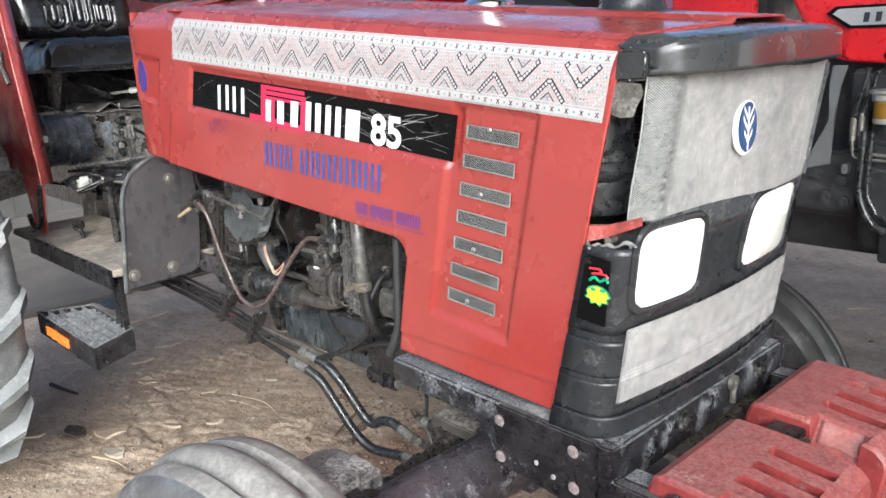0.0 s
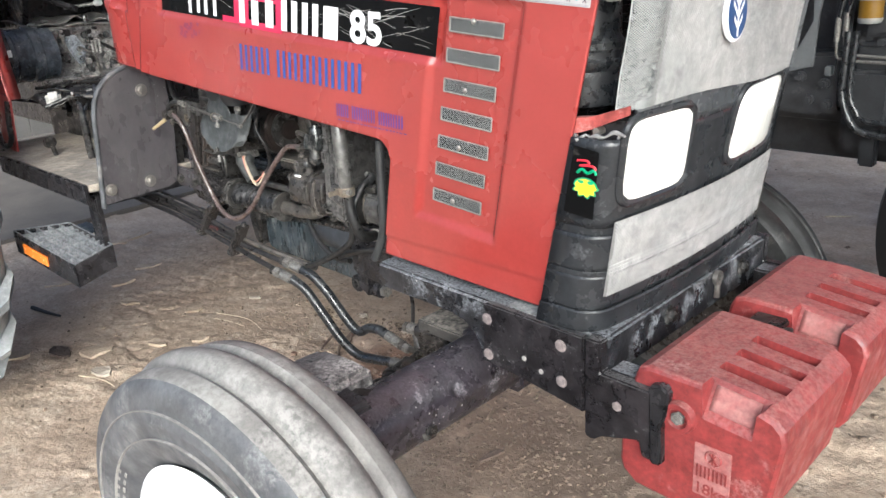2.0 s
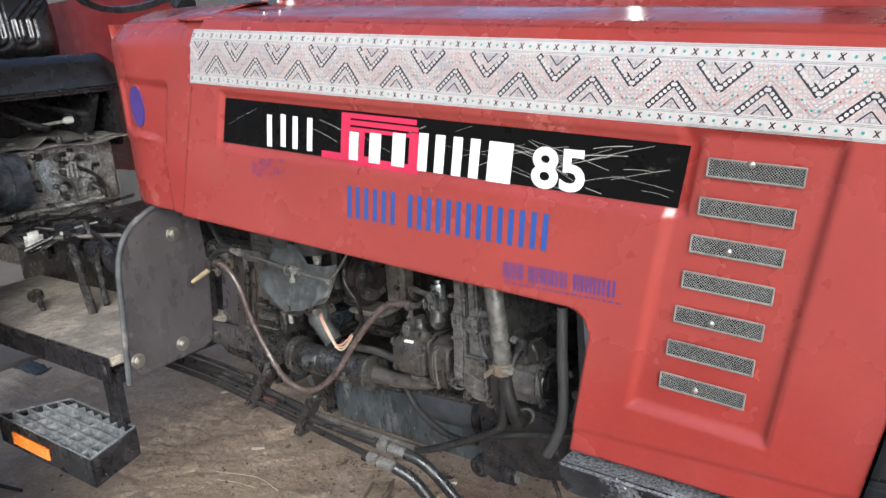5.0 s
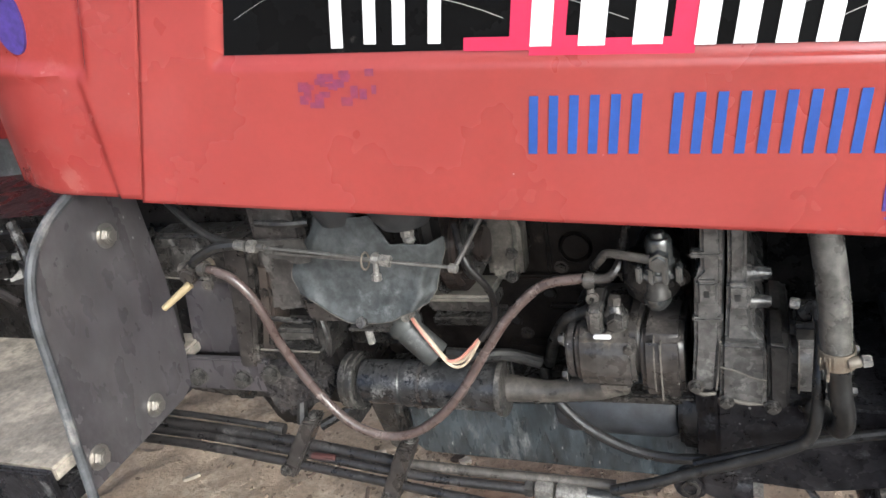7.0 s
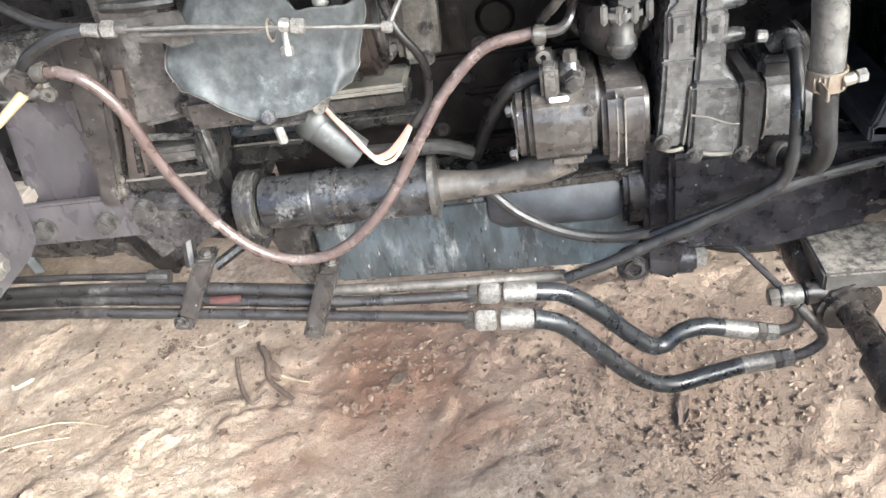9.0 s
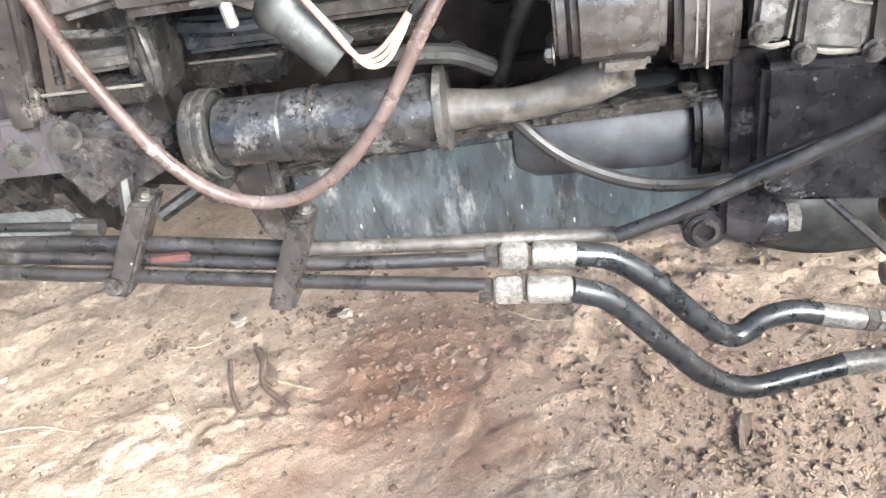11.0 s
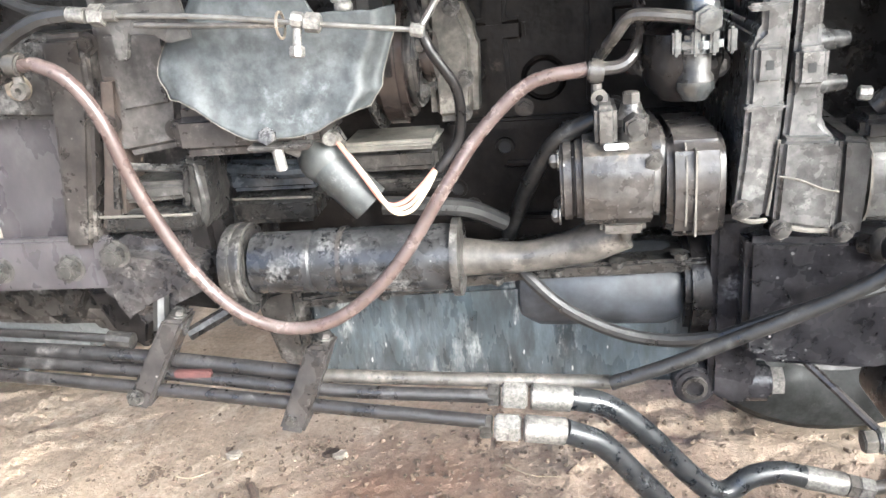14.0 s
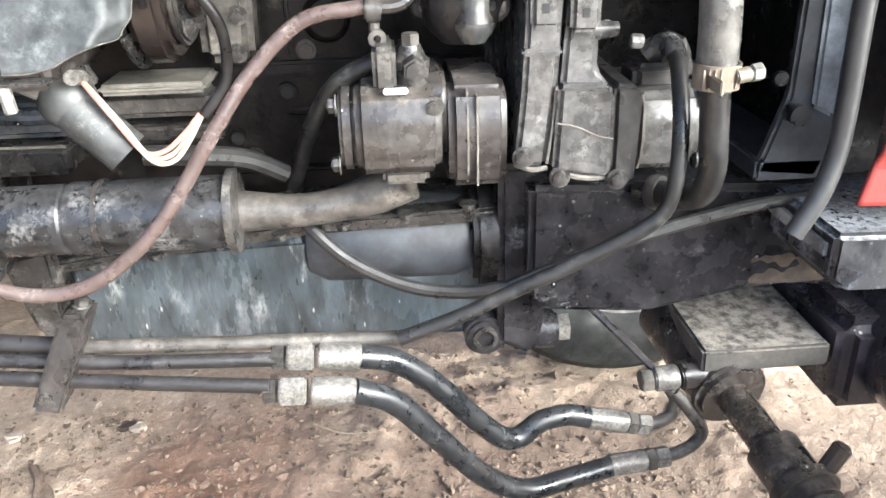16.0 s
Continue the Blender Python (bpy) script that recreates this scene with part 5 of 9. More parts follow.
# ---- the tractor: chassis, front axle, wheels ----
def build_chassis():
    bm = B()
    prism(bm, [(-0.206, 0.747), (-0.002, 0.742), (-0.002, 0.608), (-0.145, 0.628), (-0.214, 0.634), (-0.213, 0.665)], -0.300, -0.284, "y", 0.003)
    side = part("chassis_plate", bm, DUSTY, tractor, "chipped black steel chassis side plate")
    bm = B()
    prism(bm, [(-0.500, 0.752), (-0.002, 0.742), (-0.002, 0.600), (-0.192, 0.640), (-0.262, 0.690), (-0.490, 0.704)], 0.284, 0.300, "y", 0.003)
    part("chassis_plate", bm, CHASSIS, tractor)
    bm = B()
    prism(bm, [(0.001, 0.744), (0.030, 0.744), (0.030, 0.692), (0.118, 0.690), (0.122, 0.572), (0.104, 0.574), (0.098, 0.600), (0.030, 0.578), (0.016, 0.566), (0.001, 0.570)], -0.302, -0.280, "y", 0.003)
    fr = part("front_bracket", bm, DUSTY, tractor, "black stepped front weight bracket")
    bm = B()
    prism(bm, [(0.001, 0.744), (0.030, 0.744), (0.030, 0.692), (0.118, 0.690), (0.122, 0.572), (0.001, 0.570)], 0.280, 0.302, "y", 0.003)
    part("front_bracket", bm, CHASSIS, tractor)
    bm = B()
    prism(bm, [(0.112, 0.700), (0.134, 0.708), (0.146, 0.700), (0.142, 0.655), (0.134, 0.640), (0.137, 0.570), (0.118, 0.568)], -0.303, -0.284, "y", 0.004)
    part("hook_tab", bm, CHASSIS, fr)
    bm = B()
    box(bm, (-0.100, -0.283, 0.668), (0.029, 0.283, 0.743), 0.005)
    box(bm, (0.029, -0.2795, 0.600), (0.110, -0.236, 0.6895), 0.004)
    box(bm, (0.029, 0.236, 0.600), (0.110, 0.2795, 0.6895), 0.004)
    box(bm, (0.029, -0.236, 0.575), (0.100, 0.236, 0.610), 0.004)
    beam = part("front_crossbeam", bm, BEAM, tractor, "dusty black front cross beam")
    bm = B()
    box(bm, (-0.495, -0.283, 0.728), (-0.002, 0.283, 0.7445), 0.003)
    part("deck_plate", bm, DECKDUST, tractor, "dusty black deck plate under the hood")
    for x, z in ((-0.200, 0.718), (-0.200, 0.650), (-0.045, 0.715), (-0.044, 0.651), (0.061, 0.646)):
        piece("rivet", BOLT_P, side if x < 0 else fr, T((x, -0.300, z)) @ FACE_R)
    for x, z in ((-0.120, 0.668), (-0.085, 0.655)):
        bm = B()
        cyl(bm, (x, -0.2995, z), (x, -0.3012, z), 0.0045, n=12)
        part("small_hole", bm, PALE_SPOT, side)
    piece("bolt", BOLT_D, beam, T((0.029, -0.092, 0.713)) @ FACE_F)
    piece("bolt", BOLT_D, beam, T((0.029, 0.18, 0.713)) @ FACE_F)
    bm = B()
    tube(bm, [(0.036, 0.068, 0.690), (0.036, 0.068, 0.718)], 0.006, 10, 3)
    lathe(bm, [(0.006, -0.004), (0.014, -0.004), (0.014, 0.004), (0.006, 0.004)], T((0.036, 0.068, 0.728)) @ FACE_F, 20, True)
    part("eye_bolt", bm, STEEL, beam, "rusty eye bolt")
    # rear continuation of the frame: support casting under the radiator
    bm = B()
    prism(bm, [(-0.712, 0.765), (-0.712, 0.652), (-0.694, 0.640), (-0.600, 0.632), (-0.553, 0.641), (-0.510, 0.650), (-0.454, 0.654), (-0.425, 0.648), (-0.425, 0.752)], -0.185, 0.185, "y", 0.006)
    sup = part("front_support_casting", bm, CHASSIS, tractor, "black cast front support with rust at its arch")
    bm = B()
    def mud(u, v):
        x, z = -0.545 + 0.112 * u, 0.6575 + 0.050 * v
        q = math.hypot((x + 0.462) / 0.062, (z - 0.660) / 0.034)
        return (x, -0.184 - 0.0030 * (1 - q) - 0.0022 * noise.noise(Vector((x * 90, z * 90, 3.0))), z)
    sheet(bm, mud, 50, 26)
    part("dried_mud", bm, MUD, sup, "sandy brown dried mud")
    bm = B()
    prism(bm, [(-0.492, 0.753), (-0.492, 0.712), (-0.478, 0.702), (-0.300, 0.698), (-0.264, 0.689), (-0.238, 0.667), (-0.224, 0.634), (-0.150, 0.634), (-0.150, 0.744)], -0.2905, 0.283, "y", 0.005, 3)
    part("support_shoulder", bm, BEAM, sup, "dusty black casting shoulder")
    bm = B()
    prism(bm, [(-0.735, 0.775), (-0.735, 0.590), (-0.700, 0.572), (-0.690, 0.60), (-0.690, 0.775)], -0.155, 0.155, "y", 0.006)
    part("engine_front_plate", bm, CHASSIS, tractor, "black engine front plate")
    bm = B()
    cyl(bm, (-0.747, -0.10, 0.595), (-0.747, -0.150, 0.595), 0.021, n=28, w=0.003)
    boss = part("tow_pin_boss", bm, CHASSIS, sup)
    bm = B()
    lathe(bm, [(0.0085, 0), (0.0125, 0), (0.0125, 0.004), (0.0085, 0.004)], T((-0.747, -0.150, 0.595)) @ FACE_R, 24, True)
    part("boss_ring", bm, ALU, boss)
    bm = B()
    cyl(bm, (-0.720, -0.13, 0.590), (-0.672, -0.13, 0.590), 0.020, n=20, w=0.004)
    part("drain_boss", bm, CHASSIS, sup)
    bm = B()
    cyl(bm, (-0.672, -0.13, 0.590), (-0.660, -0.13, 0.590), 0.015, n=6)
    part("drain_nut", bm, ZINC, sup)
    # front axle
    bm = B()
    box(bm, (-0.528, -0.165, 0.545), (-0.395, 0.30, 0.571), 0.003)
    box(bm, (-0.500, -0.06, 0.480), (-0.44, 0.30, 0.545), 0.004)
    part("axle_pivot_block", bm, FLOORPLATE, tractor, "dusty flat topped axle pivot block")
    bm = B()
    box(bm, (-0.40, -0.05, 0.600), (-0.33, 0.30, 0.655), 0.005)
    cyl(bm, (-0.300, -0.62, 0.557), (-0.300, 0.62, 0.557), 0.066, n=40, w=0.004)
    box(bm, (-0.392, -0.180, 0.492), (-0.235, 0.262, 0.600), 0.016, 3)
    axle = part("front_axle", bm, AXLE, tractor, "black tubular front axle")
    bm = B()
    prism(bm, [(-0.40, 0.600), (-0.340, 0.632), (-0.275, 0.628), (-0.250, 0.56), (-0.275, 0.50), (-0.37, 0.51), (-0.40, 0.55)], -0.600, -0.505, "y", 0.008)
    knk = part("axle_knuckle", bm, CHASSIS, axle)
    bm = B()
    prism(bm, [(-0.53, 0.605), (-0.47, 0.638), (-0.39, 0.648), (-0.335, 0.645), (-0.325, 0.585), (-0.50, 0.555), (-0.535, 0.575)], -0.57, -0.45, "y", 0.012, 3)
    part("steering_arm", bm, SPLASHED, axle, "pale dust splashed steering arm")
    piece("nut", BOLT_L, knk, T((-0.350, -0.571, 0.612)) @ FACE_R)
    piece("nut", BOLT_L, knk, T((-0.335, -0.602, 0.575)) @ FACE_R)
    bm = B()
    cyl(bm, (-0.322, -0.49, 0.557), (-0.31, -0.508, 0.557), 0.068, n=36)
    part("axle_collar", bm, IRON_BLACK, axle)
    piece("bolt", BOLT_D, axle, T((-0.238, -0.42, 0.54)) @ FACE_F)
    # steering cylinder behind the axle
    c0, c1, c2, c3 = CYL
    d = (Vector(c1) - Vector(c0)).normalized()
    bm = B()
    cyl(bm, Vector(c0) - d * 0.14, c0, 0.038, n=28, w=0.004)
    scy = part("steering_cylinder", bm, IRON_BROWN, tractor, "rusty brown steering cylinder")
    bm = B()
    cyl(bm, Vector(c0) - d * 0.010, Vector(c0) + d * 0.010, 0.040, n=36, w=0.006)
    part("cylinder_gland", bm, IRON_BROWN, scy, "dusty brown gland ring")
    bm = B()
    cyl(bm, c0, c2, 0.0180, n=28)
    part("cylinder_rod", bm, RODSTEEL, scy, "dirty bright piston rod")
    bm = B()
    cyl(bm, Vector(c2) - d * 0.008, Vector(c2) + d * 0.075, 0.0265, n=24, w=0.006)
    rod_end = part("rod_end", bm, IRON_BROWN, scy, "rusty rod end")
    bm = B()
    lathe(bm, [(0.0265, -0.006), (0.032, -0.006), (0.032, 0.006), (0.0265, 0.006)], T(Vector(c2) + d * 0.05) @ d.to_track_quat("Z", "Y").to_matrix().to_4x4(), 24, True)
    part("end_collar", bm, IRON_BROWN, rod_end)
    bm = B()
    ball(bm, Vector(c2) + d * 0.100, 0.036, (1, 1, 0.9), 20)
    part("end_ball", bm, IRON_BROWN, rod_end)
    bm = B()
    cyl(bm, Vector(c2) + d * 0.045 + Vector((0.020, 0, 0.020)), Vector(c2) + d * 0.045 + Vector((0.032, 0, 0.046)), 0.009, n=10, w=0.002)
    part("grease_nipple", bm, OLDTUBE_C, rod_end)
    bm = B()
    tube(bm, [(-0.64, -0.08, 0.60), (-0.60, -0.11, 0.565), (-0.562, -0.150, 0.533)], 0.0045, 8, 6)
    part("thin_pipe", bm, IRON_BROWN, scy)


AXLE = mat("worn_violet_black_axle_paint", (0.0150, 0.0125, 0.0160), 0.26, col2=(0.030, 0.0260, 0.032), big=8, vary=0.2, dust=(0.36, 0.34, 0.37), dust_amt=0.22, dust_scale=22, bump=0.3, bump_scale=110, specks=0.2, speck_scale=75, top=0.12)
MUD = mat("dried_sandy_mud", (0.075, 0.054, 0.038), 0.9, col2=(0.028, 0.023, 0.019), big=30, vary=0.25, bump=0.6, bump_scale=90)
SPLASHED = mat("dust_splashed_iron", (0.035, 0.033, 0.034), 0.35, col2=(0.09, 0.085, 0.083), big=18, vary=0.2, dust=(0.45, 0.43, 0.41), dust_amt=0.45, dust_scale=16, dust_k=0.65, bump=0.5, bump_scale=60, top=0.5)
OLDTUBE_C = mat("dusty_nipple_steel", (0.050, 0.040, 0.033), 0.35, vary=0.2, bump=0.2)
CYL = ((-0.492, -0.155, 0.515), (-0.478, -0.25, 0.500), (-0.4797, -0.2385, 0.5018), (0, 0, 0))
RODSTEEL = mat("dirty_piston_rod", (0.16, 0.14, 0.125), 0.22, metal=0.7, col2=(0.06, 0.05, 0.043), big=30, vary=0.2, dust=(0.25, 0.21, 0.175), dust_amt=0.25, dust_scale=30, bump=0.1)
PALE_SPOT = mat("bare_hole_spot", (0.34, 0.32, 0.30), 0.6, vary=0.2, bump=0)
build_chassis()


def build_front_wheel(cx, cy, steer, outward, tread=TYRE):
    m = T((cx, cy, 0.380)) @ rot("Z", steer) @ rot("X", 90 if outward < 0 else -90)
    w = 0.093
    prof = [(0.205, w * 0.62), (0.214, w * 0.80), (0.235, w * 0.93), (0.262, w * 1.02), (0.292, w * 1.06), (0.300, w * 1.085), (0.304, w * 1.06), (0.325, w * 1.03), (0.345, w * 0.97), (0.356, w * 0.90), (0.362, w * 0.82),
            (0.367, w * 0.66), (0.368, w * 0.50), (0.361, w * 0.44), (0.357, w * 0.37), (0.361, w * 0.30), (0.373, w * 0.22), (0.379, w * 0.10), (0.379, -w * 0.10), (0.373, -w * 0.22), (0.361, -w * 0.30),
            (0.357, -w * 0.37), (0.361, -w * 0.44), (0.368, -w * 0.50), (0.367, -w * 0.66), (0.362, -w * 0.82), (0.345, -w * 0.97), (0.30, -w * 1.08), (0.25, -w * 1.0), (0.214, -w * 0.8), (0.205, -w * 0.62)]
    bm = B()
    lathe(bm, prof[10:27], m, 96)
    tyre = part("front_wheel", bm, tread, tractor, "dusty worn ribbed front tyre on a white rim", angle=50)
    bm = B()
    lathe(bm, prof[:11], m, 96)
    lathe(bm, prof[26:], m, 96)
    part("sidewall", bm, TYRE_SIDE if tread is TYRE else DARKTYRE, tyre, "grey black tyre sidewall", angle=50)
    bm = B()
    for r in (0.270, 0.318):
        lathe(bm, [(r - 0.0015, w * 1.03), (r - 0.0008, w * 1.075), (r + 0.0008, w * 1.075), (r + 0.0015, w * 1.03)], m, 96)
    part("sidewall_ring", bm, TYRE, tyre)
    bm = B()
    lathe(bm, [(0.214, w * 0.84), (0.219, w * 0.90), (0.212, w * 0.93), (0.200, w * 0.80), (0.190, w * 0.55), (0.165, w * 0.42), (0.120, w * 0.52), (0.09, w * 0.62), (0.085, w * 0.9), (0.05, w * 1.1), (0, w * 1.12)], m, 64)
    rim = part("rim", bm, WHITE, tyre, "clean white pressed steel rim")
    bm = B()
    lathe(bm, [(0.219, -w * 0.90), (0.2, -w * 0.8), (0.19, w * 0.4), (0.05, w * 0.4), (0, w * 0.4)], m, 64)
    part("rim_inside", bm, IRON_BROWN, tyre, "grimy inside of the rim")
    for k in range(6):
        a = k * math.pi / 3
        piece("wheel_nut", BOLT_S, rim, m @ T((0.105 * math.cos(a), 0.105 * math.sin(a), w * 0.57)))
    bm = B()
    rng = random.Random(8)
    for k in range(9):      # raised maker's lettering on the sidewall, as plain bars
        a = math.pi - 0.55 + k * 0.085
        r0 = 0.246
        for q in (0, 1):
            p = m @ T((0, 0, 0)) @ rot("Z", math.degrees(a)) @ T((r0 + 0.009 + q * 0.012, 0, w * (0.985 + q * 0.03)))
            got = bmesh.ops.create_cube(bm, size=1, matrix=p @ Matrix.Diagonal((0.008, 0.012 - 0.004 * q, 0.003, 1)))
    part("sidewall_lettering_bars", bm, TYRE, tyre, "raised plain bars for lettering")
    return tyre


build_front_wheel(-0.369, -0.703, 5.0, -1)
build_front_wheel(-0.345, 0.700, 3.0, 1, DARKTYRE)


TYRE_REAR = mat("dusty_blue_grey_tyre", (0.13, 0.14, 0.146), 0.6, col2=(0.24, 0.252, 0.258), big=5, vary=0.15, dust=(0.36, 0.36, 0.35), dust_amt=0.42, dust_scale=10, bump=0.25, bump_scale=150, blotch=0.15)


def build_rear_wheel(cy):
    cx, R, w = -2.39, 0.775, 0.20
    m = T((cx, cy, R)) @ rot("X", 90)
    bm = B()
    lathe(bm, [(0.40, w * 0.75), (0.46, w * 0.98), (0.58, w * 1.08), (0.68, w * 1.0), (0.715, w * 0.8), (0.728, 0), (0.715, -w * 0.8), (0.68, -w), (0.58, -w * 1.08), (0.46, -w * 0.98), (0.40, -w * 0.75)], m, 72)
    tyre = part("rear_wheel", bm, TYRE_REAR, tractor, "large dusty lugged rear tyre", angle=50)
    for k in range(42):
        bm = B()
        side = 1 if k % 2 else -1
        a = k * 2 * math.pi / 42
        pts = []
        for t in range(6):
            f = t / 5
            z = side * (0.01 + f * w * 1.02)
            r0 = 0.716 if f < 0.8 else 0.716 - (f - .8) * 0.32
            aa = a + 0.22 * f
            pts.append((aa, z, r0))
        rows = []
        for aa, z, r0 in pts:
            row = []
            for da, dr in ((-0.034, -0.02), (-0.022, 0.044), (0.022, 0.044), (0.034, -0.02)):
                row.append(bm.verts.new(m @ Vector(((r0 + dr) * math.cos(aa + da), (r0 + dr) * math.sin(aa + da), z))))
            rows.append(row)
        for r1, r2 in zip(rows, rows[1:]):
            for q in range(3):
                bm.faces.new((r1[q], r1[q + 1], r2[q + 1], r2[q]))
        bm.faces.new(rows[0])
        bm.faces.new(rows[-1])
        part("tyre_lug", bm, TYRE_REAR, tyre, angle=40)
    bm = B()
    lathe(bm, [(0.40, w * 0.8), (0.41, w * 0.86), (0.39, w * 0.7), (0.36, w * 0.2), (0.12, w * 0.1), (0, w * 0.1)], m, 48)
    lathe(bm, [(0.41, -w * 0.86), (0.39, -w * 0.7), (0.36, w * 0.2)], m, 48)
    part("rim", bm, WHITE, tyre)


build_rear_wheel(-0.815)
build_rear_wheel(1.0)


# ---- ballast weights on the front bracket ----
def build_weight(name_y, first):
    y0, y1 = name_y
    w = empty("ballast_weight", (0.18, (y0 + y1) / 2, 0.54), "chipped red cast iron ballast weight with slotted top", "weight", "ballast weights on the front bracket")
    # a loft of outlines across the weight; the slots and the hand hold dip the top line
    def outline(shrink, dip=None, x0=0.182, x1=0.281):
        top = [(0.102, 0.7225), (x0, 0.7205), (x0 + 0.002, 0.7204), (x1 - 0.002, 0.7092), (x1, 0.709), (0.294, 0.702)]
        if dip:
            top[2] = (x0 + 0.004, dip)
            top[3] = (x1 - 0.004, dip - 0.008)
        pts = [(0.062, 0.526), (0.057, 0.545), (0.059, 0.588), (0.079, 0.698), (0.087, 0.716)] + top + [(0.306, 0.690), (0.310, 0.674), (0.291, 0.545), (0.279, 0.527), (0.16, 0.503), (0.085, 0.508)]
        return [(0.19 + (x - 0.19) * (1 - shrink / 0.12), 0.615 + (z - 0.615) * (1 - shrink / 0.10)) for x, z in pts]
    rings = [(y0, outline(0.006, 0.672, 0.188, 0.272)), (y0 + 0.003, outline(0.002, 0.674, 0.187, 0.274)), (y0 + 0.007, outline(0.0, 0.677, 0.187, 0.275)), (y0 + 0.033, outline(0.0, 0.714, 0.187, 0.275)), (y0 + 0.036, outline(0.0))]
    W = y1 - y0
    for yc in (y0 + 0.300 * W, y0 + 0.510 * W, y0 + 0.730 * W):
        rings += [(yc - 0.0115, outline(0)), (yc - 0.0100, outline(0, 0.672)), (yc + 0.0100, outline(0, 0.672)), (yc + 0.0115, outline(0))]
    rings += [(y1 - 0.006, outline(0)), (y1 - 0.002, outline(0.003)), (y1, outline(0.007))]
    bm = B()
    loops = [[bm.verts.new((x, y, z)) for x, z in pts] for y, pts in rings]
    for a, b in zip(loops, loops[1:]):
        for k in range(len(a)):
            q = (k + 1) % len(a)
            bm.faces.new((a[k], a[q], b[q], b[k]))
    bm.faces.new(loops[0])
    bm.faces.new(loops[-1])
    part("casting", bm, RED_OLD, w, angle=24)
    bm = B()
    sheet(bm, lambda u, v: (0.197 + 0.066 * u, y0 + 0.0085 + 0.022 * v, 0.6795 + 0.0315 * v - 0.007 * u + 0.0012), 8, 6)
    thick(part("hand_hold_scoop", bm, PINKDUST, w, "dusty hand hold scoop"), 0.001)
    bm = B()
    lathe(bm, [(0, 0.004), (0.013, 0.004), (0.016, 0.011), (0.023, 0.011), (0.026, 0.004), (0.026, -0.004)], T((0.158, y0, 0.660)) @ FACE_R, 28)
    boss = part("bolt_boss", bm, RED_OLD, w)
    bm = B()
    cyl(bm, (0.158, y0 - 0.002, 0.660), (0.158, y0 - 0.014, 0.660), 0.0105, n=6, w=0.003)
    part("clamp_bolt", bm, ZINC, boss, "yellowish zinc clamp bolt")
    if first:
        bm = B()
        box(bm, (0.183, y0 - 0.0015, 0.541), (0.239, y0 + 0.002, 0.628), 0.001)
        plate = part("raised_plate", bm, PINKDUST, w, "raised dusty panel with the weight marked")
        tw = lambda a, b: (0.186 + a + 0.02 * b, y0 - 0.0034, 0.547 + b)
        text_mesh("weight_marking", "18kg", 0.0255, tw, RED_OLD, plate, "raised characters", weight=0.0004)
        for k in range(4):
            x = 0.188 + k * 0.0125
            for dx in (0.0, 0.0060):
                bm = B()
                box(bm, (x + dx, y0 - 0.0034, 0.574), (x + dx + 0.0028, y0 - 0.001, 0.594), 0)
                part("maker_bar", bm, RED_OLD, plate)
        bm = B()
        lathe(bm, [(0.0105, 0), (0.0120, 0.0025), (0.0135, 0)], T((0.212, y0 - 0.001, 0.611)) @ FACE_R, 24)
        ring = part("maker_ring", bm, RED_OLD, plate)
        for a in (-35, 0, 35):
            bm = B()
            box(bm, (-0.0012, -0.0026, -0.010), (0.0012, 0, 0.009), 0, 2, T((0.212, y0 - 0.001, 0.611)) @ rot("Y", a))
            part("ring_stroke", bm, RED_OLD, ring)
    return w


PINKDUST = mat("dusty_red_raised_plate", (0.24, 0.075, 0.070), 0.7, col2=(0.30, 0.14, 0.13), big=40, vary=0.2, bump=0.4)
build_weight((-0.287, -0.040), True)
build_weight((0.026, 0.280), False)
bm = B()
box(bm, (0.13, -0.041, 0.690), (0.185, 0.027, 0.704), 0.003)
cyl(bm, (0.175, -0.014, 0.700), (0.175, -0.014, 0.712), 0.010, n=12, w=0.002)
tube(bm, [(0.185, -0.035, 0.695), (0.195, -0.02, 0.704), (0.200, -0.005, 0.700), (0.192, 0.010, 0.690)], 0.004, 8, 4)
tagged(part("weight_strap", bm, IRON_BLACK), "black steel strap between the two red weights", "strap")

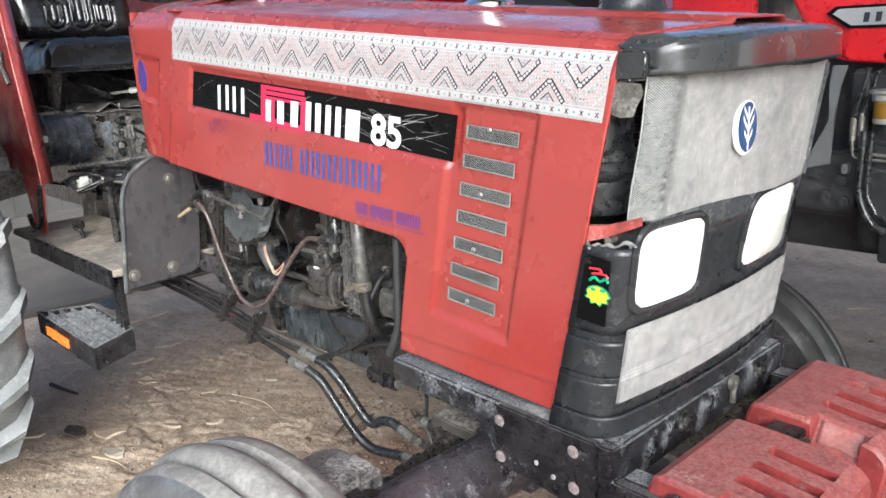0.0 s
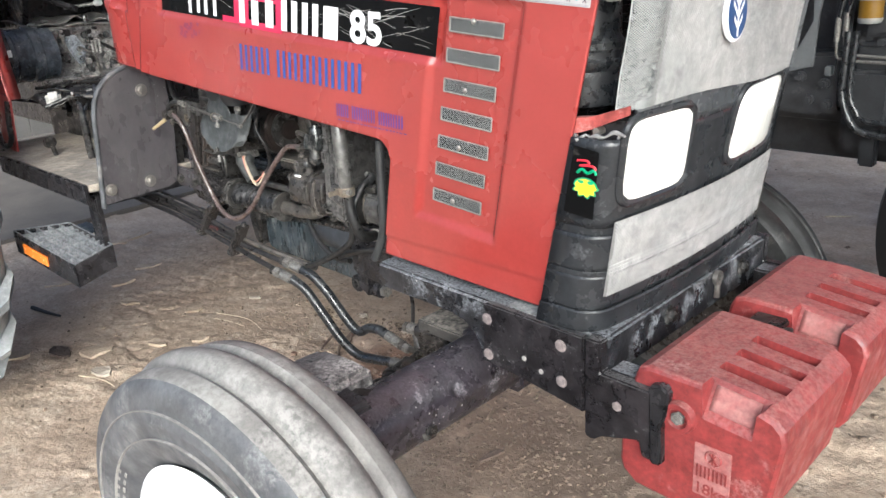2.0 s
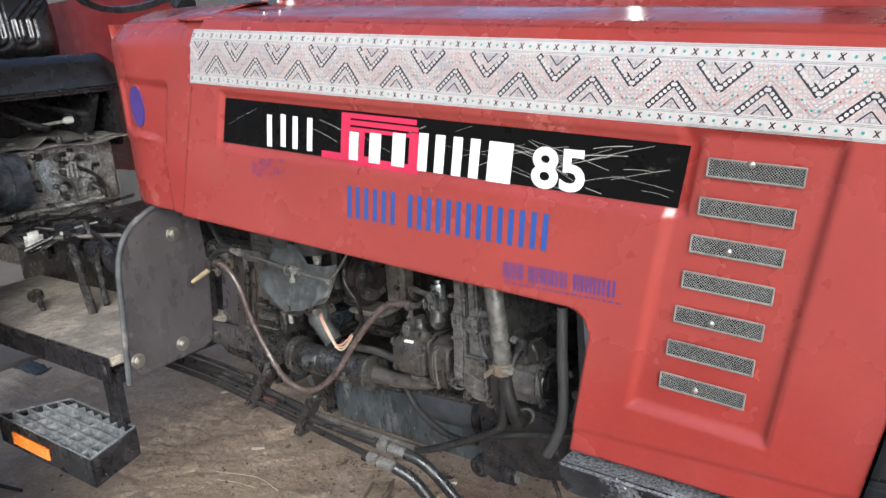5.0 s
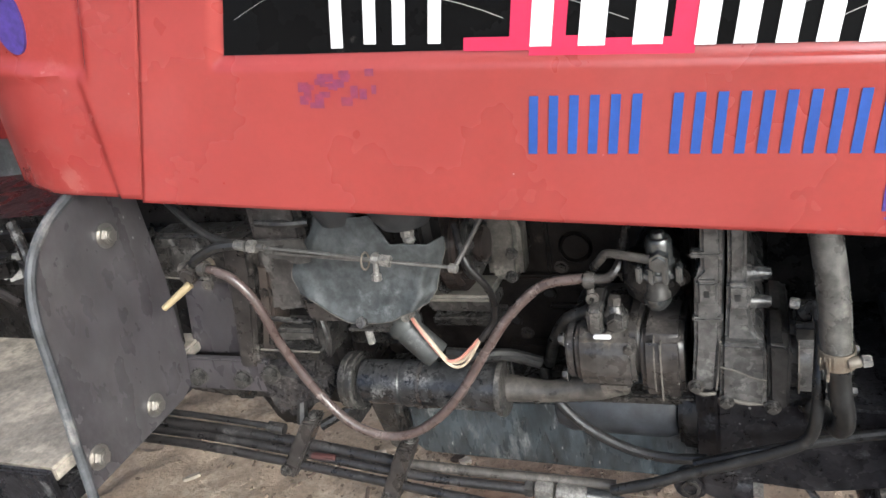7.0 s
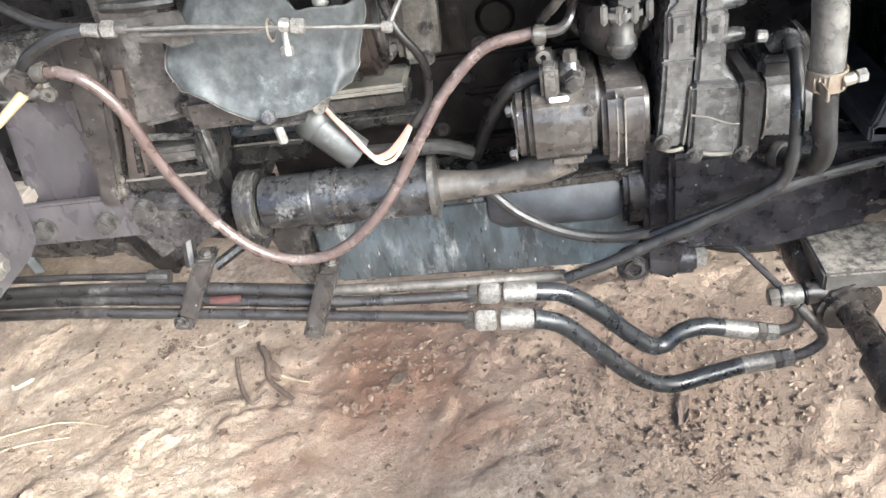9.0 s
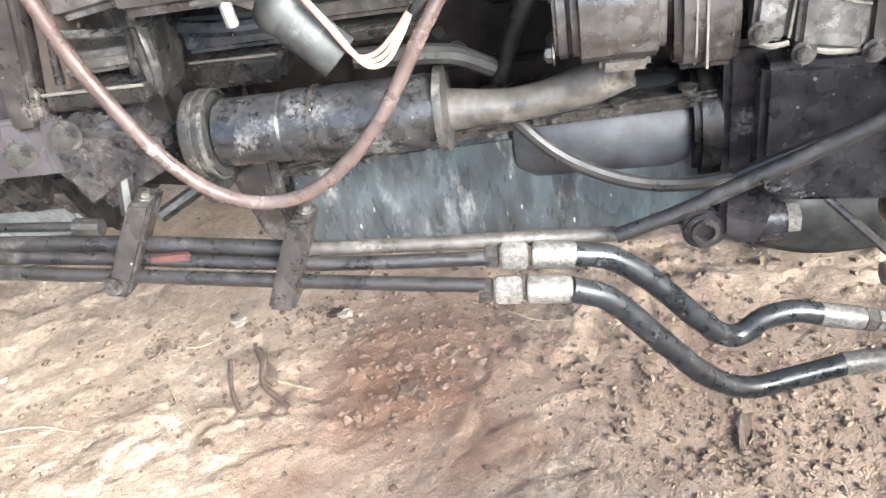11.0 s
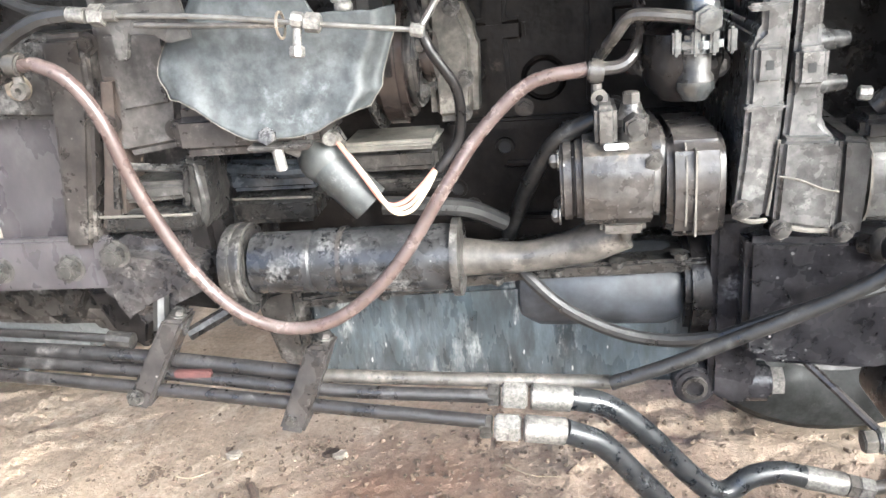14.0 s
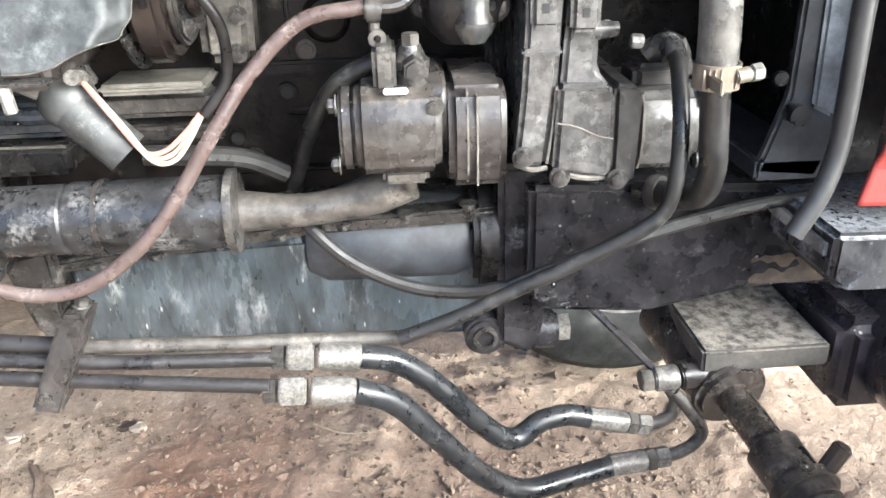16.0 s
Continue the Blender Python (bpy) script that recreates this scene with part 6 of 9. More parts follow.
# ---- the tractor: engine bay ----
def build_engine():
    def one(name, material, parent, make, label="", angle=35):
        bm = B()
        make(bm)
        return part(name, bm, material, parent, label, angle=angle)

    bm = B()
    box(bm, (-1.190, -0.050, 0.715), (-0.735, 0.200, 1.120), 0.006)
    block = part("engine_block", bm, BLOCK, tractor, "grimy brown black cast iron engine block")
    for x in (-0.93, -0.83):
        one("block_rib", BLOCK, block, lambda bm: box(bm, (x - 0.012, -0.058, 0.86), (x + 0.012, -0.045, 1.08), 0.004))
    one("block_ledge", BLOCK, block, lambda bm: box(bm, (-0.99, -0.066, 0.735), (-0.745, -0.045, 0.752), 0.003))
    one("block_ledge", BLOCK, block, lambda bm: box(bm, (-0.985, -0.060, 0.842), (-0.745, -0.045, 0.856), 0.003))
    one("dusty_ledge", GRIME, block, lambda bm: box(bm, (-1.085, -0.112, 0.842), (-0.990, -0.045, 0.852), 0.004, 3), "pale dusty casting ledge")
    one("lower_ledge", ALU, block, lambda bm: box(bm, (-1.090, -0.094, 0.816), (-0.992, -0.045, 0.840), 0.006, 3))
    one("oily_ledge", IRON, block, lambda bm: box(bm, (-1.090, -0.088, 0.790), (-0.985, -0.045, 0.806), 0.004, 3))
    for x, z, r in ((-0.927, 0.825, 0.0065), (-0.980, 0.782, 0.0065), (-0.954, 0.903, 0.008), (-0.905, 0.790, 0.005), (-0.86, 0.792, 0.006), (-0.86, 0.835, 0.007), (-0.845, 0.79, 0.005)):
        hole = one("hole_rim", BLOCK, block, lambda bm: lathe(bm, [(r, 0.001), (r, 0.004), (r * 1.5, 0.004), (r * 1.6, 0.0)], T((x, -0.050, z)) @ FACE_R, 18))
        one("hole", HOLE, hole, lambda bm: cyl(bm, (x, -0.046, z), (x, -0.0515, z), r, n=16))
    one("core_plug", BLOCK, block, lambda bm: lathe(bm, [(0, 0.001), (0.017, 0.001), (0.020, 0.005), (0.023, 0.0)], T((-0.884, -0.050, 0.893)) @ FACE_R, 28))
    for x, z in ((-0.985, 0.872), (-0.905, 0.865), (-0.815, 0.862), (-0.965, 0.762), (-0.87, 0.760), (-0.795, 0.900), (-0.835, 0.745), (-1.05, 0.835)):
        piece("bolt", BOLT_S2, block, T((x, -0.052, z)) @ FACE_R)
    for x0, z0, x1, z1 in ((-0.985, 0.930, -0.90, 0.955), (-0.99, 0.985, -0.84, 1.000), (-0.93, 0.80, -0.86, 0.81), (-0.82, 0.92, -0.79, 0.96)):
        one("casting_pad", BLOCK, block, lambda bm: box(bm, (x0, -0.059, z0), (x1, -0.045, z1), 0.006, 3))
    cover = one("side_cover", COVER, block, lambda bm: prism(bm, [(-1.250, 0.842), (-1.112, 0.836), (-1.114, 0.806), (-1.254, 0.806)], -0.108, -0.050, "y", 0.006, 3), "oily blue grey side cover")
    one("cover_bead", COVER, cover, lambda bm: tube(bm, [(-1.215, -0.108, 0.833), (-1.165, -0.112, 0.828), (-1.118, -0.108, 0.826)], 0.0075, 10, 4))
    ring = one("cover_hole_rim", ALU, cover, lambda bm: lathe(bm, [(0.006, 0.003), (0.009, 0.003), (0.011, 0.0)], T((-1.222, -0.108, 0.815)) @ FACE_R, 20))
    one("hole", HOLE, ring, lambda bm: cyl(bm, (-1.222, -0.10, 0.815), (-1.222, -0.1095, 0.815), 0.0062, n=16))
    one("cover_ledge", IRON, cover, lambda bm: box(bm, (-1.250, -0.114, 0.772), (-1.120, -0.05, 0.800), 0.006, 3))
    one("ledge_seam", GRIME2, cover, lambda bm: tube(bm, [(-1.249, -0.113, 0.8015), (-1.121, -0.113, 0.7995)], 0.0014, 6, 3))
    # sump with its flange
    bm = B()
    prism(bm, [(-1.142, 0.700), (-1.142, 0.610), (-1.126, 0.594), (-0.740, 0.586), (-0.730, 0.600), (-0.730, 0.712)], -0.130, 0.15, "y", 0.012, 3)
    sump = part("oil_sump", bm, SUMP, tractor, "dusty grey green oil sump")
    bm = B()
    prism(bm, [(-1.150, 0.686), (-1.150, 0.698), (-0.915, 0.726), (-0.735, 0.730), (-0.735, 0.716), (-0.912, 0.712)], -0.142, 0.15, "y", 0.003)
    part("sump_flange", bm, IRON, sump)
    one("sump_bulge", SHROUD, sump, lambda bm: lathe(bm, [(0, 0), (0.020, 0.001), (0.036, 0.010), (0.043, 0.028), (0.044, 0.15), (0.040, 0.165), (0, 0.166)], T((-0.925, -0.099, 0.688)) @ FACE_F, 32))
    one("sump_corner", IRON, sump, lambda bm: prism(bm, [(-1.192, 0.708), (-1.140, 0.722), (-1.138, 0.612), (-1.152, 0.604), (-1.172, 0.622)], -0.150, 0.10, "y", 0.010, 3))
    one("black_boot", IRON_BLACK, sump, lambda bm: cyl(bm, (-0.757, -0.10, 0.690), (-0.728, -0.10, 0.690), 0.055, n=24, w=0.006))
    for k in range(7):
        piece("bolt", BOLT_T, sump, T((-1.11 + k * 0.058, -0.142, 0.697 + k * 0.0067)) @ rot("X", 180))
    # starter
    ax = (-0.174, 0.7535)
    bm = B()
    cyl(bm, (-1.192, ax[0], ax[1]), (-1.168, ax[0], ax[1]), 0.0395, n=36, w=0.003)
    box(bm, (-1.188, ax[0] - 0.036, ax[1] - 0.052), (-1.171, ax[0] + 0.03, ax[1] - 0.03), 0.004)
    flange = part("starter_flange", bm, ALUDARK, tractor, "starter motor flange with worn edge")
    for xx, rr in ((-1.181, 0.0408), (-1.171, 0.0402)):
        one("flange_edge", ALU, flange, lambda bm: lathe(bm, [(rr - 0.002, -0.0022), (rr, -0.0015), (rr, 0.0015), (rr - 0.002, 0.0022)], T((xx, ax[0], ax[1])) @ FACE_F, 40))
    bm = B()
    lathe(bm, [(0.0, 0), (0.0300, 0), (0.0305, 0.058), (0.0290, 0.060), (0.0290, 0.063), (0.0318, 0.064), (0.0318, 0.186), (0.030, 0.195), (0, 0.195)], T((-1.165, ax[0], ax[1])) @ FACE_F, 40)
    starter = part("starter_motor", bm, STARTER, tractor, "worn black cylindrical starter motor")
    bm = B()
    for x in (-1.076,):
        lathe(bm, [(0.0315, -0.0022), (0.0332, -0.0022), (0.0332, 0.0022), (0.0315, 0.0022)], T((x, ax[0], ax[1])) @ FACE_F, 40, True)
    part("starter_band", bm, IRON_BROWN, starter)
    bm = B()
    lathe(bm, [(0.026, 0), (0.037, 0), (0.037, 0.007), (0.018, 0.010)], T((-0.971, ax[0], ax[1])) @ FACE_F, 32)
    part("starter_end_flange", bm, ALU, starter)
    bm = B()
    tube(bm, [(-0.966, -0.172, 0.752), (-0.91, -0.172, 0.750), (-0.86, -0.170, 0.757), (-0.815, -0.175, 0.775)], lambda t: 0.0185 - 0.004 * math.sin(math.pi * min(1, t * 1.3)), 16, 6)
    part("oil_pipe", bm, OLDTUBE, tractor, "dusty brown return pipe")
    # clutch housing and ribs
    bm = B()
    prism(bm, [(-1.335, 0.740), (-1.285, 0.700), (-1.220, 0.690), (-1.207, 0.72), (-1.207, 0.80), (-1.197, 1.08), (-1.300, 1.08), (-1.325, 0.90)], -0.158, 0.175, "y", 0.012)
    bell = part("clutch_housing", bm, IRON_BLACK, tractor, "grimy ribbed clutch housing")
    one("housing_underside", CASTDUST, bell, lambda bm: prism(bm, [(-1.60, 0.78), (-1.585, 0.69), (-1.545, 0.656), (-1.47, 0.652), (-1.407, 0.652), (-1.399, 0.637), (-1.384, 0.627), (-1.365, 0.632), (-1.345, 0.648), (-1.32, 0.655), (-1.30, 0.70), (-1.30, 0.78)], -0.100, 0.18, "y", 0.010, 3))
    one("flywheel_cover", CASTDUST, bell, lambda bm: prism(bm, [(-1.268, 1.060), (-1.190, 1.060), (-1.192, 0.950), (-1.205, 0.878), (-1.268, 0.870), (-1.276, 0.885)], -0.196, -0.13, "y", 0.010, 3), "dusty brown grey cast flywheel cover")
    one("cover_face", CASTDUST, bell, lambda bm: prism(bm, [(-1.262, 0.985), (-1.196, 0.985), (-1.204, 0.915), (-1.258, 0.910)], -0.201, -0.15, "y", 0.006, 3))
    for x, z in ((-1.268, 0.905), (-1.208, 0.895), (-1.272, 0.975)):
        piece("bolt", BOLT_S2, bell, T((x, -0.198, z)) @ FACE_R)
    one("cover_strap", ALUDARK, bell, lambda bm: tube(bm, [(-1.256, -0.193, 1.002), (-1.22, -0.197, 1.000), (-1.186, -0.185, 0.997)], 0.006, 8, 4))
    one("housing_rib", IRON_BROWN, bell, lambda bm: prism(bm, [(-1.312, 0.985), (-1.270, 0.985), (-1.274, 0.94), (-1.312, 0.786), (-1.342, 0.786), (-1.322, 0.90)], -0.208, -0.15, "y", 0.006, 3))
    one("chipped_flange", CHIPPED, bell, lambda bm: prism(bm, [(-1.270, 0.945), (-1.252, 0.945), (-1.268, 0.86), (-1.280, 0.800), (-1.305, 0.800), (-1.288, 0.86)], -0.200, -0.15, "y", 0.004), "chipped brown flange")
    one("housing_shelf", IRON, bell, lambda bm: box(bm, (-1.300, -0.203, 0.800), (-1.206, -0.15, 0.818), 0.004, 3))
    one("shelf_seam", GRIME2, bell, lambda bm: tube(bm, [(-1.300, -0.203, 0.817), (-1.208, -0.203, 0.816)], 0.0016, 6, 3))
    one("shelf_pocket", ALU, bell, lambda bm: prism(bm, [(-1.280, 0.826), (-1.212, 0.829), (-1.205, 0.846), (-1.274, 0.846)], -0.197, -0.15, "y", 0.005, 3), "pale worn casting pocket")
    one("pocket_frame", IRON, bell, lambda bm: tube(bm, [(-1.282, -0.198, 0.824), (-1.274, -0.198, 0.864), (-1.208, -0.196, 0.858), (-1.214, -0.196, 0.824)], 0.0045, 8, 2, False))
    one("housing_corner", ALUDARK, bell, lambda bm: prism(bm, [(-1.218, 0.870), (-1.197, 0.864), (-1.196, 0.815), (-1.208, 0.790), (-1.216, 0.815)], -0.192, -0.13, "y", 0.007, 3))
    def lump(bm):
        prism(bm, [(-1.325, 0.785), (-1.295, 0.797), (-1.262, 0.790), (-1.222, 0.778), (-1.210, 0.738), (-1.262, 0.715), (-1.298, 0.694), (-1.318, 0.722)], -0.206, -0.14, "y", 0.014, 4)
        for v in bm.verts:
            v.co += 0.006 * noise.noise_vector(v.co * 38)
    one("housing_lug", LUG, bell, lump, "lumpy grimy casting lug", 60)
    piece("bolt", BOLT_ARM, bell, T((-1.290, -0.207, 0.782)) @ FACE_R)
    one("lower_casting", IRON_BLACK, bell, lambda bm: prism(bm, [(-1.372, 0.730), (-1.345, 0.668), (-1.330, 0.654), (-1.304, 0.654), (-1.292, 0.70), (-1.30, 0.735)], -0.165, -0.05, "y", 0.010, 3))
    one("belly_casting", IRON, bell, lambda bm: prism(bm, [(-1.52, 0.76), (-1.505, 0.690), (-1.462, 0.660), (-1.400, 0.662), (-1.375, 0.70), (-1.365, 0.76)], -0.13, 0.10, "y", 0.02, 4))
    for k in range(5):
        one("ring_gear_tooth", IRON_BLACK, bell, lambda bm: box(bm, (-1.255 + k * 0.0125, -0.05, 0.686), (-1.249 + k * 0.0125, 0.0, 0.700), 0.001))
    bm = B()
    box(bm, (-1.452, -0.200, 0.742), (-1.300, -0.188, 0.796), 0.003)
    arm = part("step_support_arm", bm, SHIELD, tractor, "black flat steel arm bolted to the clutch housing")
    for x in (-1.422, -1.345):
        piece("bolt", BOLT_ARM, arm, T((x, -0.200, 0.766)) @ FACE_R)
    panel = one("housing_panel", SHIELD, tractor, lambda bm: prism(bm, [(-1.462, 0.775), (-1.362, 0.775), (-1.334, 0.885), (-1.340, 0.905), (-1.350, 0.912), (-1.425, 0.916), (-1.440, 0.900)], -0.156, -0.146, "y", 0.003), "recessed dark housing panel")
    one("panel_frame", IRON, panel, lambda bm: prism(bm, [(-1.452, 0.916), (-1.318, 0.906), (-1.300, 0.985), (-1.440, 0.985)], -0.186, -0.14, "y", 0.006, 3))
    one("frame_seam", GRIME2, panel, lambda bm: tube(bm, [(-1.450, -0.186, 0.921), (-1.395, -0.187, 0.917)], 0.0015, 6, 3))
    one("frame_strip", ALUDARK, panel, lambda bm: prism(bm, [(-1.474, 0.775), (-1.463, 0.775), (-1.452, 0.87), (-1.446, 0.99), (-1.456, 0.99), (-1.463, 0.87)], -0.190, -0.165, "y", 0.003))
    eye = one("frame_eye", CLAMP, panel, lambda bm: lathe(bm, [(0.006, 0.0), (0.006, 0.006), (0.011, 0.006), (0.012, 0.0)], T((-1.357, -0.186, 0.940)) @ FACE_R, 20), "pale worn eye")
    one("hole", HOLE, eye, lambda bm: cyl(bm, (-1.357, -0.180, 0.940), (-1.357, -0.1875, 0.940), 0.0062, n=16))
    piece("bolt", BOLT_T, panel, T((-1.478, -0.16, 0.905)) @ FACE_R)
    # transmission behind, dark
    bm = B()
    prism(bm, [(-1.33, 0.715), (-1.33, 0.98), (-1.60, 1.0), (-2.15, 0.98), (-2.15, 0.66), (-1.75, 0.70)], -0.14, 0.16, "y", 0.02)
    cyl(bm, (-1.335, -0.02, 0.80), (-1.335, -0.155, 0.80), 0.085, n=32, w=0.006)
    part("transmission", bm, IRON_BLACK, tractor, "dark oily transmission case")
    # added black plate that stands in for the dark behind the clutch housing
    part("bulkhead", slab((-1.60, -0.125, 0.97), (-1.19, -0.115, 1.34)), IRON_BLACK, tractor, "added black plate for the dark behind the clutch housing")
    one("cast_shoulder", GRIMECAST, block, lambda bm: prism(bm, [(-0.995, 0.862), (-0.948, 0.862), (-0.944, 0.945), (-0.960, 0.985), (-0.995, 0.990)], -0.092, -0.045, "y", 0.010, 3), "pale dusty casting shoulder")
    for x, z in ((-0.966, 0.972), (-0.958, 0.905), (-0.962, 0.872)):
        piece("bolt", BOLT_T, block, T((x, -0.093, z)) @ FACE_R)
    # injection-pump heat shield
    def shield(u, v):
        xl = -1.150 - 0.040 * step01(0.0, 0.75, v) + 0.010 * step01(0.8, 1.0, v)
        xr = -0.994 - 0.014 * step01(0.1, 0.8, v) - 0.010 * step01(0.8, 1.0, v)
        low = 0.930 - 0.036 * step01(0.0, 0.42, u) + 0.018 * step01(0.62, 1.0, u)
        high = 1.022 - 0.036 * step01(0.50, 0.62, u)
        x, z = xl + (xr - xl) * u, high + (low - high) * v
        y = -0.236 - 0.020 * v * v + 0.020 * step01(0.90, 1.0, u) + 0.006 * step01(0.10, 0.0, u)
        y += 0.0022 * noise.noise(Vector((x * 17, z * 21, 1.0))) + 0.0016 * noise.noise(Vector((x * 70, z * 60, 4.0)))
        x += 0.001 * noise.noise(Vector((z * 60, u * 3, 2.0)))
        return (x, y, z + 0.002 * noise.noise(Vector((x * 60, v * 3, 6.0))))
    sh = one("heat_shield", HEATSHIELD, tractor, lambda bm: sheet(bm, shield, 44, 34), "dented grey sheet heat shield", 60)
    thick(sh, 0.0022)
    one("shield_edge", GRIME2, sh, lambda bm: tube(bm, [shield(0, 0.45 + 0.55 * k / 8) for k in range(9)] + [shield(k / 20, 1.0) for k in range(1, 21)] + [shield(1, 1 - 0.9 * k / 10) for k in range(1, 11)], 0.0004, 6, 2), "pale worn shield edge")
    one("shield_foot", ALUDARK, sh, lambda bm: box(bm, (-1.118, -0.262, 0.886), (-1.066, -0.245, 0.8895), 0.001))
    one("shield_stud", ZINC, sh, lambda bm: cyl(bm, (-1.094, -0.258, 0.886), (-1.092, -0.259, 0.868), 0.0048, n=10, w=0.001))
    one("shield_nut", ALU, sh, lambda bm: cyl(bm, (-1.100, -0.262, 0.898), (-1.100, -0.252, 0.894), 0.0075, n=6, w=0.001))
    pumpbody = one("injection_pump", IRON_BROWN, tractor, lambda bm: box(bm, (-1.200, -0.228, 0.874), (-1.070, -0.10, 0.915), 0.010, 3), "grimy injection pump body")
    one("pump_body", IRON_BLACK, pumpbody, lambda bm: box(bm, (-1.185, -0.205, 0.905), (-1.010, -0.10, 1.06), 0.02, 3))
    gear = one("pump_drive_flange", BRONZED, tractor, lambda bm: cyl(bm, (-1.030, -0.118, 0.932), (-1.002, -0.118, 0.932), 0.060, n=44, w=0.006), "round brown steel pump drive flange")
    one("flange_rim", ALUDARK, gear, lambda bm: cyl(bm, (-1.038, -0.118, 0.932), (-1.030, -0.118, 0.932), 0.064, n=44, w=0.003))
    one("flange_hub", ALUDARK, gear, lambda bm: cyl(bm, (-1.002, -0.118, 0.932), (-0.992, -0.118, 0.932), 0.046, n=36, w=0.003))
    one("hub_cap", BRONZED, gear, lambda bm: cyl(bm, (-0.992, -0.118, 0.932), (-0.980, -0.118, 0.932), 0.024, n=24, w=0.003))
    for k in range(5):
        a = k * 1.2566 + 0.4
        piece("bolt", BOLT_T, gear, T((-0.993, -0.118 - 0.036 * math.cos(a), 0.932 + 0.036 * math.sin(a))) @ FACE_F)
    for x, z, r in ((-1.120, 1.040, 0.029), (-1.035, 1.036, 0.040)):
        pump_caps = one("filter_bowl", GREYMF, tractor, lambda bm: lathe(bm, [(0, -0.03), (r * 0.7, -0.028), (r, -0.01), (r, 0.05), (0, 0.05)], T((x, -0.222, z)), 28), "grimy fuel filter bowl")
    bm = B()
    cyl(bm, (-1.034, -0.224, 1.008), (-1.034, -0.225, 0.992), 0.0085, n=8, w=0.001)
    ball(bm, (-1.032, -0.227, 0.989), 0.0065, (1.2, 1, 1))
    part("bowl_drain", bm, ZINC, pump_caps)
    bm = B()
    prism(bm, [(-1.222, 1.007), (-1.150, 1.008), (-1.146, 0.978), (-1.166, 0.975), (-1.176, 0.982), (-1.196, 0.984), (-1.201, 0.966), (-1.211, 0.964), (-1.212, 0.992)], -0.262, -0.258, "y", 0.001)
    part("link_plate", bm, ALU, tractor, "grey tin linkage plate")
    bm = B()
    tube(bm, [(-1.205, -0.264, 0.999), (-1.13, -0.268, 0.993), (-1.052, -0.268, 0.982), (-0.968, -0.262, 0.970)], 0.0021, 8, 4)
    rod = part("throttle_rod", bm, DULL, tractor, "thin dull steel throttle rod")
    one("rod_stay", OLDTUBE, rod, lambda bm: tube(bm, [(-1.19, -0.262, 0.991), (-1.13, -0.264, 0.986), (-1.068, -0.266, 0.982)], 0.0022, 8, 4))
    one("cable_end", ZINC, rod, lambda bm: cyl(bm, (-1.243, -0.262, 1.003), (-1.226, -0.264, 1.001), 0.0062, n=14, w=0.001))
    one("cable_nut", ZINC, rod, lambda bm: cyl(bm, (-1.224, -0.263, 1.001), (-1.212, -0.263, 1.000), 0.0085, n=6, w=0.001))
    one("cable_tip", DULL, rod, lambda bm: cyl(bm, (-1.212, -0.263, 1.000), (-1.202, -0.264, 0.999), 0.0045, n=10))
    one("clamp_nut", ZINC, rod, lambda bm: cyl(bm, (-1.052, -0.268, 0.983), (-1.040, -0.268, 0.981), 0.0075, n=6, w=0.001))
    one("clamp_nut", ZINC, rod, lambda bm: cyl(bm, (-1.062, -0.269, 0.986), (-1.053, -0.268, 0.984), 0.0060, n=8, w=0.001))
    one("clamp_screw", ZINC, rod, lambda bm: cyl(bm, (-1.058, -0.264, 0.990), (-1.060, -0.270, 0.966), 0.0034, n=10))
    one("clamp_screw_head", ZINC, rod, lambda bm: cyl(bm, (-1.061, -0.268, 0.966), (-1.061, -0.270, 0.958), 0.0062, n=8, w=0.001))
    one("clamp_loop", CLAMP, rod, lambda bm: lathe(bm, [(0.009, -0.0008), (0.0105, -0.0008), (0.0105, 0.0008), (0.009, 0.0008)], T((-1.071, -0.268, 0.982)) @ FACE_F, 16, True))
    one("rod_tip", ZINC, rod, lambda bm: cyl(bm, (-0.974, -0.264, 0.971), (-0.964, -0.264, 0.969), 0.0052, n=10, w=0.001))
    bm = B()
    tube(bm, [(-1.445, -0.17, 1.10), (-1.36, -0.22, 1.045), (-1.29, -0.25, 1.012), (-1.243, -0.262, 1.003)], 0.0052, 8, 8)
    tube(bm, [(-1.330, -0.25, 0.965), (-1.305, -0.262, 0.985), (-1.27, -0.264, 1.000), (-1.243, -0.262, 1.003)], 0.0065, 8, 8)
    part("control_cable", bm, OLDRUBBER, rod)
    bm = B()
    tube(bm, [(-0.968, -0.262, 0.970), (-0.955, -0.25, 0.990), (-0.930, -0.235, 1.03), (-0.91, -0.23, 1.06)], 0.0028, 8, 6)
    part("return_link", bm, OLDTUBE, rod)
    # brown fuel hose hanging in a loop
    bm = B()
    tube(bm, [(-1.300, -0.256, 0.967), (-1.280, -0.262, 0.966), (-1.258, -0.262, 0.953), (-1.241, -0.258, 0.920), (-1.229, -0.252, 0.863), (-1.213, -0.246, 0.812), (-1.193, -0.240, 0.766), (-1.161, -0.242, 0.733),
              (-1.124, -0.240, 0.716), (-1.082, -0.238, 0.719), (-1.041, -0.234, 0.743), (-1.005, -0.227, 0.780), (-0.966, -0.216, 0.836), (-0.934, -0.203, 0.878), (-0.892, -0.198, 0.914), (-0.845, -0.195, 0.922)], 0.0061, 14, 8)
    hose = part("fuel_hose", bm, BROWNHOSE, tractor, "brown rubber fuel hose hanging in a loop")
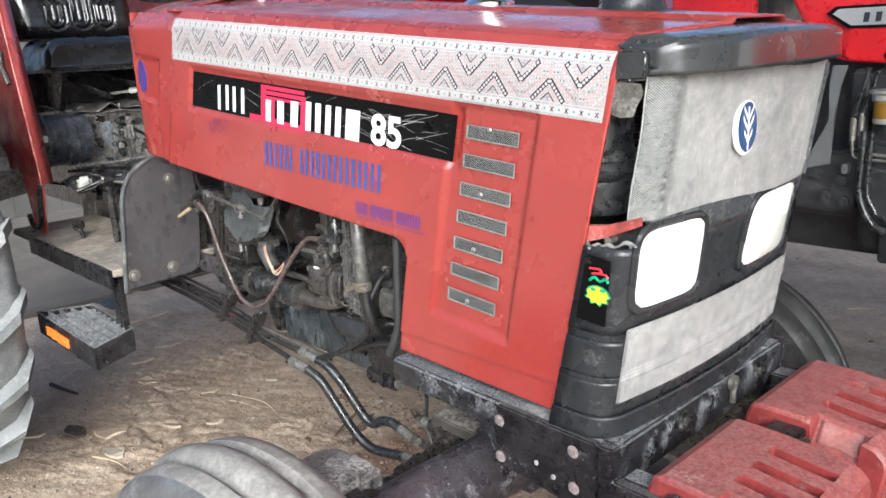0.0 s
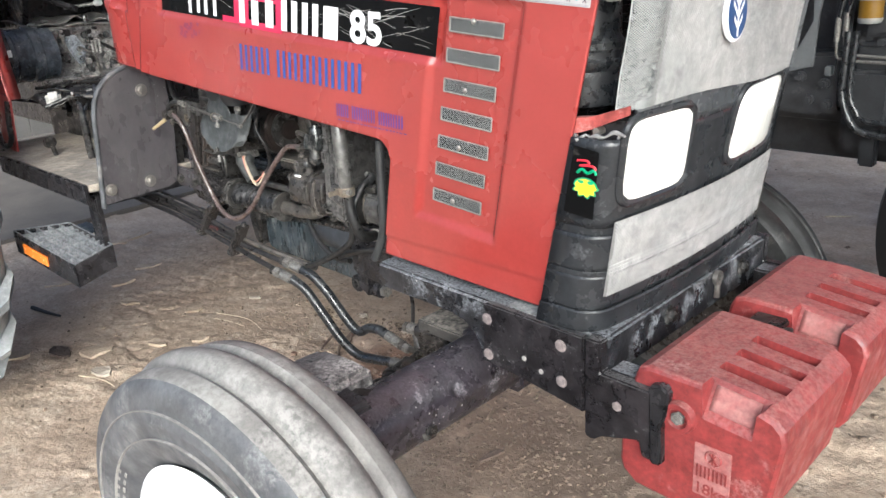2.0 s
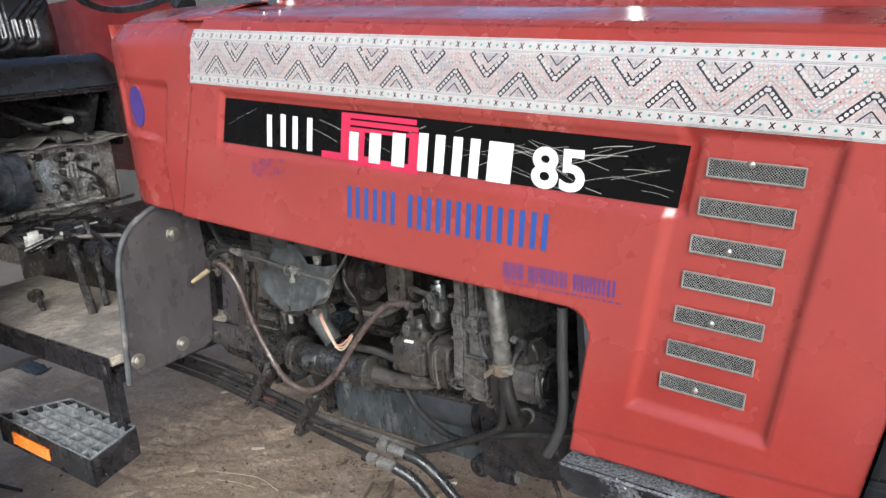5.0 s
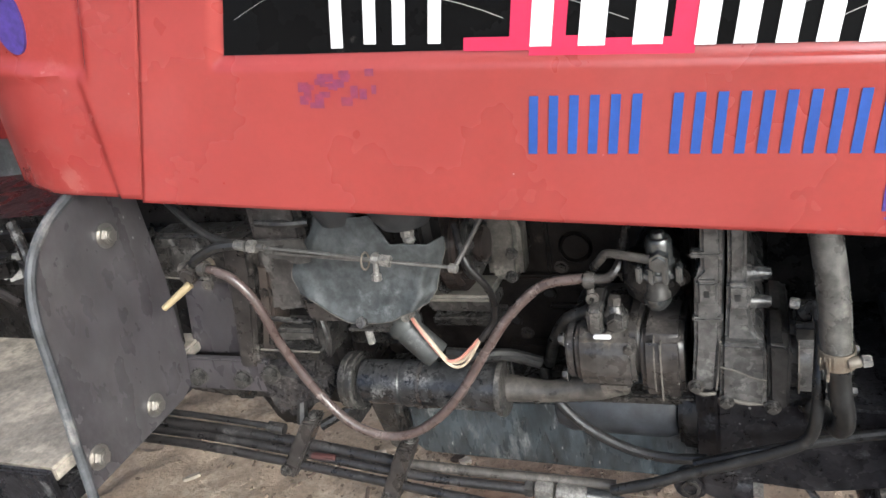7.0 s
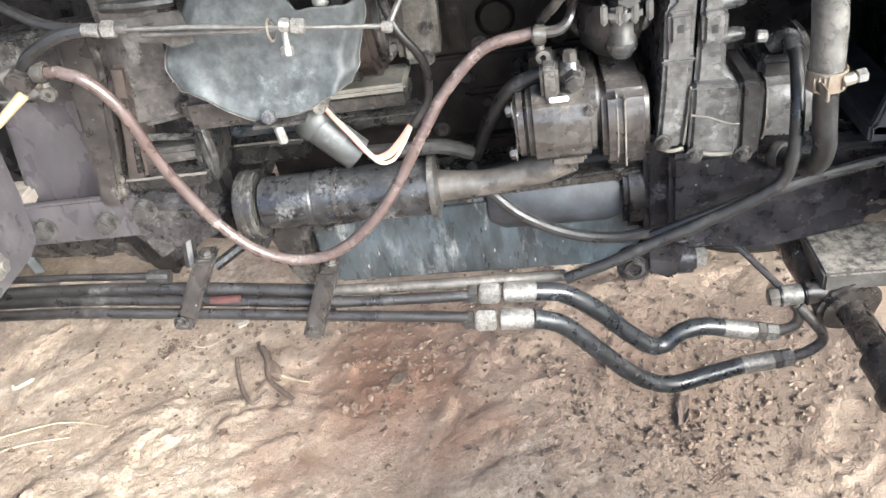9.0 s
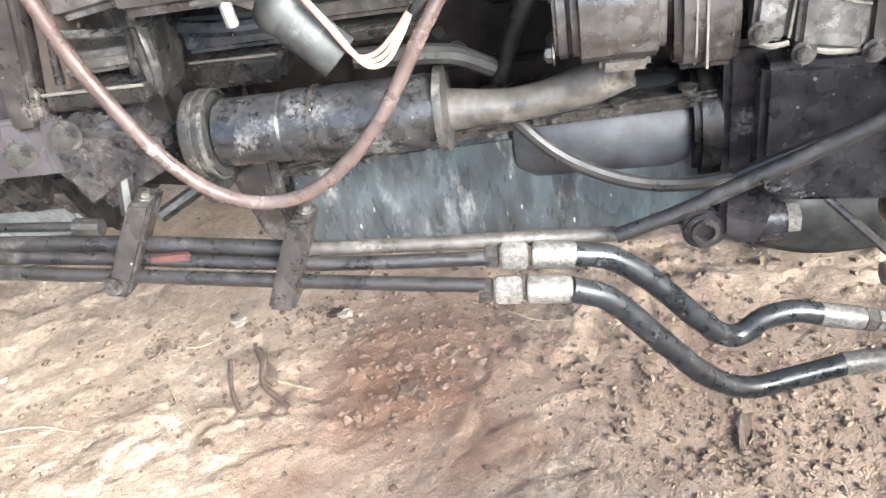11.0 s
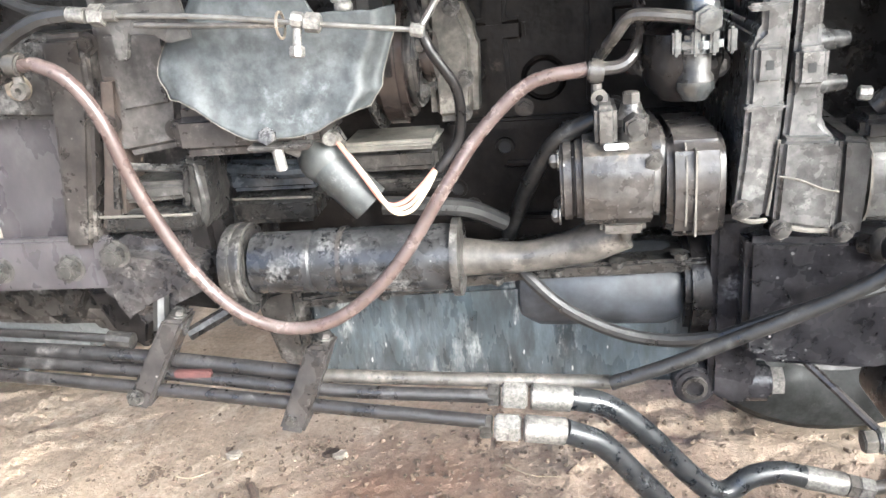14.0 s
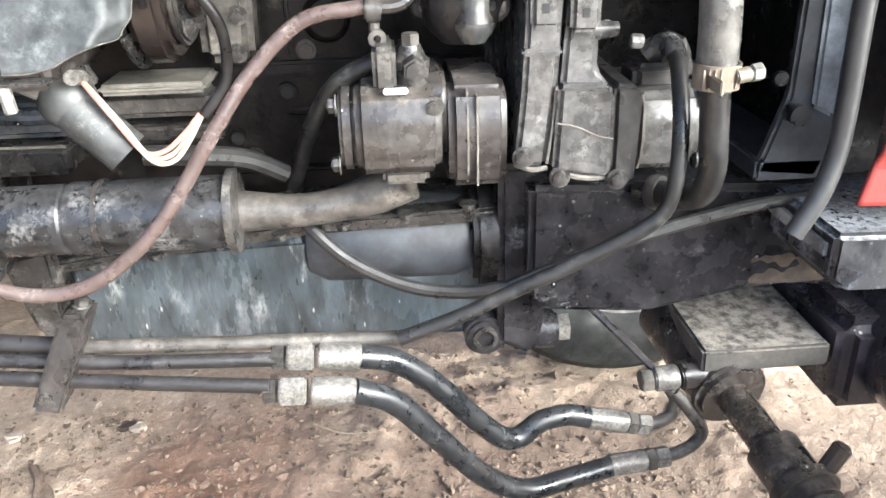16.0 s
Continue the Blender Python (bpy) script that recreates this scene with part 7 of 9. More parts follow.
    for p in ((-1.305, -0.256, 0.968), (-0.838, -0.196, 0.920)):
        d = Vector((0.013, 0, -0.002))
        p = Vector(p)
        clip = one("hose_clip", OLDTUBE, hose, lambda bm: cyl(bm, p - d * 0.5, p + d * 0.5, 0.0100, n=18, w=0.002), "brownish hose clip")
        one("clip_ear", OLDTUBE, clip, lambda bm: cyl(bm, p + Vector((0, 0, -0.019)), p + Vector((0, 0, -0.009)), 0.0045, n=10, w=0.001))
        one("clip_screw", OLDTUBE, clip, lambda bm: lathe(bm, [(0.003, -0.003), (0.007, -0.003), (0.007, 0.003), (0.003, 0.003)], T(p + Vector((0.002, -0.004, -0.021))) @ FACE_R, 14, True))
    bm = B()
    tube(bm, [(-0.838, -0.197, 0.922), (-0.818, -0.196, 0.923), (-0.806, -0.190, 0.934), (-0.801, -0.17, 0.955), (-0.80, -0.12, 0.985)], 0.0055, 10, 6)
    part("fuel_pipe", bm, IRON_BROWN, hose)
    bm = B()
    cyl(bm, (-1.322, -0.268, 0.953), (-1.358, -0.288, 0.928), 0.0055, 0.0042, n=12, w=0.001)
    part("brass_tap_lever", bm, mat("yellow_brass", (0.42, 0.33, 0.19), 0.4, metal=0.25, vary=0.15, bump=0.1), hose, "yellow brass tap lever")
    bm = B()
    cyl(bm, (-1.345, -0.25, 0.962), (-1.312, -0.25, 0.968), 0.011, n=12, w=0.002)
    tap = part("fuel_tap", bm, OLDTUBE, hose)
    one("tap_body", IRON_BROWN, tap, lambda bm: cyl(bm, (-1.325, -0.235, 0.966), (-1.325, -0.270, 0.962), 0.0125, n=14, w=0.003))
    # boot, wires and conduit
    bm = B()
    tube(bm, [(-1.081, -0.188, 0.871), (-1.072, -0.204, 0.858), (-1.037, -0.205, 0.819)], 0.0185, 20, 5)
    ball(bm, (-1.075, -0.201, 0.862), 0.0225, n=24)
    boot = part("switch_boot", bm, GREYCAP, tractor, "grey rubber switch boot")
    bm = B()
    prism(bm, [(-1.118, 0.878), (-1.068, 0.884), (-1.060, 0.868), (-1.085, 0.862)], -0.215, -0.165, "y", 0.002)
    part("boot_bracket", bm, ALU, boot)
    bm = B()
    cyl(bm, (-1.060, -0.225, 0.884), (-1.060, -0.207, 0.880), 0.006, n=10)
    part("wire_terminal", bm, ZINC, boot)
    for off, material in (((0, 0, 0), WIRE_R), ((0.003, 0.004, -0.005), WIRE_W), ((0.006, 0.0, -0.008), WIRE_W)):
        o = Vector(off)
        bm = B()
        tube(bm, [Vector(p) + o * s for p, s in (((-1.060, -0.211, 0.881), 0.2), ((-1.050, -0.220, 0.872), .6), ((-1.036, -0.224, 0.852), 1), ((-1.020, -0.222, 0.825), 1), ((-1.004, -0.220, 0.824), 1), ((-0.988, -0.216, 0.836), .6), ((-0.975, -0.213, 0.850), .2))], 0.0020, 8, 6)
        part("wire", bm, material, boot)
    bm = B()
    tube(bm, [(-0.985, -0.20, 0.995), (-0.970, -0.222, 0.955), (-0.950, -0.215, 0.915), (-0.953, -0.208, 0.874), (-0.972, -0.212, 0.848)], 0.0044, 12, 6)
    part("wire_conduit", bm, IRON_BLACK, boot)
    bm = B()
    tube(bm, [(-1.030, -0.19, 0.812), (-0.99, -0.185, 0.808), (-0.955, -0.165, 0.797), (-0.925, -0.145, 0.775)], 0.0085, 10, 6)
    part("boot_hose", bm, OLDRUBBER, boot)
    # hydraulic pump: a barrel with a bulging front, an end plate and an end block
    def bulged(bm, x0, x1, front, back, low, high, w=0.006):
        h = high - low
        prism(bm, [(back, low + 0.006), (front + 0.030, low), (front + 0.010, low + 0.07 * h), (front + 0.003, low + 0.22 * h), (front, low + 0.5 * h), (front + 0.003, high - 0.22 * h), (front + 0.010, high - 0.07 * h), (front + 0.030, high), (back, high - 0.004)], x0, x1, "x", w, 3)

    pump = one("hydraulic_pump", PUMPIRON, tractor, lambda bm: bulged(bm, -0.857, -0.790, -0.233, -0.09, 0.792, 0.868), "paint spotted brown hydraulic pump", 50)
    one("pump_end_plate", IRON_BROWN, pump, lambda bm: bulged(bm, -0.870, -0.8575, -0.222, -0.09, 0.794, 0.862, 0.003), "", 50)
    one("pump_shoulder", IRON_BROWN, pump, lambda bm: bulged(bm, -0.802, -0.7850, -0.222, -0.12, 0.800, 0.874, 0.004), "", 50)
    end = one("pump_end_block", IRON_BROWN, pump, lambda bm: bulged(bm, -0.7845, -0.7385, -0.2300, -0.11, 0.777, 0.868, 0.006), "", 50)
    one("pump_end_seam", GRIME2, end, lambda bm: bulged(bm, -0.7705, -0.7690, -0.2306, -0.12, 0.780, 0.866, 0))
    one("block_joint", GRIME2, end, lambda bm: box(bm, (-0.7634, -0.2305, 0.786), (-0.7617, -0.15, 0.858), 0))
    for x, z in ((-0.8705, 0.851), (-0.8705, 0.803)):
        piece("bolt", BOLT_T, pump, T((x, -0.210, z)) @ FACE_B)
    piece("bolt", BOLT_T, pump, T((-0.7965, -0.2245, 0.850)) @ FACE_R)
    one("paint_streak", DECAL_WHITE, pump, lambda bm: box(bm, (-0.834, -0.2262, 0.8612), (-0.815, -0.2205, 0.8655), 0.001), "white paint streak")
    one("pump_port", ALU, pump, lambda bm: box(bm, (-0.841, -0.222, 0.862), (-0.823, -0.165, 0.896), 0.004, 3))
    fit = one("pump_fitting", ALU, pump, lambda bm: lathe(bm, [(0, 0), (0.0135, 0), (0.0135, 0.012), (0.0145, 0.013), (0.0145, 0.019), (0.011, 0.022), (0.008, 0.030), (0, 0.030)], T((-0.811, -0.203, 0.864)), 24), "grey hose fitting")
    one("fitting_plug", ALUDARK, fit, lambda bm: cyl(bm, (-0.811, -0.205, 0.880), (-0.809, -0.226, 0.878), 0.0095, n=6, w=0.002))
    one("fitting_bolt", OLDTUBE, fit, lambda bm: cyl(bm, (-0.811, -0.203, 0.892), (-0.811, -0.203, 0.903), 0.0075, n=6, w=0.001))
    one("pump_drain", OLDTUBE, pump, lambda bm: lathe(bm, [(0, 0), (0.004, 0.001), (0.0065, 0.007), (0.0065, 0.012), (0.0095, 0.013), (0.0095, 0.024), (0, 0.025)], T((-0.816, -0.195, 0.771)), 12))
    one("drain_boss", OLDTUBE, pump, lambda bm: box(bm, (-0.838, -0.215, 0.784), (-0.800, -0.16, 0.797), 0.004, 3))
    bm = B()
    tube(bm, [(-0.925, -0.10, 0.745), (-0.913, -0.125, 0.778), (-0.897, -0.155, 0.818), (-0.872, -0.180, 0.860), (-0.838, -0.190, 0.880)], 0.0078, 12, 8)
    part("pump_hose", bm, OLDRUBBER, pump)
    bm = B()
    tube(bm, [(-0.93, -0.12, 0.745), (-0.908, -0.150, 0.724), (-0.872, -0.162, 0.692), (-0.821, -0.170, 0.668), (-0.771, -0.175, 0.661), (-0.722, -0.180, 0.668)], 0.0065, 10, 8)
    part("drain_hose", bm, OLDRUBBER, pump)
    bm = B()
    tube(bm, [(-0.832, -0.224, 0.645), (-0.782, -0.226, 0.664), (-0.730, -0.230, 0.690), (-0.682, -0.238, 0.716), (-0.637, -0.247, 0.744), (-0.616, -0.251, 0.764), (-0.609, -0.252, 0.795), (-0.607, -0.244, 0.835), (-0.604, -0.220, 0.870), (-0.603, -0.200, 0.880)], 0.0066, 12, 8)
    part("overflow_hose", bm, OLDRUBBER, pump, "dusty grey overflow hose")
    bm = B()
    tube(bm, [(-0.735, -0.205, 0.680), (-0.68, -0.212, 0.705), (-0.61, -0.212, 0.728), (-0.53, -0.208, 0.745), (-0.45, -0.20, 0.752)], 0.0060, 10, 8)
    part("breather_hose", bm, OLDRUBBER, pump)
    # timing case and front of engine
    case = one("timing_case", ALUCASE, tractor, lambda bm: prism(bm, [(-0.732, 0.800), (-0.707, 0.796), (-0.700, 0.865), (-0.696, 0.947), (-0.691, 1.15), (-0.714, 1.15), (-0.717, 0.945), (-0.724, 0.938), (-0.725, 0.904), (-0.727, 0.857)], -0.224, 0.15, "y", 0.004, 3), "dusty grey timing case")
    one("case_half", ALUCASE, case, lambda bm: prism(bm, [(-0.703, 0.792), (-0.658, 0.782), (-0.656, 0.858), (-0.668, 0.872), (-0.671, 0.901), (-0.673, 0.941), (-0.669, 1.15), (-0.687, 1.15), (-0.691, 0.947), (-0.696, 0.865)], -0.220, 0.15, "y", 0.004, 3))
    one("case_seam", HOLE, case, lambda bm: prism(bm, [(-0.708, 0.800), (-0.700, 0.798), (-0.687, 1.145), (-0.694, 1.145)], -0.214, 0.1, "y", 0))
    for x, z in ((-0.711, 0.921), (-0.681, 0.917), (-0.706, 1.01), (-0.678, 1.01)):
        lug = one("case_lug", ALUCASE, case, lambda bm: box(bm, (x - 0.0115, -0.230, z - 0.015), (x + 0.0115, -0.205, z + 0.015), 0.004, 3))
        one("lug_hole", HOLE, lug, lambda bm: box(bm, (x - 0.0055, -0.2308, z - 0.0055), (x + 0.004, -0.22, z + 0.0055), 0.002))
    for z in (0.900, 0.933, 0.988, 1.03):
        one("case_pin", ALUCASE, case, lambda bm: lathe(bm, [(0.003, 0), (0.0105, 0.001), (0.0085, 0.006), (0.0065, 0.020), (0.0055, 0.024), (0, 0.025)], T((-0.674, -0.205, z)) @ FACE_F, 16))
    for z in (0.885, 0.96):
        one("case_rib", ALUCASE, case, lambda bm: box(bm, (-0.7275, -0.2262, z), (-0.697, -0.21, z + 0.006), 0.002))
    one("case_web", ALUCASE, case, lambda bm: box(bm, (-0.677, -0.212, 0.862), (-0.666, -0.180, 0.945), 0.003))
    one("case_foot", ALUCASE, case, lambda bm: prism(bm, [(-0.703, 0.794), (-0.656, 0.785), (-0.655, 0.856), (-0.660, 0.863), (-0.700, 0.864)], -0.232, -0.10, "y", 0.006, 3))
    one("case_crease", GRIME2, case, lambda bm: tube(bm, [(-0.701, -0.2325, 0.835), (-0.685, -0.233, 0.831), (-0.668, -0.233, 0.823), (-0.656, -0.232, 0.820)], 0.0010, 6, 4))
    for x0, z0, x1, z1 in ((-0.733, 0.801, -0.707, 0.797), (-0.7025, 0.7945, -0.658, 0.786)):
        one("foot_grime", GRIME2, case, lambda bm: tube(bm, [(x0, -0.226, z0), ((x0 + x1) / 2, -0.229, (z0 + z1) / 2 - 0.002), (x1, -0.226, z1)], 0.0022, 6, 3))
    one("case_seam_grime", GRIME2, case, lambda bm: tube(bm, [(-0.7065, -0.2245, 0.800), (-0.703, -0.2245, 0.83), (-0.7005, -0.2245, 0.862)], 0.0013, 6, 3))
    one("pump_gasket", ALUDARK, case, lambda bm: prism(bm, [(-0.654, 0.782), (-0.634, 0.778), (-0.631, 0.852), (-0.636, 0.860), (-0.655, 0.862)], -0.226, -0.08, "y", 0.004, 3))
    wp = one("water_pump_body", ALUCASE, tractor, lambda bm: bulged(bm, -0.631, -0.573, -0.207, -0.10, 0.776, 0.852, 0.008), "grey alloy steering pump body", 50)
    one("pump_end_face", IRON, wp, lambda bm: lathe(bm, [(0, 0.006), (0.020, 0.006), (0.024, 0.003), (0.034, 0.003), (0.037, -0.004)], T((-0.573, -0.160, 0.813)) @ FACE_F, 28))
    for dy, dz in ((-0.034, 0.026), (-0.034, -0.026), (0.026, 0.026)):
        piece("bolt", BOLT_T, wp, T((-0.574, -0.160 + dy, 0.813 + dz)) @ FACE_F)
    one("pump_seam", GRIME2, wp, lambda bm: bulged(bm, -0.6245, -0.6225, -0.2082, -0.12, 0.777, 0.851, 0))
    one("hose_elbow", STARTER, wp, lambda bm: tube(bm, [(-0.618, -0.183, 0.874), (-0.610, -0.187, 0.882), (-0.604, -0.194, 0.884), (-0.603, -0.206, 0.876)], 0.0095, 16, 5))
    one("elbow_bolt", ZINC, wp, lambda bm: cyl(bm, (-0.632, -0.182, 0.886), (-0.622, -0.183, 0.885), 0.0062, n=8, w=0.001))
    one("elbow_foot", ALUDARK, wp, lambda bm: box(bm, (-0.632, -0.200, 0.848), (-0.594, -0.155, 0.870), 0.006, 3))
    one("elbow_lug", ALUDARK, wp, lambda bm: prism(bm, [(-0.600, 0.852), (-0.578, 0.852), (-0.580, 0.872), (-0.590, 0.892), (-0.600, 0.888)], -0.190, -0.150, "y", 0.005, 3))
    for x, z in ((-0.650, 0.786), (-0.727, 0.808), (-0.697, 0.790)):
        piece("bolt", BOLT_T, case, T((x, -0.230, z)) @ FACE_R)
    bm = B()
    tube(bm, [(-0.630, -0.245, 1.09), (-0.609, -0.262, 1.02), (-0.598, -0.268, 0.94), (-0.594, -0.268, 0.876)], 0.0147, 18, 6)
    rh = part("coolant_hose", bm, SILVERHOSE, tractor, "silvery grey coolant hose")
    bm = B()
    tube(bm, [(-0.594, -0.268, 0.876), (-0.590, -0.266, 0.834), (-0.585, -0.260, 0.800), (-0.586, -0.247, 0.776), (-0.594, -0.222, 0.764), (-0.602, -0.200, 0.760)], 0.0108, 16, 6)
    part("coolant_pipe", bm, OLDRUBBER, rh)
    bm = B()
    lathe(bm, [(0.0152, -0.009), (0.0168, -0.009), (0.0168, 0.009), (0.0152, 0.009)], T((-0.594, -0.268, 0.876)), 24, True)
    clamp = part("hose_clamp", bm, CLAMP, rh, "pale rusty worm clamp")
    one("clamp_worm", CLAMP, clamp, lambda bm: cyl(bm, (-0.586, -0.282, 0.877), (-0.575, -0.281, 0.879), 0.0055, n=12, w=0.001))
    one("clamp_head", ZINC, clamp, lambda bm: cyl(bm, (-0.575, -0.281, 0.879), (-0.566, -0.280, 0.880), 0.0065, n=6, w=0.001))
    one("clamp_tail", CLAMP, clamp, lambda bm: box(bm, (-0.606, -0.306, 0.870), (-0.603, -0.279, 0.880), 0.001), "loose end of the clamp strap")
    for k in range(7):
        one("clamp_ridge", CLAMP, clamp, lambda bm: box(bm, (-0.610 + k * 0.0040, -0.2855 + 0.0006 * abs(k - 3), 0.869), (-0.6085 + k * 0.0040, -0.282, 0.883), 0))
    bm = B()
    aim = Vector((0.62, -0.72, 0.15)).to_track_quat("Z", "Y").to_matrix().to_4x4()
    lathe(bm, [(0.0085, -0.005), (0.0145, -0.005), (0.0155, 0.0), (0.0145, 0.005), (0.0085, 0.005)], T((-0.604, -0.196, 0.759)) @ aim, 24, True)
    flange2 = part("pipe_flange", bm, ALU, rh)
    one("flange_core", IRON_BROWN, flange2, lambda bm: cyl(bm, Vector((-0.604, -0.196, 0.759)) - aim.col[2].xyz * 0.02, Vector((-0.604, -0.196, 0.759)) + aim.col[2].xyz * 0.002, 0.0088, n=16))
    # lift pump
    lp = one("lift_pump", IRON_BLACK, tractor, lambda bm: lathe(bm, [(0, 0), (0.016, 0.002), (0.028, 0.014), (0.033, 0.032), (0.030, 0.056), (0, 0.060)], T((-0.770, -0.186, 0.890)), 32), "alloy fuel lift pump on the block")
    one("pump_neck", IRON_BLACK, lp, lambda bm: cyl(bm, (-0.770, -0.045, 0.920), (-0.770, -0.19, 0.920), 0.026, n=24, w=0.003))
    one("pump_flange", BRIGHTALU, lp, lambda bm: cyl(bm, (-0.760, -0.208, 0.932), (-0.760, -0.208, 0.946), 0.0225, n=8, w=0.004), "bright alloy flange")
    for k in range(4):
        one("flange_lug", BRIGHTALU, lp, lambda bm: box(bm, (-0.782 + k * 0.0135, -0.232 + 0.003 * abs(k - 1.5), 0.931), (-0.7755 + k * 0.0135, -0.212, 0.951), 0.002))
    one("pump_column", ALU, lp, lambda bm: lathe(bm, [(0, -0.002), (0.008, 0.0), (0.014, 0.008), (0.0145, 0.016), (0.012, 0.020), (0.012, 0.036)], T((-0.763, -0.212, 0.897)), 14))
    one("column_cap", BRIGHTALU, lp, lambda bm: lathe(bm, [(0, -0.003), (0.009, -0.001), (0.0152, 0.008), (0.0152, 0.014)], T((-0.763, -0.212, 0.8965)), 16))
    one("pump_cap", BRIGHTALU, lp, lambda bm: lathe(bm, [(0.016, 0), (0.0165, 0.004), (0.014, 0.007), (0.014, 0.026), (0.0125, 0.031), (0.008, 0.032), (0.007, 0.037), (0, 0.038)], T((-0.759, -0.208, 0.946)), 20))
    one("pump_union", BRIGHTALU, lp, lambda bm: cyl(bm, (-0.757, -0.218, 0.958), (-0.757, -0.236, 0.958), 0.0110, n=6, w=0.003))
    bm = B()
    tube(bm, [(-0.757, -0.226, 0.957), (-0.785, -0.224, 0.962), (-0.811, -0.218, 0.963), (-0.823, -0.205, 0.948), (-0.835, -0.180, 0.928)], 0.0050, 10, 6)
    part("lift_pipe", bm, OLDTUBE, lp)
    for x, z in ((-0.796, 0.921), (-0.742, 0.917)):
        ear = one("pump_ear", IRON_BLACK, lp, lambda bm: cyl(bm, (x, -0.150, z), (x, -0.186, z), 0.0115, n=16, w=0.003))
        one("ear_bolt", OLDTUBE, ear, lambda bm: cyl(bm, (x, -0.186, z), (x, -0.193, z), 0.0075, n=6, w=0.001))
    # fan shroud and radiator side seen through the cut-out
    bm = B()
    prism(bm, [(-0.520, 0.772), (-0.466, 0.766), (-0.452, 0.806), (-0.452, 1.15), (-0.500, 1.15), (-0.500, 0.84)], -0.200, -0.188, "y", 0.003)
    box(bm, (-0.520, -0.200, 0.765), (-0.46, 0.2, 0.785), 0.003)
    fs = part("fan_shroud", bm, SHROUD, tractor, "dark blue grey fan shroud")
    bm = B()
    prism(bm, [(-0.482, 0.83), (-0.462, 0.82), (-0.468, 1.15), (-0.492, 1.15)], -0.206, -0.199, "y", 0.003)
    part("shroud_rib", bm, mat("pale_blue_grey_sheet", (0.20, 0.22, 0.24), 0.45, vary=0.1, dust=(0.3, 0.3, 0.3), dust_amt=0.2, bump=0.05), fs)
    bm = B()
    cyl(bm, (-0.496, -0.2, 0.826), (-0.496, -0.215, 0.826), 0.009, n=14)
    cyl(bm, (-0.512, -0.2, 0.855), (-0.512, -0.205, 0.855), 0.006, n=12)
    part("shroud_grommet", bm, RUBBER, fs)
    bm = B()
    # First box is an added dark filler for the shade deep in the bay.
    box(bm, (-0.66, 0.03, 0.765), (-0.44, 0.20, 1.28), 0.01)
    box(bm, (-0.445, -0.18, 0.76), (-0.40, 0.2, 1.2), 0.003)
    part("radiator_core", bm, IRON_BLACK, tractor)
    bm = B()
    tube(bm, [(-0.487, -0.262, 0.99), (-0.490, -0.264, 0.92), (-0.490, -0.266, 0.86), (-0.492, -0.268, 0.815), (-0.502, -0.272, 0.780), (-0.519, -0.274, 0.748)], 0.0082, 12, 6)
    part("overflow_tube", bm, GREYTUBE, tractor, "stiff grey overflow tube")
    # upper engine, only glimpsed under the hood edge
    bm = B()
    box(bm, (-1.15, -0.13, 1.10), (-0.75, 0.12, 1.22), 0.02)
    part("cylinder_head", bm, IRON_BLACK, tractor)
    bm = B()
    tube(bm, [(-1.03, -0.10, 1.10), (-0.97, -0.16, 1.04), (-0.91, -0.14, 1.00), (-0.82, -0.12, 0.99)], 0.006, 8, 6)
    part("injector_pipe", bm, IRON_BLACK, tractor)
    bm = B()
    tube(bm, [(-1.13, -0.10, 1.12), (-1.03, -0.15, 1.05), (-0.90, -0.13, 1.03), (-0.78, -0.12, 1.02)], 0.004, 8, 6)
    part("injector_pipe", bm, IRON_BLACK, tractor)
    bm = B()
    lathe(bm, [(0, 0), (0.02, 0), (0.022, 0.02), (0.022, 0.055), (0.012, 0.06), (0, 0.06)], T((-0.845, -0.11, 1.000)), 20)
    cyl(bm, (-0.845, -0.13, 0.99), (-0.845, -0.13, 1.0), 0.012, n=6)
    part("sensor_cap", bm, ALUDARK, tractor)


CASTDUST = mat("dusty_brown_grey_casting", (0.030, 0.0265, 0.0245), 0.32, col2=(0.062, 0.056, 0.052), big=13, vary=0.25, dust=(0.26, 0.25, 0.235), dust_amt=0.24, dust_scale=18, bump=0.4, bump_scale=110)
GRIMECAST = mat("pale_greasy_casting", (0.105, 0.096, 0.082), 0.42, col2=(0.045, 0.039, 0.033), big=17, vary=0.3, dust=(0.30, 0.275, 0.235), dust_amt=0.30, dust_scale=24, bump=0.5, bump_scale=110)
BLOCKBOLT = mat("oily_bolt_steel", (0.035, 0.030, 0.027), 0.35, metal=0.3, vary=0.2, bump=0.2)
BOLT_S2 = bolt_mesh("bolt", 0.0070, 0.008, BLOCKBOLT, 1.4)
BOLT_ARM = bolt_mesh("bolt", 0.0122, 0.013, ALU, 1.15)
# Flat black paints in the shade of holes; the case seam shares it.
HOLE = mat("hole_shade_black", (0.004, 0.004, 0.004), 0.6, vary=0.1, bump=0)
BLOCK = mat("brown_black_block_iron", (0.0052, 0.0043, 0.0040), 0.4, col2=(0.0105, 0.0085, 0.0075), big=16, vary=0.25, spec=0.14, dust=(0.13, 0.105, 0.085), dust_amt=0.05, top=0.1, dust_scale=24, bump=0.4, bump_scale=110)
GRIME2 = mat("dull_seam_grime", (0.13, 0.118, 0.10), 0.75, col2=(0.07, 0.062, 0.053), big=45, vary=0.3, bump=0.4)
GRIME = mat("pale_dried_grime", (0.2100, 0.1960, 0.1680), 0.69, col2=(0.1120, 0.1015, 0.0875), big=35, vary=0.3, bump=0.5, bump_scale=120)
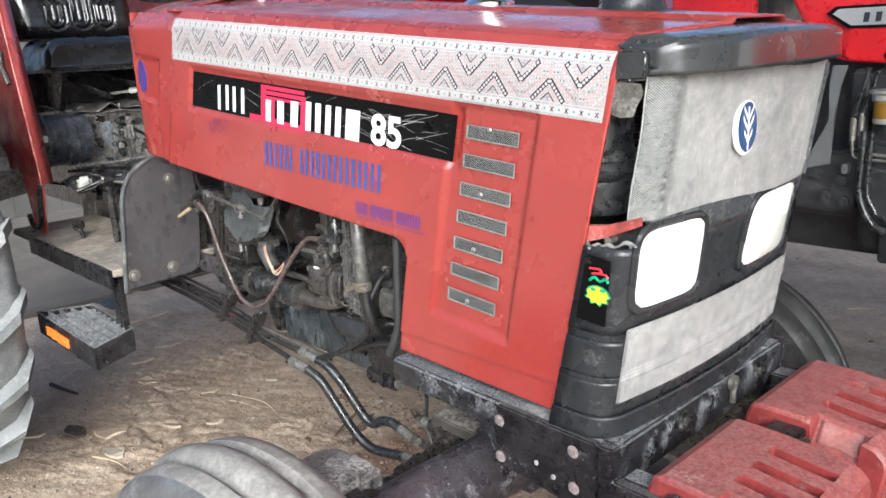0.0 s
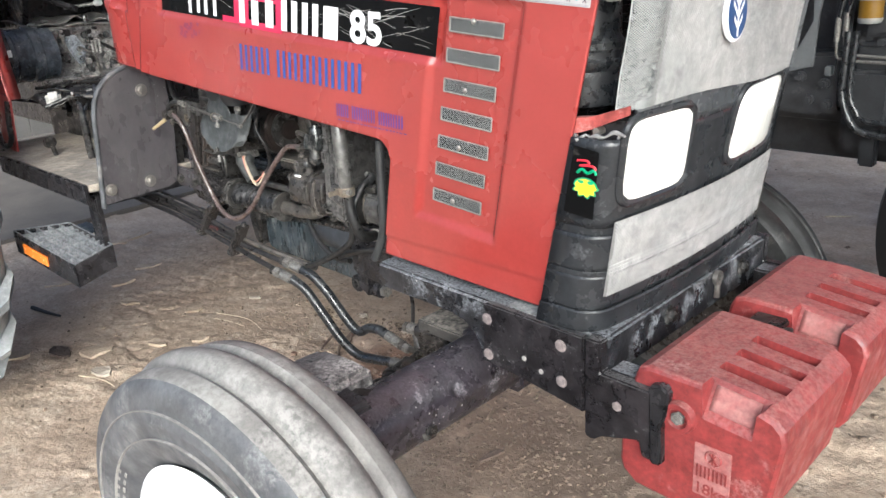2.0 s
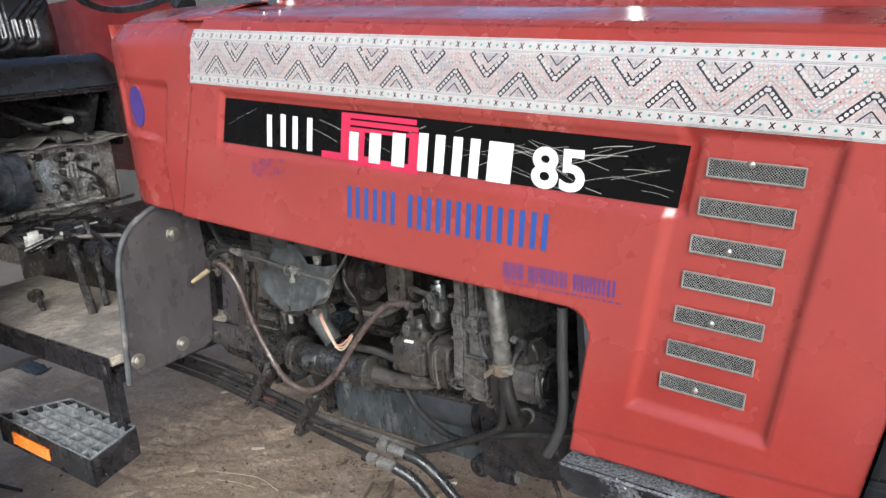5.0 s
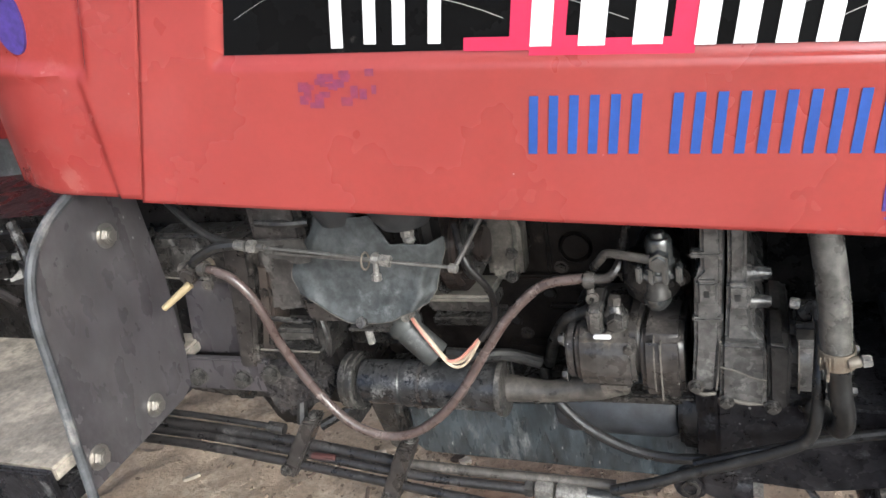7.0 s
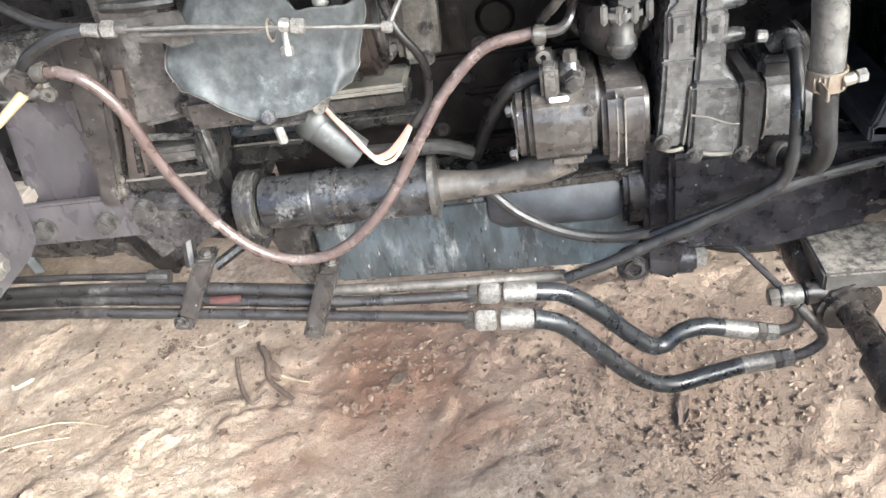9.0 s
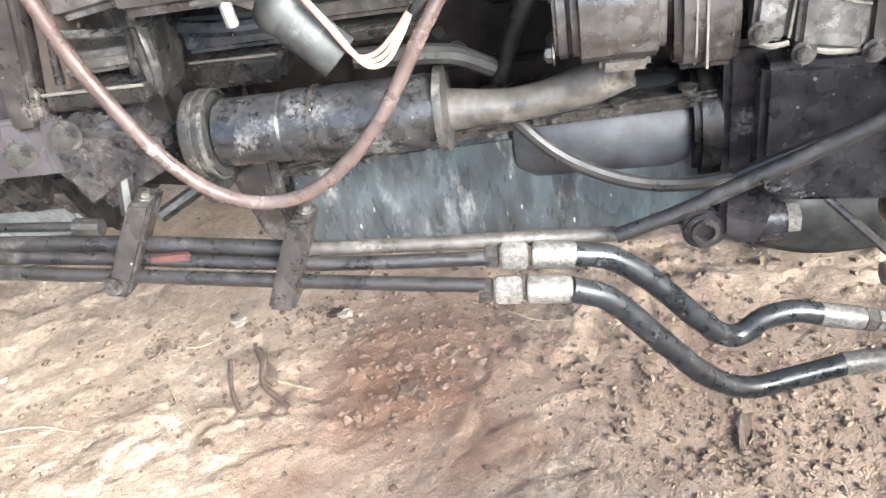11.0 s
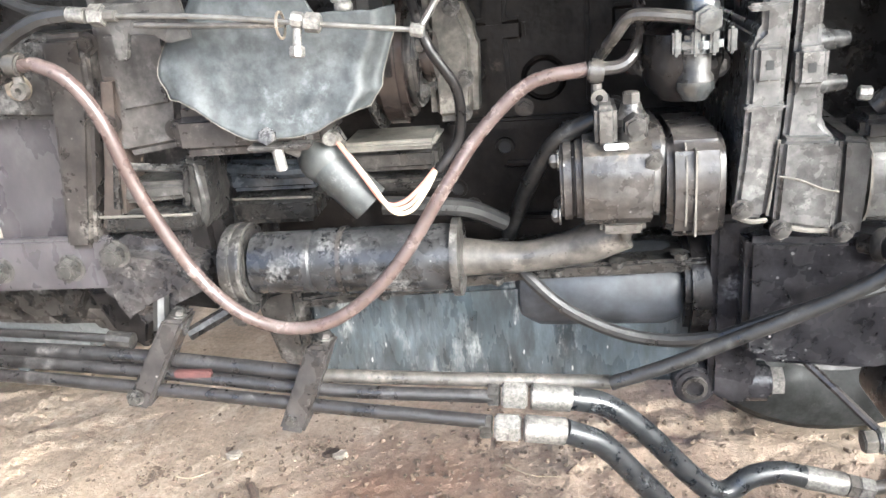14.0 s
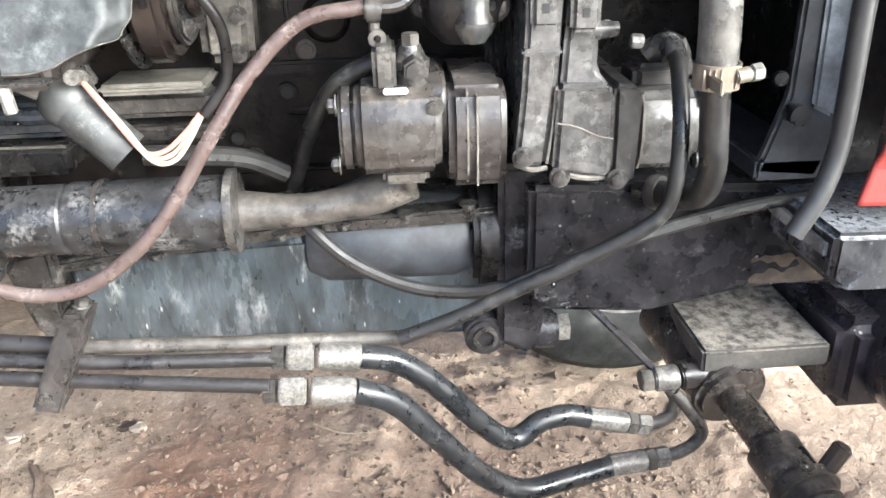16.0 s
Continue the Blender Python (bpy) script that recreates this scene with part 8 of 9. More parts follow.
COVER = mat("blue_black_oily_paint", (0.016, 0.019, 0.024), 0.14, col2=(0.034, 0.038, 0.044), big=9, vary=0.2, dust=(0.30, 0.32, 0.34), dust_amt=0.16, dust_scale=16, bump=0.25, bump_scale=70, specks=0.1, speck_scale=90)
CHIPPED = mat("chipped_brown_paint", (0.060, 0.046, 0.038), 0.4, col2=(0.03, 0.025, 0.022), big=22, vary=0.25, bump=0.4, specks=0.24, speck_scale=70, speck_col=(0.50, 0.42, 0.32))
LUG = mat("peeling_grimy_iron", (0.0136, 0.0127, 0.0145), 0.20, col2=(0.0425, 0.0382, 0.0365), big=30, vary=0.3, dust=(0.24, 0.22, 0.20), dust_amt=0.22, dust_scale=26, dust_k=0.36, bump=0.7, bump_scale=70, bump_dist=0.003)
BRONZED = mat("brown_black_turned_steel", (0.0248, 0.0187, 0.0165), 0.16, metal=0.3, col2=(0.0413, 0.0330, 0.0297), big=20, vary=0.15, bump=0.1)
DULL = mat("dull_rod_steel", (0.1360, 0.1304, 0.1200), 0.45, metal=0.4, col2=(0.0880, 0.0800, 0.0720), big=50, vary=0.2, bump=0.2)
PUMPIRON = mat("spotted_grey_brown_iron", (0.0469, 0.0442, 0.0425), 0.28, col2=(0.0291, 0.0240, 0.0203), big=14, vary=0.2, dust=(0.2592, 0.2160, 0.1642), dust_amt=0.25, dust_scale=18, bump=0.3, specks=0.17, speck_scale=62, speck_col=(0.74, 0.72, 0.69))
ALUCASE = mat("grey_timing_case_alloy", (0.0907, 0.0878, 0.0848), 0.28, metal=0.25, col2=(0.0616, 0.0580, 0.0551), big=16, vary=0.18, dust=(0.3291, 0.3189, 0.2983), dust_amt=0.22, dust_scale=30, bump=0.25, bump_scale=150, specks=0.1, speck_scale=90)
BRIGHTALU = mat("bright_oily_alloy", (0.1764, 0.1806, 0.1806), 0.22, metal=0.75, col2=(0.0672, 0.0672, 0.0651), big=45, vary=0.25, bump=0.35, bump_scale=90)
BOLT_T = bolt_mesh("bolt", 0.0065, 0.007, ALU, 1.35)
STARTER = mat("worn_black_starter_paint", (0.0104, 0.0104, 0.0113), 0.24, col2=(0.0213, 0.0213, 0.0223), big=14, vary=0.2, dust=(0.2592, 0.2520, 0.2448), dust_amt=0.3, dust_scale=26, bump=0.2, specks=0.15, speck_scale=80)
OLDTUBE = mat("dusty_brown_pipe", (0.0387, 0.0348, 0.0309), 0.39, col2=(0.0619, 0.0553, 0.0487), big=15, vary=0.2, dust=(0.2304, 0.2016, 0.1728), dust_amt=0.28, dust_scale=20, bump=0.3)
HEATSHIELD = mat("dented_grey_tin", (0.034, 0.0365, 0.0370), 0.48, metal=0.0, spec=0.3, col2=(0.060, 0.064, 0.065), big=20, vary=0.12, dust=(0.2160, 0.2295, 0.2295), dust_amt=0.18, dust_scale=14, bump=0.35, bump_scale=34, bump_dist=0.003, specks=0.1, speck_scale=45, speck_col=(0.03, 0.03, 0.03), blotch=0.28)
SILVERHOSE = mat("silvery_dusty_hose", (0.058, 0.056, 0.053), 0.3, metal=0.2, col2=(0.0942, 0.0908, 0.0843), big=12, vary=0.15, dust=(0.2700, 0.2550, 0.2250), dust_amt=0.22, dust_scale=18, bump=0.15)
CLAMP = mat("pale_rusty_clamp", (0.2250, 0.1988, 0.1613), 0.39, metal=0.4, col2=(0.1650, 0.1275, 0.0938), big=50, vary=0.2, bump=0.2)
SHROUD = mat("dark_blue_grey_sheet", (0.020, 0.022, 0.026), 0.45, col2=(0.038, 0.041, 0.046), big=6, vary=0.15, dust=(0.2340, 0.2340, 0.2340), dust_amt=0.2, bump=0.1)
GREYTUBE = mat("stiff_grey_tube", (0.022, 0.022, 0.023), 0.35, col2=(0.036, 0.036, 0.036), big=20, vary=0.15, bump=0.1)
build_engine()


def build_pipes():
    """Steering pipes clamped under the engine, with two rubber hoses to the cylinder."""
    for name, pts, r, material in (
            ("steel_pipe", [(-1.70, -0.212, 0.694), (-1.45, -0.218, 0.688), (-1.29, -0.221, 0.678), (-1.11, -0.223, 0.657)], 0.0080, PIPE),
            ("steel_pipe", [(-1.12, -0.222, 0.656), (-1.00, -0.214, 0.646), (-0.832, -0.200, 0.632)], 0.0068, OLDTUBE),
            ("steel_pipe", [(-1.70, -0.222, 0.684), (-1.45, -0.226, 0.679), (-1.29, -0.229, 0.667), (-1.10, -0.229, 0.644), (-0.94, -0.221, 0.630)], 0.0066, PIPE),
            ("steel_pipe", [(-1.70, -0.232, 0.674), (-1.45, -0.236, 0.668), (-1.29, -0.239, 0.655), (-1.10, -0.242, 0.634), (-0.945, -0.247, 0.620)], 0.0066, PIPE),
            ("steel_pipe", [(-1.70, -0.207, 0.711), (-1.45, -0.213, 0.704), (-1.33, -0.216, 0.697), (-1.30, -0.217, 0.695)], 0.0046, PIPE)):
        bm = B()
        tube(bm, pts, r, 12, 8)
        part(name, bm, material, tractor, "grimy steel hydraulic pipe")
    for foot, head in (((-1.293, 0.641), (-1.246, 0.722)), ((-1.140, 0.617), (-1.106, 0.695))):
        bm = B()
        prism(bm, [foot, (foot[0] + 0.024, foot[1] - 0.004), (head[0] + 0.023, head[1] - 0.001), head], -0.246, -0.214, "y", 0.003)
        for v in bm.verts:
            v.co.y += 0.24 * (v.co.z - 0.67)
        br = part("pipe_clamp", bm, IRON_BROWN, tractor, "dusty flat steel pipe clamp")
        piece("bolt", BOLT_T, br, T((head[0] + 0.012, -0.221, head[1])) @ rot("Y", 15))
        piece("bolt", BOLT_T, br, T((foot[0] + 0.014, -0.252, foot[1] + 0.010)) @ FACE_R)
    bm = B()
    tube(bm, [(-1.24, -0.20, 0.69), (-1.19, -0.17, 0.71)], 0.007, 8, 2)
    part("clamp_stay", bm, IRON_BLACK, tractor)
    bm = B()
    tube(bm, [(-1.262, -0.19, 0.745), (-1.262, -0.21, 0.70)], 0.008, 8, 2)
    part("clamp_stay", bm, ALUDARK, tractor)
    bm = B()
    cyl(bm, (-1.315, -0.217, 0.696), (-1.290, -0.217, 0.693), 0.0085, n=10)
    part("pipe_union", bm, ALUDARK, tractor)
    bm = B()
    box(bm, (-1.243, -0.2385, 0.663), (-1.206, -0.232, 0.670), 0.001)
    part("red_tape", bm, mat("faded_red_tape", (0.075, 0.030, 0.028), 0.6, vary=0.2, bump=0.2), tractor, "faded red tape round a pipe")
    for up, pts, end in ((True, [(-0.869, -0.215, 0.624), (-0.837, -0.208, 0.612), (-0.801, -0.198, 0.577), (-0.757, -0.187, 0.520), (-0.733, -0.181, 0.495), (-0.715, -0.175, 0.490), (-0.694, -0.169, 0.502), (-0.665, -0.163, 0.504), (-0.638, -0.159, 0.495)],
                          [(-0.600, -0.157, 0.485), (-0.572, -0.156, 0.480), (-0.551, -0.155, 0.488), (-0.547, -0.153, 0.506), (-0.555, -0.152, 0.522)]),
                         (False, [(-0.875, -0.242, 0.607), (-0.839, -0.230, 0.582), (-0.799, -0.218, 0.527), (-0.754, -0.206, 0.468), (-0.712, -0.194, 0.437), (-0.668, -0.182, 0.435), (-0.614, -0.171, 0.440)],
                          [(-0.578, -0.168, 0.442), (-0.545, -0.167, 0.447), (-0.525, -0.166, 0.459), (-0.519, -0.164, 0.474), (-0.533, -0.160, 0.497), (-0.550, -0.154, 0.518)])):
        a, b = Vector(pts[0]), Vector(pts[1])
        bm = B()
        tube(bm, pts, 0.0112, 16, 8)
        hose = part("hydraulic_hose", bm, RUBBER, tractor, "shiny black hydraulic hose with crimped ends")
        x1, x0 = a, Vector((a.x - 0.036, a.y - 0.002, a.z + 0.004))
        bm = B()
        cyl(bm, x0, x1 + (b - a) * 0.06, 0.0125, n=24, w=0.0015)
        part("crimp_ferrule", bm, ZINC, hose, "zinc crimp ferrule")
        bm = B()
        cyl(bm, x0 + Vector((-0.027, 0, 0.0015)), x0 + Vector((-0.003, 0, 0)), 0.0135, n=6, w=0.002)
        part("union_nut", bm, ZINC, hose, "zinc hexagon nut")
        bm = B()
        cyl(bm, x0 + Vector((-0.040, 0, 0.002)), x0 + Vector((-0.029, 0, 0.0015)), 0.0118, n=6, w=0.001)
        part("lock_nut", bm, ALU, hose)
        e = Vector(pts[-1])
        f = Vector(end[0])
        bm = B()
        cyl(bm, e + (e - f) * 0.1, f, 0.0118, n=20, w=0.001)
        part("crimp_ferrule", bm, ZINC, hose)
        bm = B()
        cyl(bm, f, f + (f - e) * 0.28, 0.0125, n=6, w=0.001)
        part("ferrule_collar", bm, OLDTUBE, hose)
        bm = B()
        cyl(bm, f + (f - e) * 0.30, f + (f - e) * 0.70, 0.0115, n=6, w=0.001)
        part("union_nut", bm, ZINC, hose)
        bm = B()
        tube(bm, end, 0.0068, 12, 6)
        part("end_pipe", bm, OLDTUBE, hose, "dusty bent steel pipe")
    bm = B()
    cyl(bm, (-0.572, -0.150, 0.532), (-0.546, -0.150, 0.534), 0.0130, n=20, w=0.002)
    tee = part("banjo_union", bm, ZINC, tractor, "dusty steel banjo union on the cylinder")
    bm = B()
    cyl(bm, (-0.586, -0.150, 0.531), (-0.573, -0.150, 0.532), 0.0125, n=6, w=0.0015)
    part("banjo_bolt", bm, GRIMECAST, tee)
    bm = B()
    cyl(bm, (-0.545, -0.150, 0.534), (-0.512, -0.148, 0.537), 0.0155, n=20, w=0.002)
    part("port_boss", bm, IRON_BROWN, tee)


PIPE = mat("grimy_dark_pipe", (0.0085, 0.0080, 0.0082), 0.36, col2=(0.017, 0.0150, 0.0150), big=18, vary=0.25, dust=(0.1456, 0.1344, 0.1288), dust_amt=0.22, dust_scale=25, bump=0.3)
build_pipes()

# ---- the tractor: platform, step, fender, seat ----
def build_rear():
    # upright guard plate at the front of the platform
    bm = B()
    pts = [(-0.205, 0.752), (-0.230, 0.742), (-0.418, 0.735), (-0.412, 0.80), (-0.402, 0.90), (-0.395, 0.97), (-0.378, 1.020), (-0.345, 1.055), (-0.300, 1.076), (-0.262, 1.082), (-0.190, 1.075), (-0.185, 0.92), (-0.195, 0.80)]
    pts = [(y - 0.008, z + 0.008) for y, z in pts]
    prism(bm, pts, -1.436, -1.430, "x", 0.001)
    guard = part("platform_guard", bm, SHIELD, tractor, "dusty black guard plate with a rolled rim")
    bm = B()
    tube(bm, [(-1.433, y, z) for y, z in [(-0.428, 0.734)] + pts[2:11]], 0.0065, 10, 5)
    part("rolled_rim", bm, mat("pale_grey_rubber_rim", (0.060, 0.063, 0.068), 0.5, vary=0.2, dust=(0.35, 0.33, 0.31), dust_amt=0.3, bump=0.3, bump_scale=160), guard, "grey ribbed rubber edging")
    for y, z in ((-0.290, 0.778), (-0.400, 0.779), (-0.268, 1.022)):
        piece("bolt", BOLT_S, guard, T((-1.430, y, z)) @ FACE_F)
    bm = B()
    box(bm, (-2.30, -0.452, 0.780), (-1.446, -0.12, 0.800), 0.004)
    plat = part("platform", bm, PLATE, tractor, "sandy dusty steel platform")
    bm = B()
    box(bm, (-2.10, -0.462, 0.748), (-1.444, -0.452, 0.8025), 0.003)
    part("platform_edge", bm, CHASSIS, plat)
    bm = B()
    box(bm, (-1.80, -0.44, 0.735), (-1.45, -0.10, 0.762), 0.004)
    part("platform_bearer", bm, CHASSIS, plat)
    # step hung below on a strap
    bm = B()
    box(bm, (-1.552, -0.424, 0.60), (-1.492, -0.408, 0.790), 0.003)
    strap = part("step_strap", bm, CHASSIS, tractor, "black flat step strap")
    x0, x1, y0, y1, z0, z1 = -1.800, -1.490, -0.565, -0.445, 0.575, 0.640
    # the step sags: its true corners on the rear, front and inner side
    Lc, Fc, Rc = Vector((-1.790, -0.560, 0.640)), Vector((-1.470, -0.522, 0.594)), Vector((-1.472, -0.410, 0.620))

    def hung(bm):
        for v in bm.verts:
            a, b = (v.co.x - x0) / (x1 - x0), (v.co.y - y0) / (y1 - y0)
            v.co = Fc + (Lc - Fc) * (1 - a) * (1 - 0.34 * b) + (Rc - Fc) * b + Vector((0, 0, v.co.z - z1))
        return bm
    bm = B()
    t = 0.006
    box(bm, (x0, y0, z0), (x1, y0 + t, z1), 0.001)
    frame_ob = part("step", hung(bm), CHASSIS, tractor, "hanging step with grey open grating")
    for lo, hi in (((x0, y1 - t, z0), (x1, y1, z1)), ((x0, y0, z0), (x0 + t, y1, z1)), ((x1 - t, y0, z0), (x1, y1, z1))):
        bm = B()
        box(bm, lo, hi, 0.001)
        part("step_side", hung(bm), CHASSIS, frame_ob)
    for k in range(1, 8):
        bm = B()
        x = x0 + (x1 - x0) * k / 8
        box(bm, (x - 0.003, y0 + t, z0 + 0.02), (x + 0.003, y1 - t, z1 - 0.001), 0.001)
        part("grating_bar", hung(bm), GRATE, frame_ob)
    for k in range(1, 5):
        bm = B()
        y = y0 + (y1 - y0) * k / 5
        box(bm, (x0 + t, y - 0.0027, z0 + 0.02), (x1 - t, y + 0.0027, z1 + 0.001), 0.001)
        part("grating_bar", hung(bm), GRATE, frame_ob)
    bm = B()
    for lo, hi in (((x0, y0, z1), (x1, y0 + 0.004, z1 + 0.002)), ((x0, y1 - 0.004, z1), (x1, y1, z1 + 0.002)), ((x0, y0, z1), (x0 + t, y1, z1 + 0.003)), ((x1 - t, y0, z1), (x1, y1, z1 + 0.003))):
        box(bm, lo, hi, 0.001)
    part("worn_top_edge", hung(bm), GRATE, frame_ob)
    bm = B()
    box(bm, (x0 + 0.055, y0 - 0.006, z0 + 0.014), (x0 + 0.175, y0 - 0.0005, z0 + 0.046), 0.003)
    part("reflector", hung(bm), AMBER, frame_ob, "amber plastic reflector")
    # pedals and levers on the platform
    for pts, r, name in (([(-1.93, -0.345, 0.785), (-1.935, -0.35, 0.825), (-1.945, -0.352, 0.838)], 0.007, "pedal_pin"),
                         ([(-1.775, -0.30, 0.795), (-1.86, -0.27, 0.88), (-1.95, -0.24, 0.965)], 0.011, "pedal_lever"),
                         ([(-1.58, -0.23, 0.79), (-1.66, -0.20, 0.90), (-1.72, -0.16, 1.00)], 0.009, "pedal_lever"),
                         ([(-1.80, -0.25, 0.80), (-1.90, -0.2, 0.92), (-2.0, -0.16, 0.98)], 0.008, "pedal_lever")):
        bm = B()
        tube(bm, pts, r, 10, 5)
        if name == "pedal_pin":
            cyl(bm, (-1.955, -0.352, 0.836), (-1.935, -0.352, 0.842), 0.017, n=16)
        part(name, bm, IRON, tractor)
    # rear housing under the seat: its front face carries the valve gear
    def one(name, material, parent, make, label="", angle=35):
        bm = B()
        make(bm)
        return part(name, bm, material, parent, label, angle=angle)

    gb = one("rear_housing", GEARGREY, tractor, lambda bm: box(bm, (-2.95, -0.15, 0.80), (-2.455, 0.22, 1.150), 0.012, 3), "grimy grey lift housing with bolted valves")
    one("valve_plate", SLATE, gb, lambda bm: prism(bm, [(-0.050, 1.116), (-0.012, 1.118), (0.004, 1.090), (0.020, 1.060), (-0.006, 1.002), (-0.030, 1.030), (-0.048, 1.082)], -2.456, -2.438, "x", 0.005, 3), "slate grey valve plate")
    for y, z, r in ((-0.022, 1.085, 0.008), (0.0, 1.052, 0.007), (-0.01, 1.03, 0.006)):
        one("plate_boss", SLATE, gb, lambda bm: cyl(bm, (-2.440, y, z), (-2.430, y, z), r, n=14, w=0.002))
    for y, z in ((0.024, 1.112), (0.106, 1.105), (0.022, 1.003), (-0.052, 1.037), (0.125, 1.06), (-0.115, 1.13)):
        piece("bolt", BOLT_BRIGHT, gb, T((-2.455, y, z)) @ FACE_F)
    one("valve_plug", REARALU, gb, lambda bm: cyl(bm, (-2.455, 0.098, 1.018), (-2.425, 0.098, 1.018), 0.019, n=24, w=0.004))
    one("valve_plug", BRIGHTALU, gb, lambda bm: cyl(bm, (-2.455, 0.118, 1.006), (-2.432, 0.118, 1.006), 0.010, n=16, w=0.003))
    one("valve_plug", REARALU, gb, lambda bm: cyl(bm, (-2.455, 0.108, 0.988), (-2.432, 0.108, 0.988), 0.011, n=16, w=0.003))
    one("valve_block", REARALU, gb, lambda bm: box(bm, (-2.458, 0.030, 1.040), (-2.430, 0.074, 1.096), 0.005, 3))
    for k in range(3):
        one("valve_ridge", REARALU, gb, lambda bm: cyl(bm, (-2.430, 0.038 + k * 0.014, 1.046), (-2.430, 0.038 + k * 0.014, 1.090), 0.006, n=12, w=0.002))
    one("valve_head", REARALU, gb, lambda bm: box(bm, (-2.458, 0.040, 1.102), (-2.428, 0.072, 1.126), 0.004))
    one("side_valve", REARALU, gb, lambda bm: box(bm, (-2.458, 0.080, 1.042), (-2.435, 0.124, 1.088), 0.006, 3))
    one("side_valve_cap", REARALU, gb, lambda bm: box(bm, (-2.440, 0.086, 1.066), (-2.426, 0.118, 1.084), 0.003))
    port = one("square_port", GRIME, gb, lambda bm: box(bm, (-2.458, -0.082, 1.088), (-2.446, -0.058, 1.116), 0.002))
    one("hole", HOLE, port, lambda bm: box(bm, (-2.447, -0.077, 1.094), (-2.4455, -0.064, 1.110), 0))
    for y, z, a, b in ((-0.09, 1.06, 0.022, 0.030), (-0.115, 1.03, 0.018, 0.04), (-0.075, 1.02, 0.015, 0.012), (-0.03, 0.985, 0.05, 0.010), (0.07, 0.975, 0.05, 0.012)):
        one("casting_boss", GEARGREY, gb, lambda bm: box(bm, (-2.460, y - a, z - b), (-2.442, y + a, z + b), 0.007, 3))
    one("housing_lip", GEARGREY, gb, lambda bm: box(bm, (-2.475, -0.150, 1.128), (-2.440, 0.15, 1.150), 0.005, 3))
    one("housing_lip", REARALU, gb, lambda bm: box(bm, (-2.47, -0.150, 0.958), (-2.425, 0.17, 0.972), 0.004, 3))
    rng = random.Random(5)
    for k in range(46):
        y, z = rng.uniform(-0.145, 0.15), rng.uniform(0.965, 1.135)
        a, b = rng.uniform(0.004, 0.013), rng.uniform(0.004, 0.013)
        d = rng.uniform(0.006, 0.022)
        stuff = rng.choice([REARALU, REARALU, BRIGHTALU, REARALU, IRON_BLACK, IRON_BLACK, GEARGREY])
        if k % 3:
            one("valve_fitting", stuff, gb, lambda bm: cyl(bm, (-2.456, y, z), (-2.440 + d, y, z), a, n=rng.choice([6, 10, 14]), w=0.0015))
        else:
            one("casting_rib", stuff, gb, lambda bm: box(bm, (-2.457, y - a, z - b), (-2.444 + d * 0.6, y + a, z + b), 0.003, 2))
    for k in range(5):
        y, z = rng.uniform(-0.12, 0.10), rng.uniform(0.99, 1.09)
        one("valve_pipe", rng.choice([IRON_BLACK, RUBBER, OLDTUBE]), gb, lambda bm: tube(bm, [(-2.45, y, z), (-2.41, y + 0.01, z - 0.01), (-2.40, y + 0.04, z - 0.04), (-2.40, y + 0.05, z - 0.10)], 0.005, 8, 5))
    # Black plates added to stand in for the dark gap under the seat.
    one("seat_pan", IRON_BLACK, gb, lambda bm: box(bm, (-2.80, -0.22, 1.15), (-2.77, 0.30, 1.31), 0.005))
    one("seat_pan_side", CHASSIS, gb, lambda bm: box(bm, (-2.79, 0.26, 1.12), (-2.48, 0.28, 1.31), 0.005))
    # brake housing across the axle
    drum = one("brake_housing", REARBLUE, tractor, lambda bm: lathe(bm, [(0, -0.02), (0.090, -0.02), (0.092, 0.03), (0.098, 0.035), (0.098, 0.062), (0.092, 0.068), (0.092, 0.12), (0.100, 0.128), (0.100, 0.150), (0, 0.152)], T((-2.45, -0.130, 1.065)) @ FACE_R, 44), "dusty blue black brake housing")
    one("drum_ring", RUBBER, drum, lambda bm: lathe(bm, [(0.100, 0.150), (0.135, 0.152), (0.142, 0.160), (0.142, 0.178), (0.132, 0.186), (0.120, 0.176), (0.100, 0.180), (0, 0.182)], T((-2.45, -0.130, 1.065)) @ FACE_R, 52), "black round drum cover")
    one("white_tag", DECAL_WHITE, drum, lambda bm: box(bm, (-2.313, -0.312, 1.075), (-2.306, -0.285, 1.098), 0.001), "white tag")
    one("axle_trumpet", GEARGREY, tractor, lambda bm: cyl(bm, (-2.45, -0.30, 1.0), (-2.45, -0.62, 0.95), 0.10, n=28, w=0.01))
    # folded tin cover and the parts under the seat
    def tin(u, v):
        fold = 0.022 * max(0.0, 1 - abs(v - 0.42) / 0.16)
        return (-2.74 + 0.29 * u + 0.02 * math.sin(v * 7), -0.16 + 0.40 * v, 1.178 - 0.018 * u + fold * u + 0.004 * math.sin(v * 23 + u * 5))
    thick(one("tin_cover", REARTIN, gb, lambda bm: sheet(bm, tin, 16, 40), "bent dusty tin cover"), 0.003)
    thick(one("tin_cover", REARTIN, gb, lambda bm: sheet(bm, lambda u, v: (-2.70 + 0.30 * u, -0.05 + 0.33 * v, 1.160 - 0.008 * u + 0.006 * math.sin(v * 9)), 12, 20), "bent dusty tin cover"), 0.003)
    for y in (0.026, 0.115):
        one("cover_screw", BRIGHTALU, gb, lambda bm: cyl(bm, (-2.42, y, 1.155), (-2.42, y, 1.182), 0.009, n=8, w=0.002))
    one("lever_shaft", REARALU, gb, lambda bm: cyl(bm, (-2.66, 0.05, 1.205), (-2.61, 0.15, 1.215), 0.006, n=10))
    one("lever_knob", WHITE, gb, lambda bm: cyl(bm, (-2.612, 0.150, 1.215), (-2.600, 0.180, 1.219), 0.0125, n=16, w=0.004), "white lever knob")
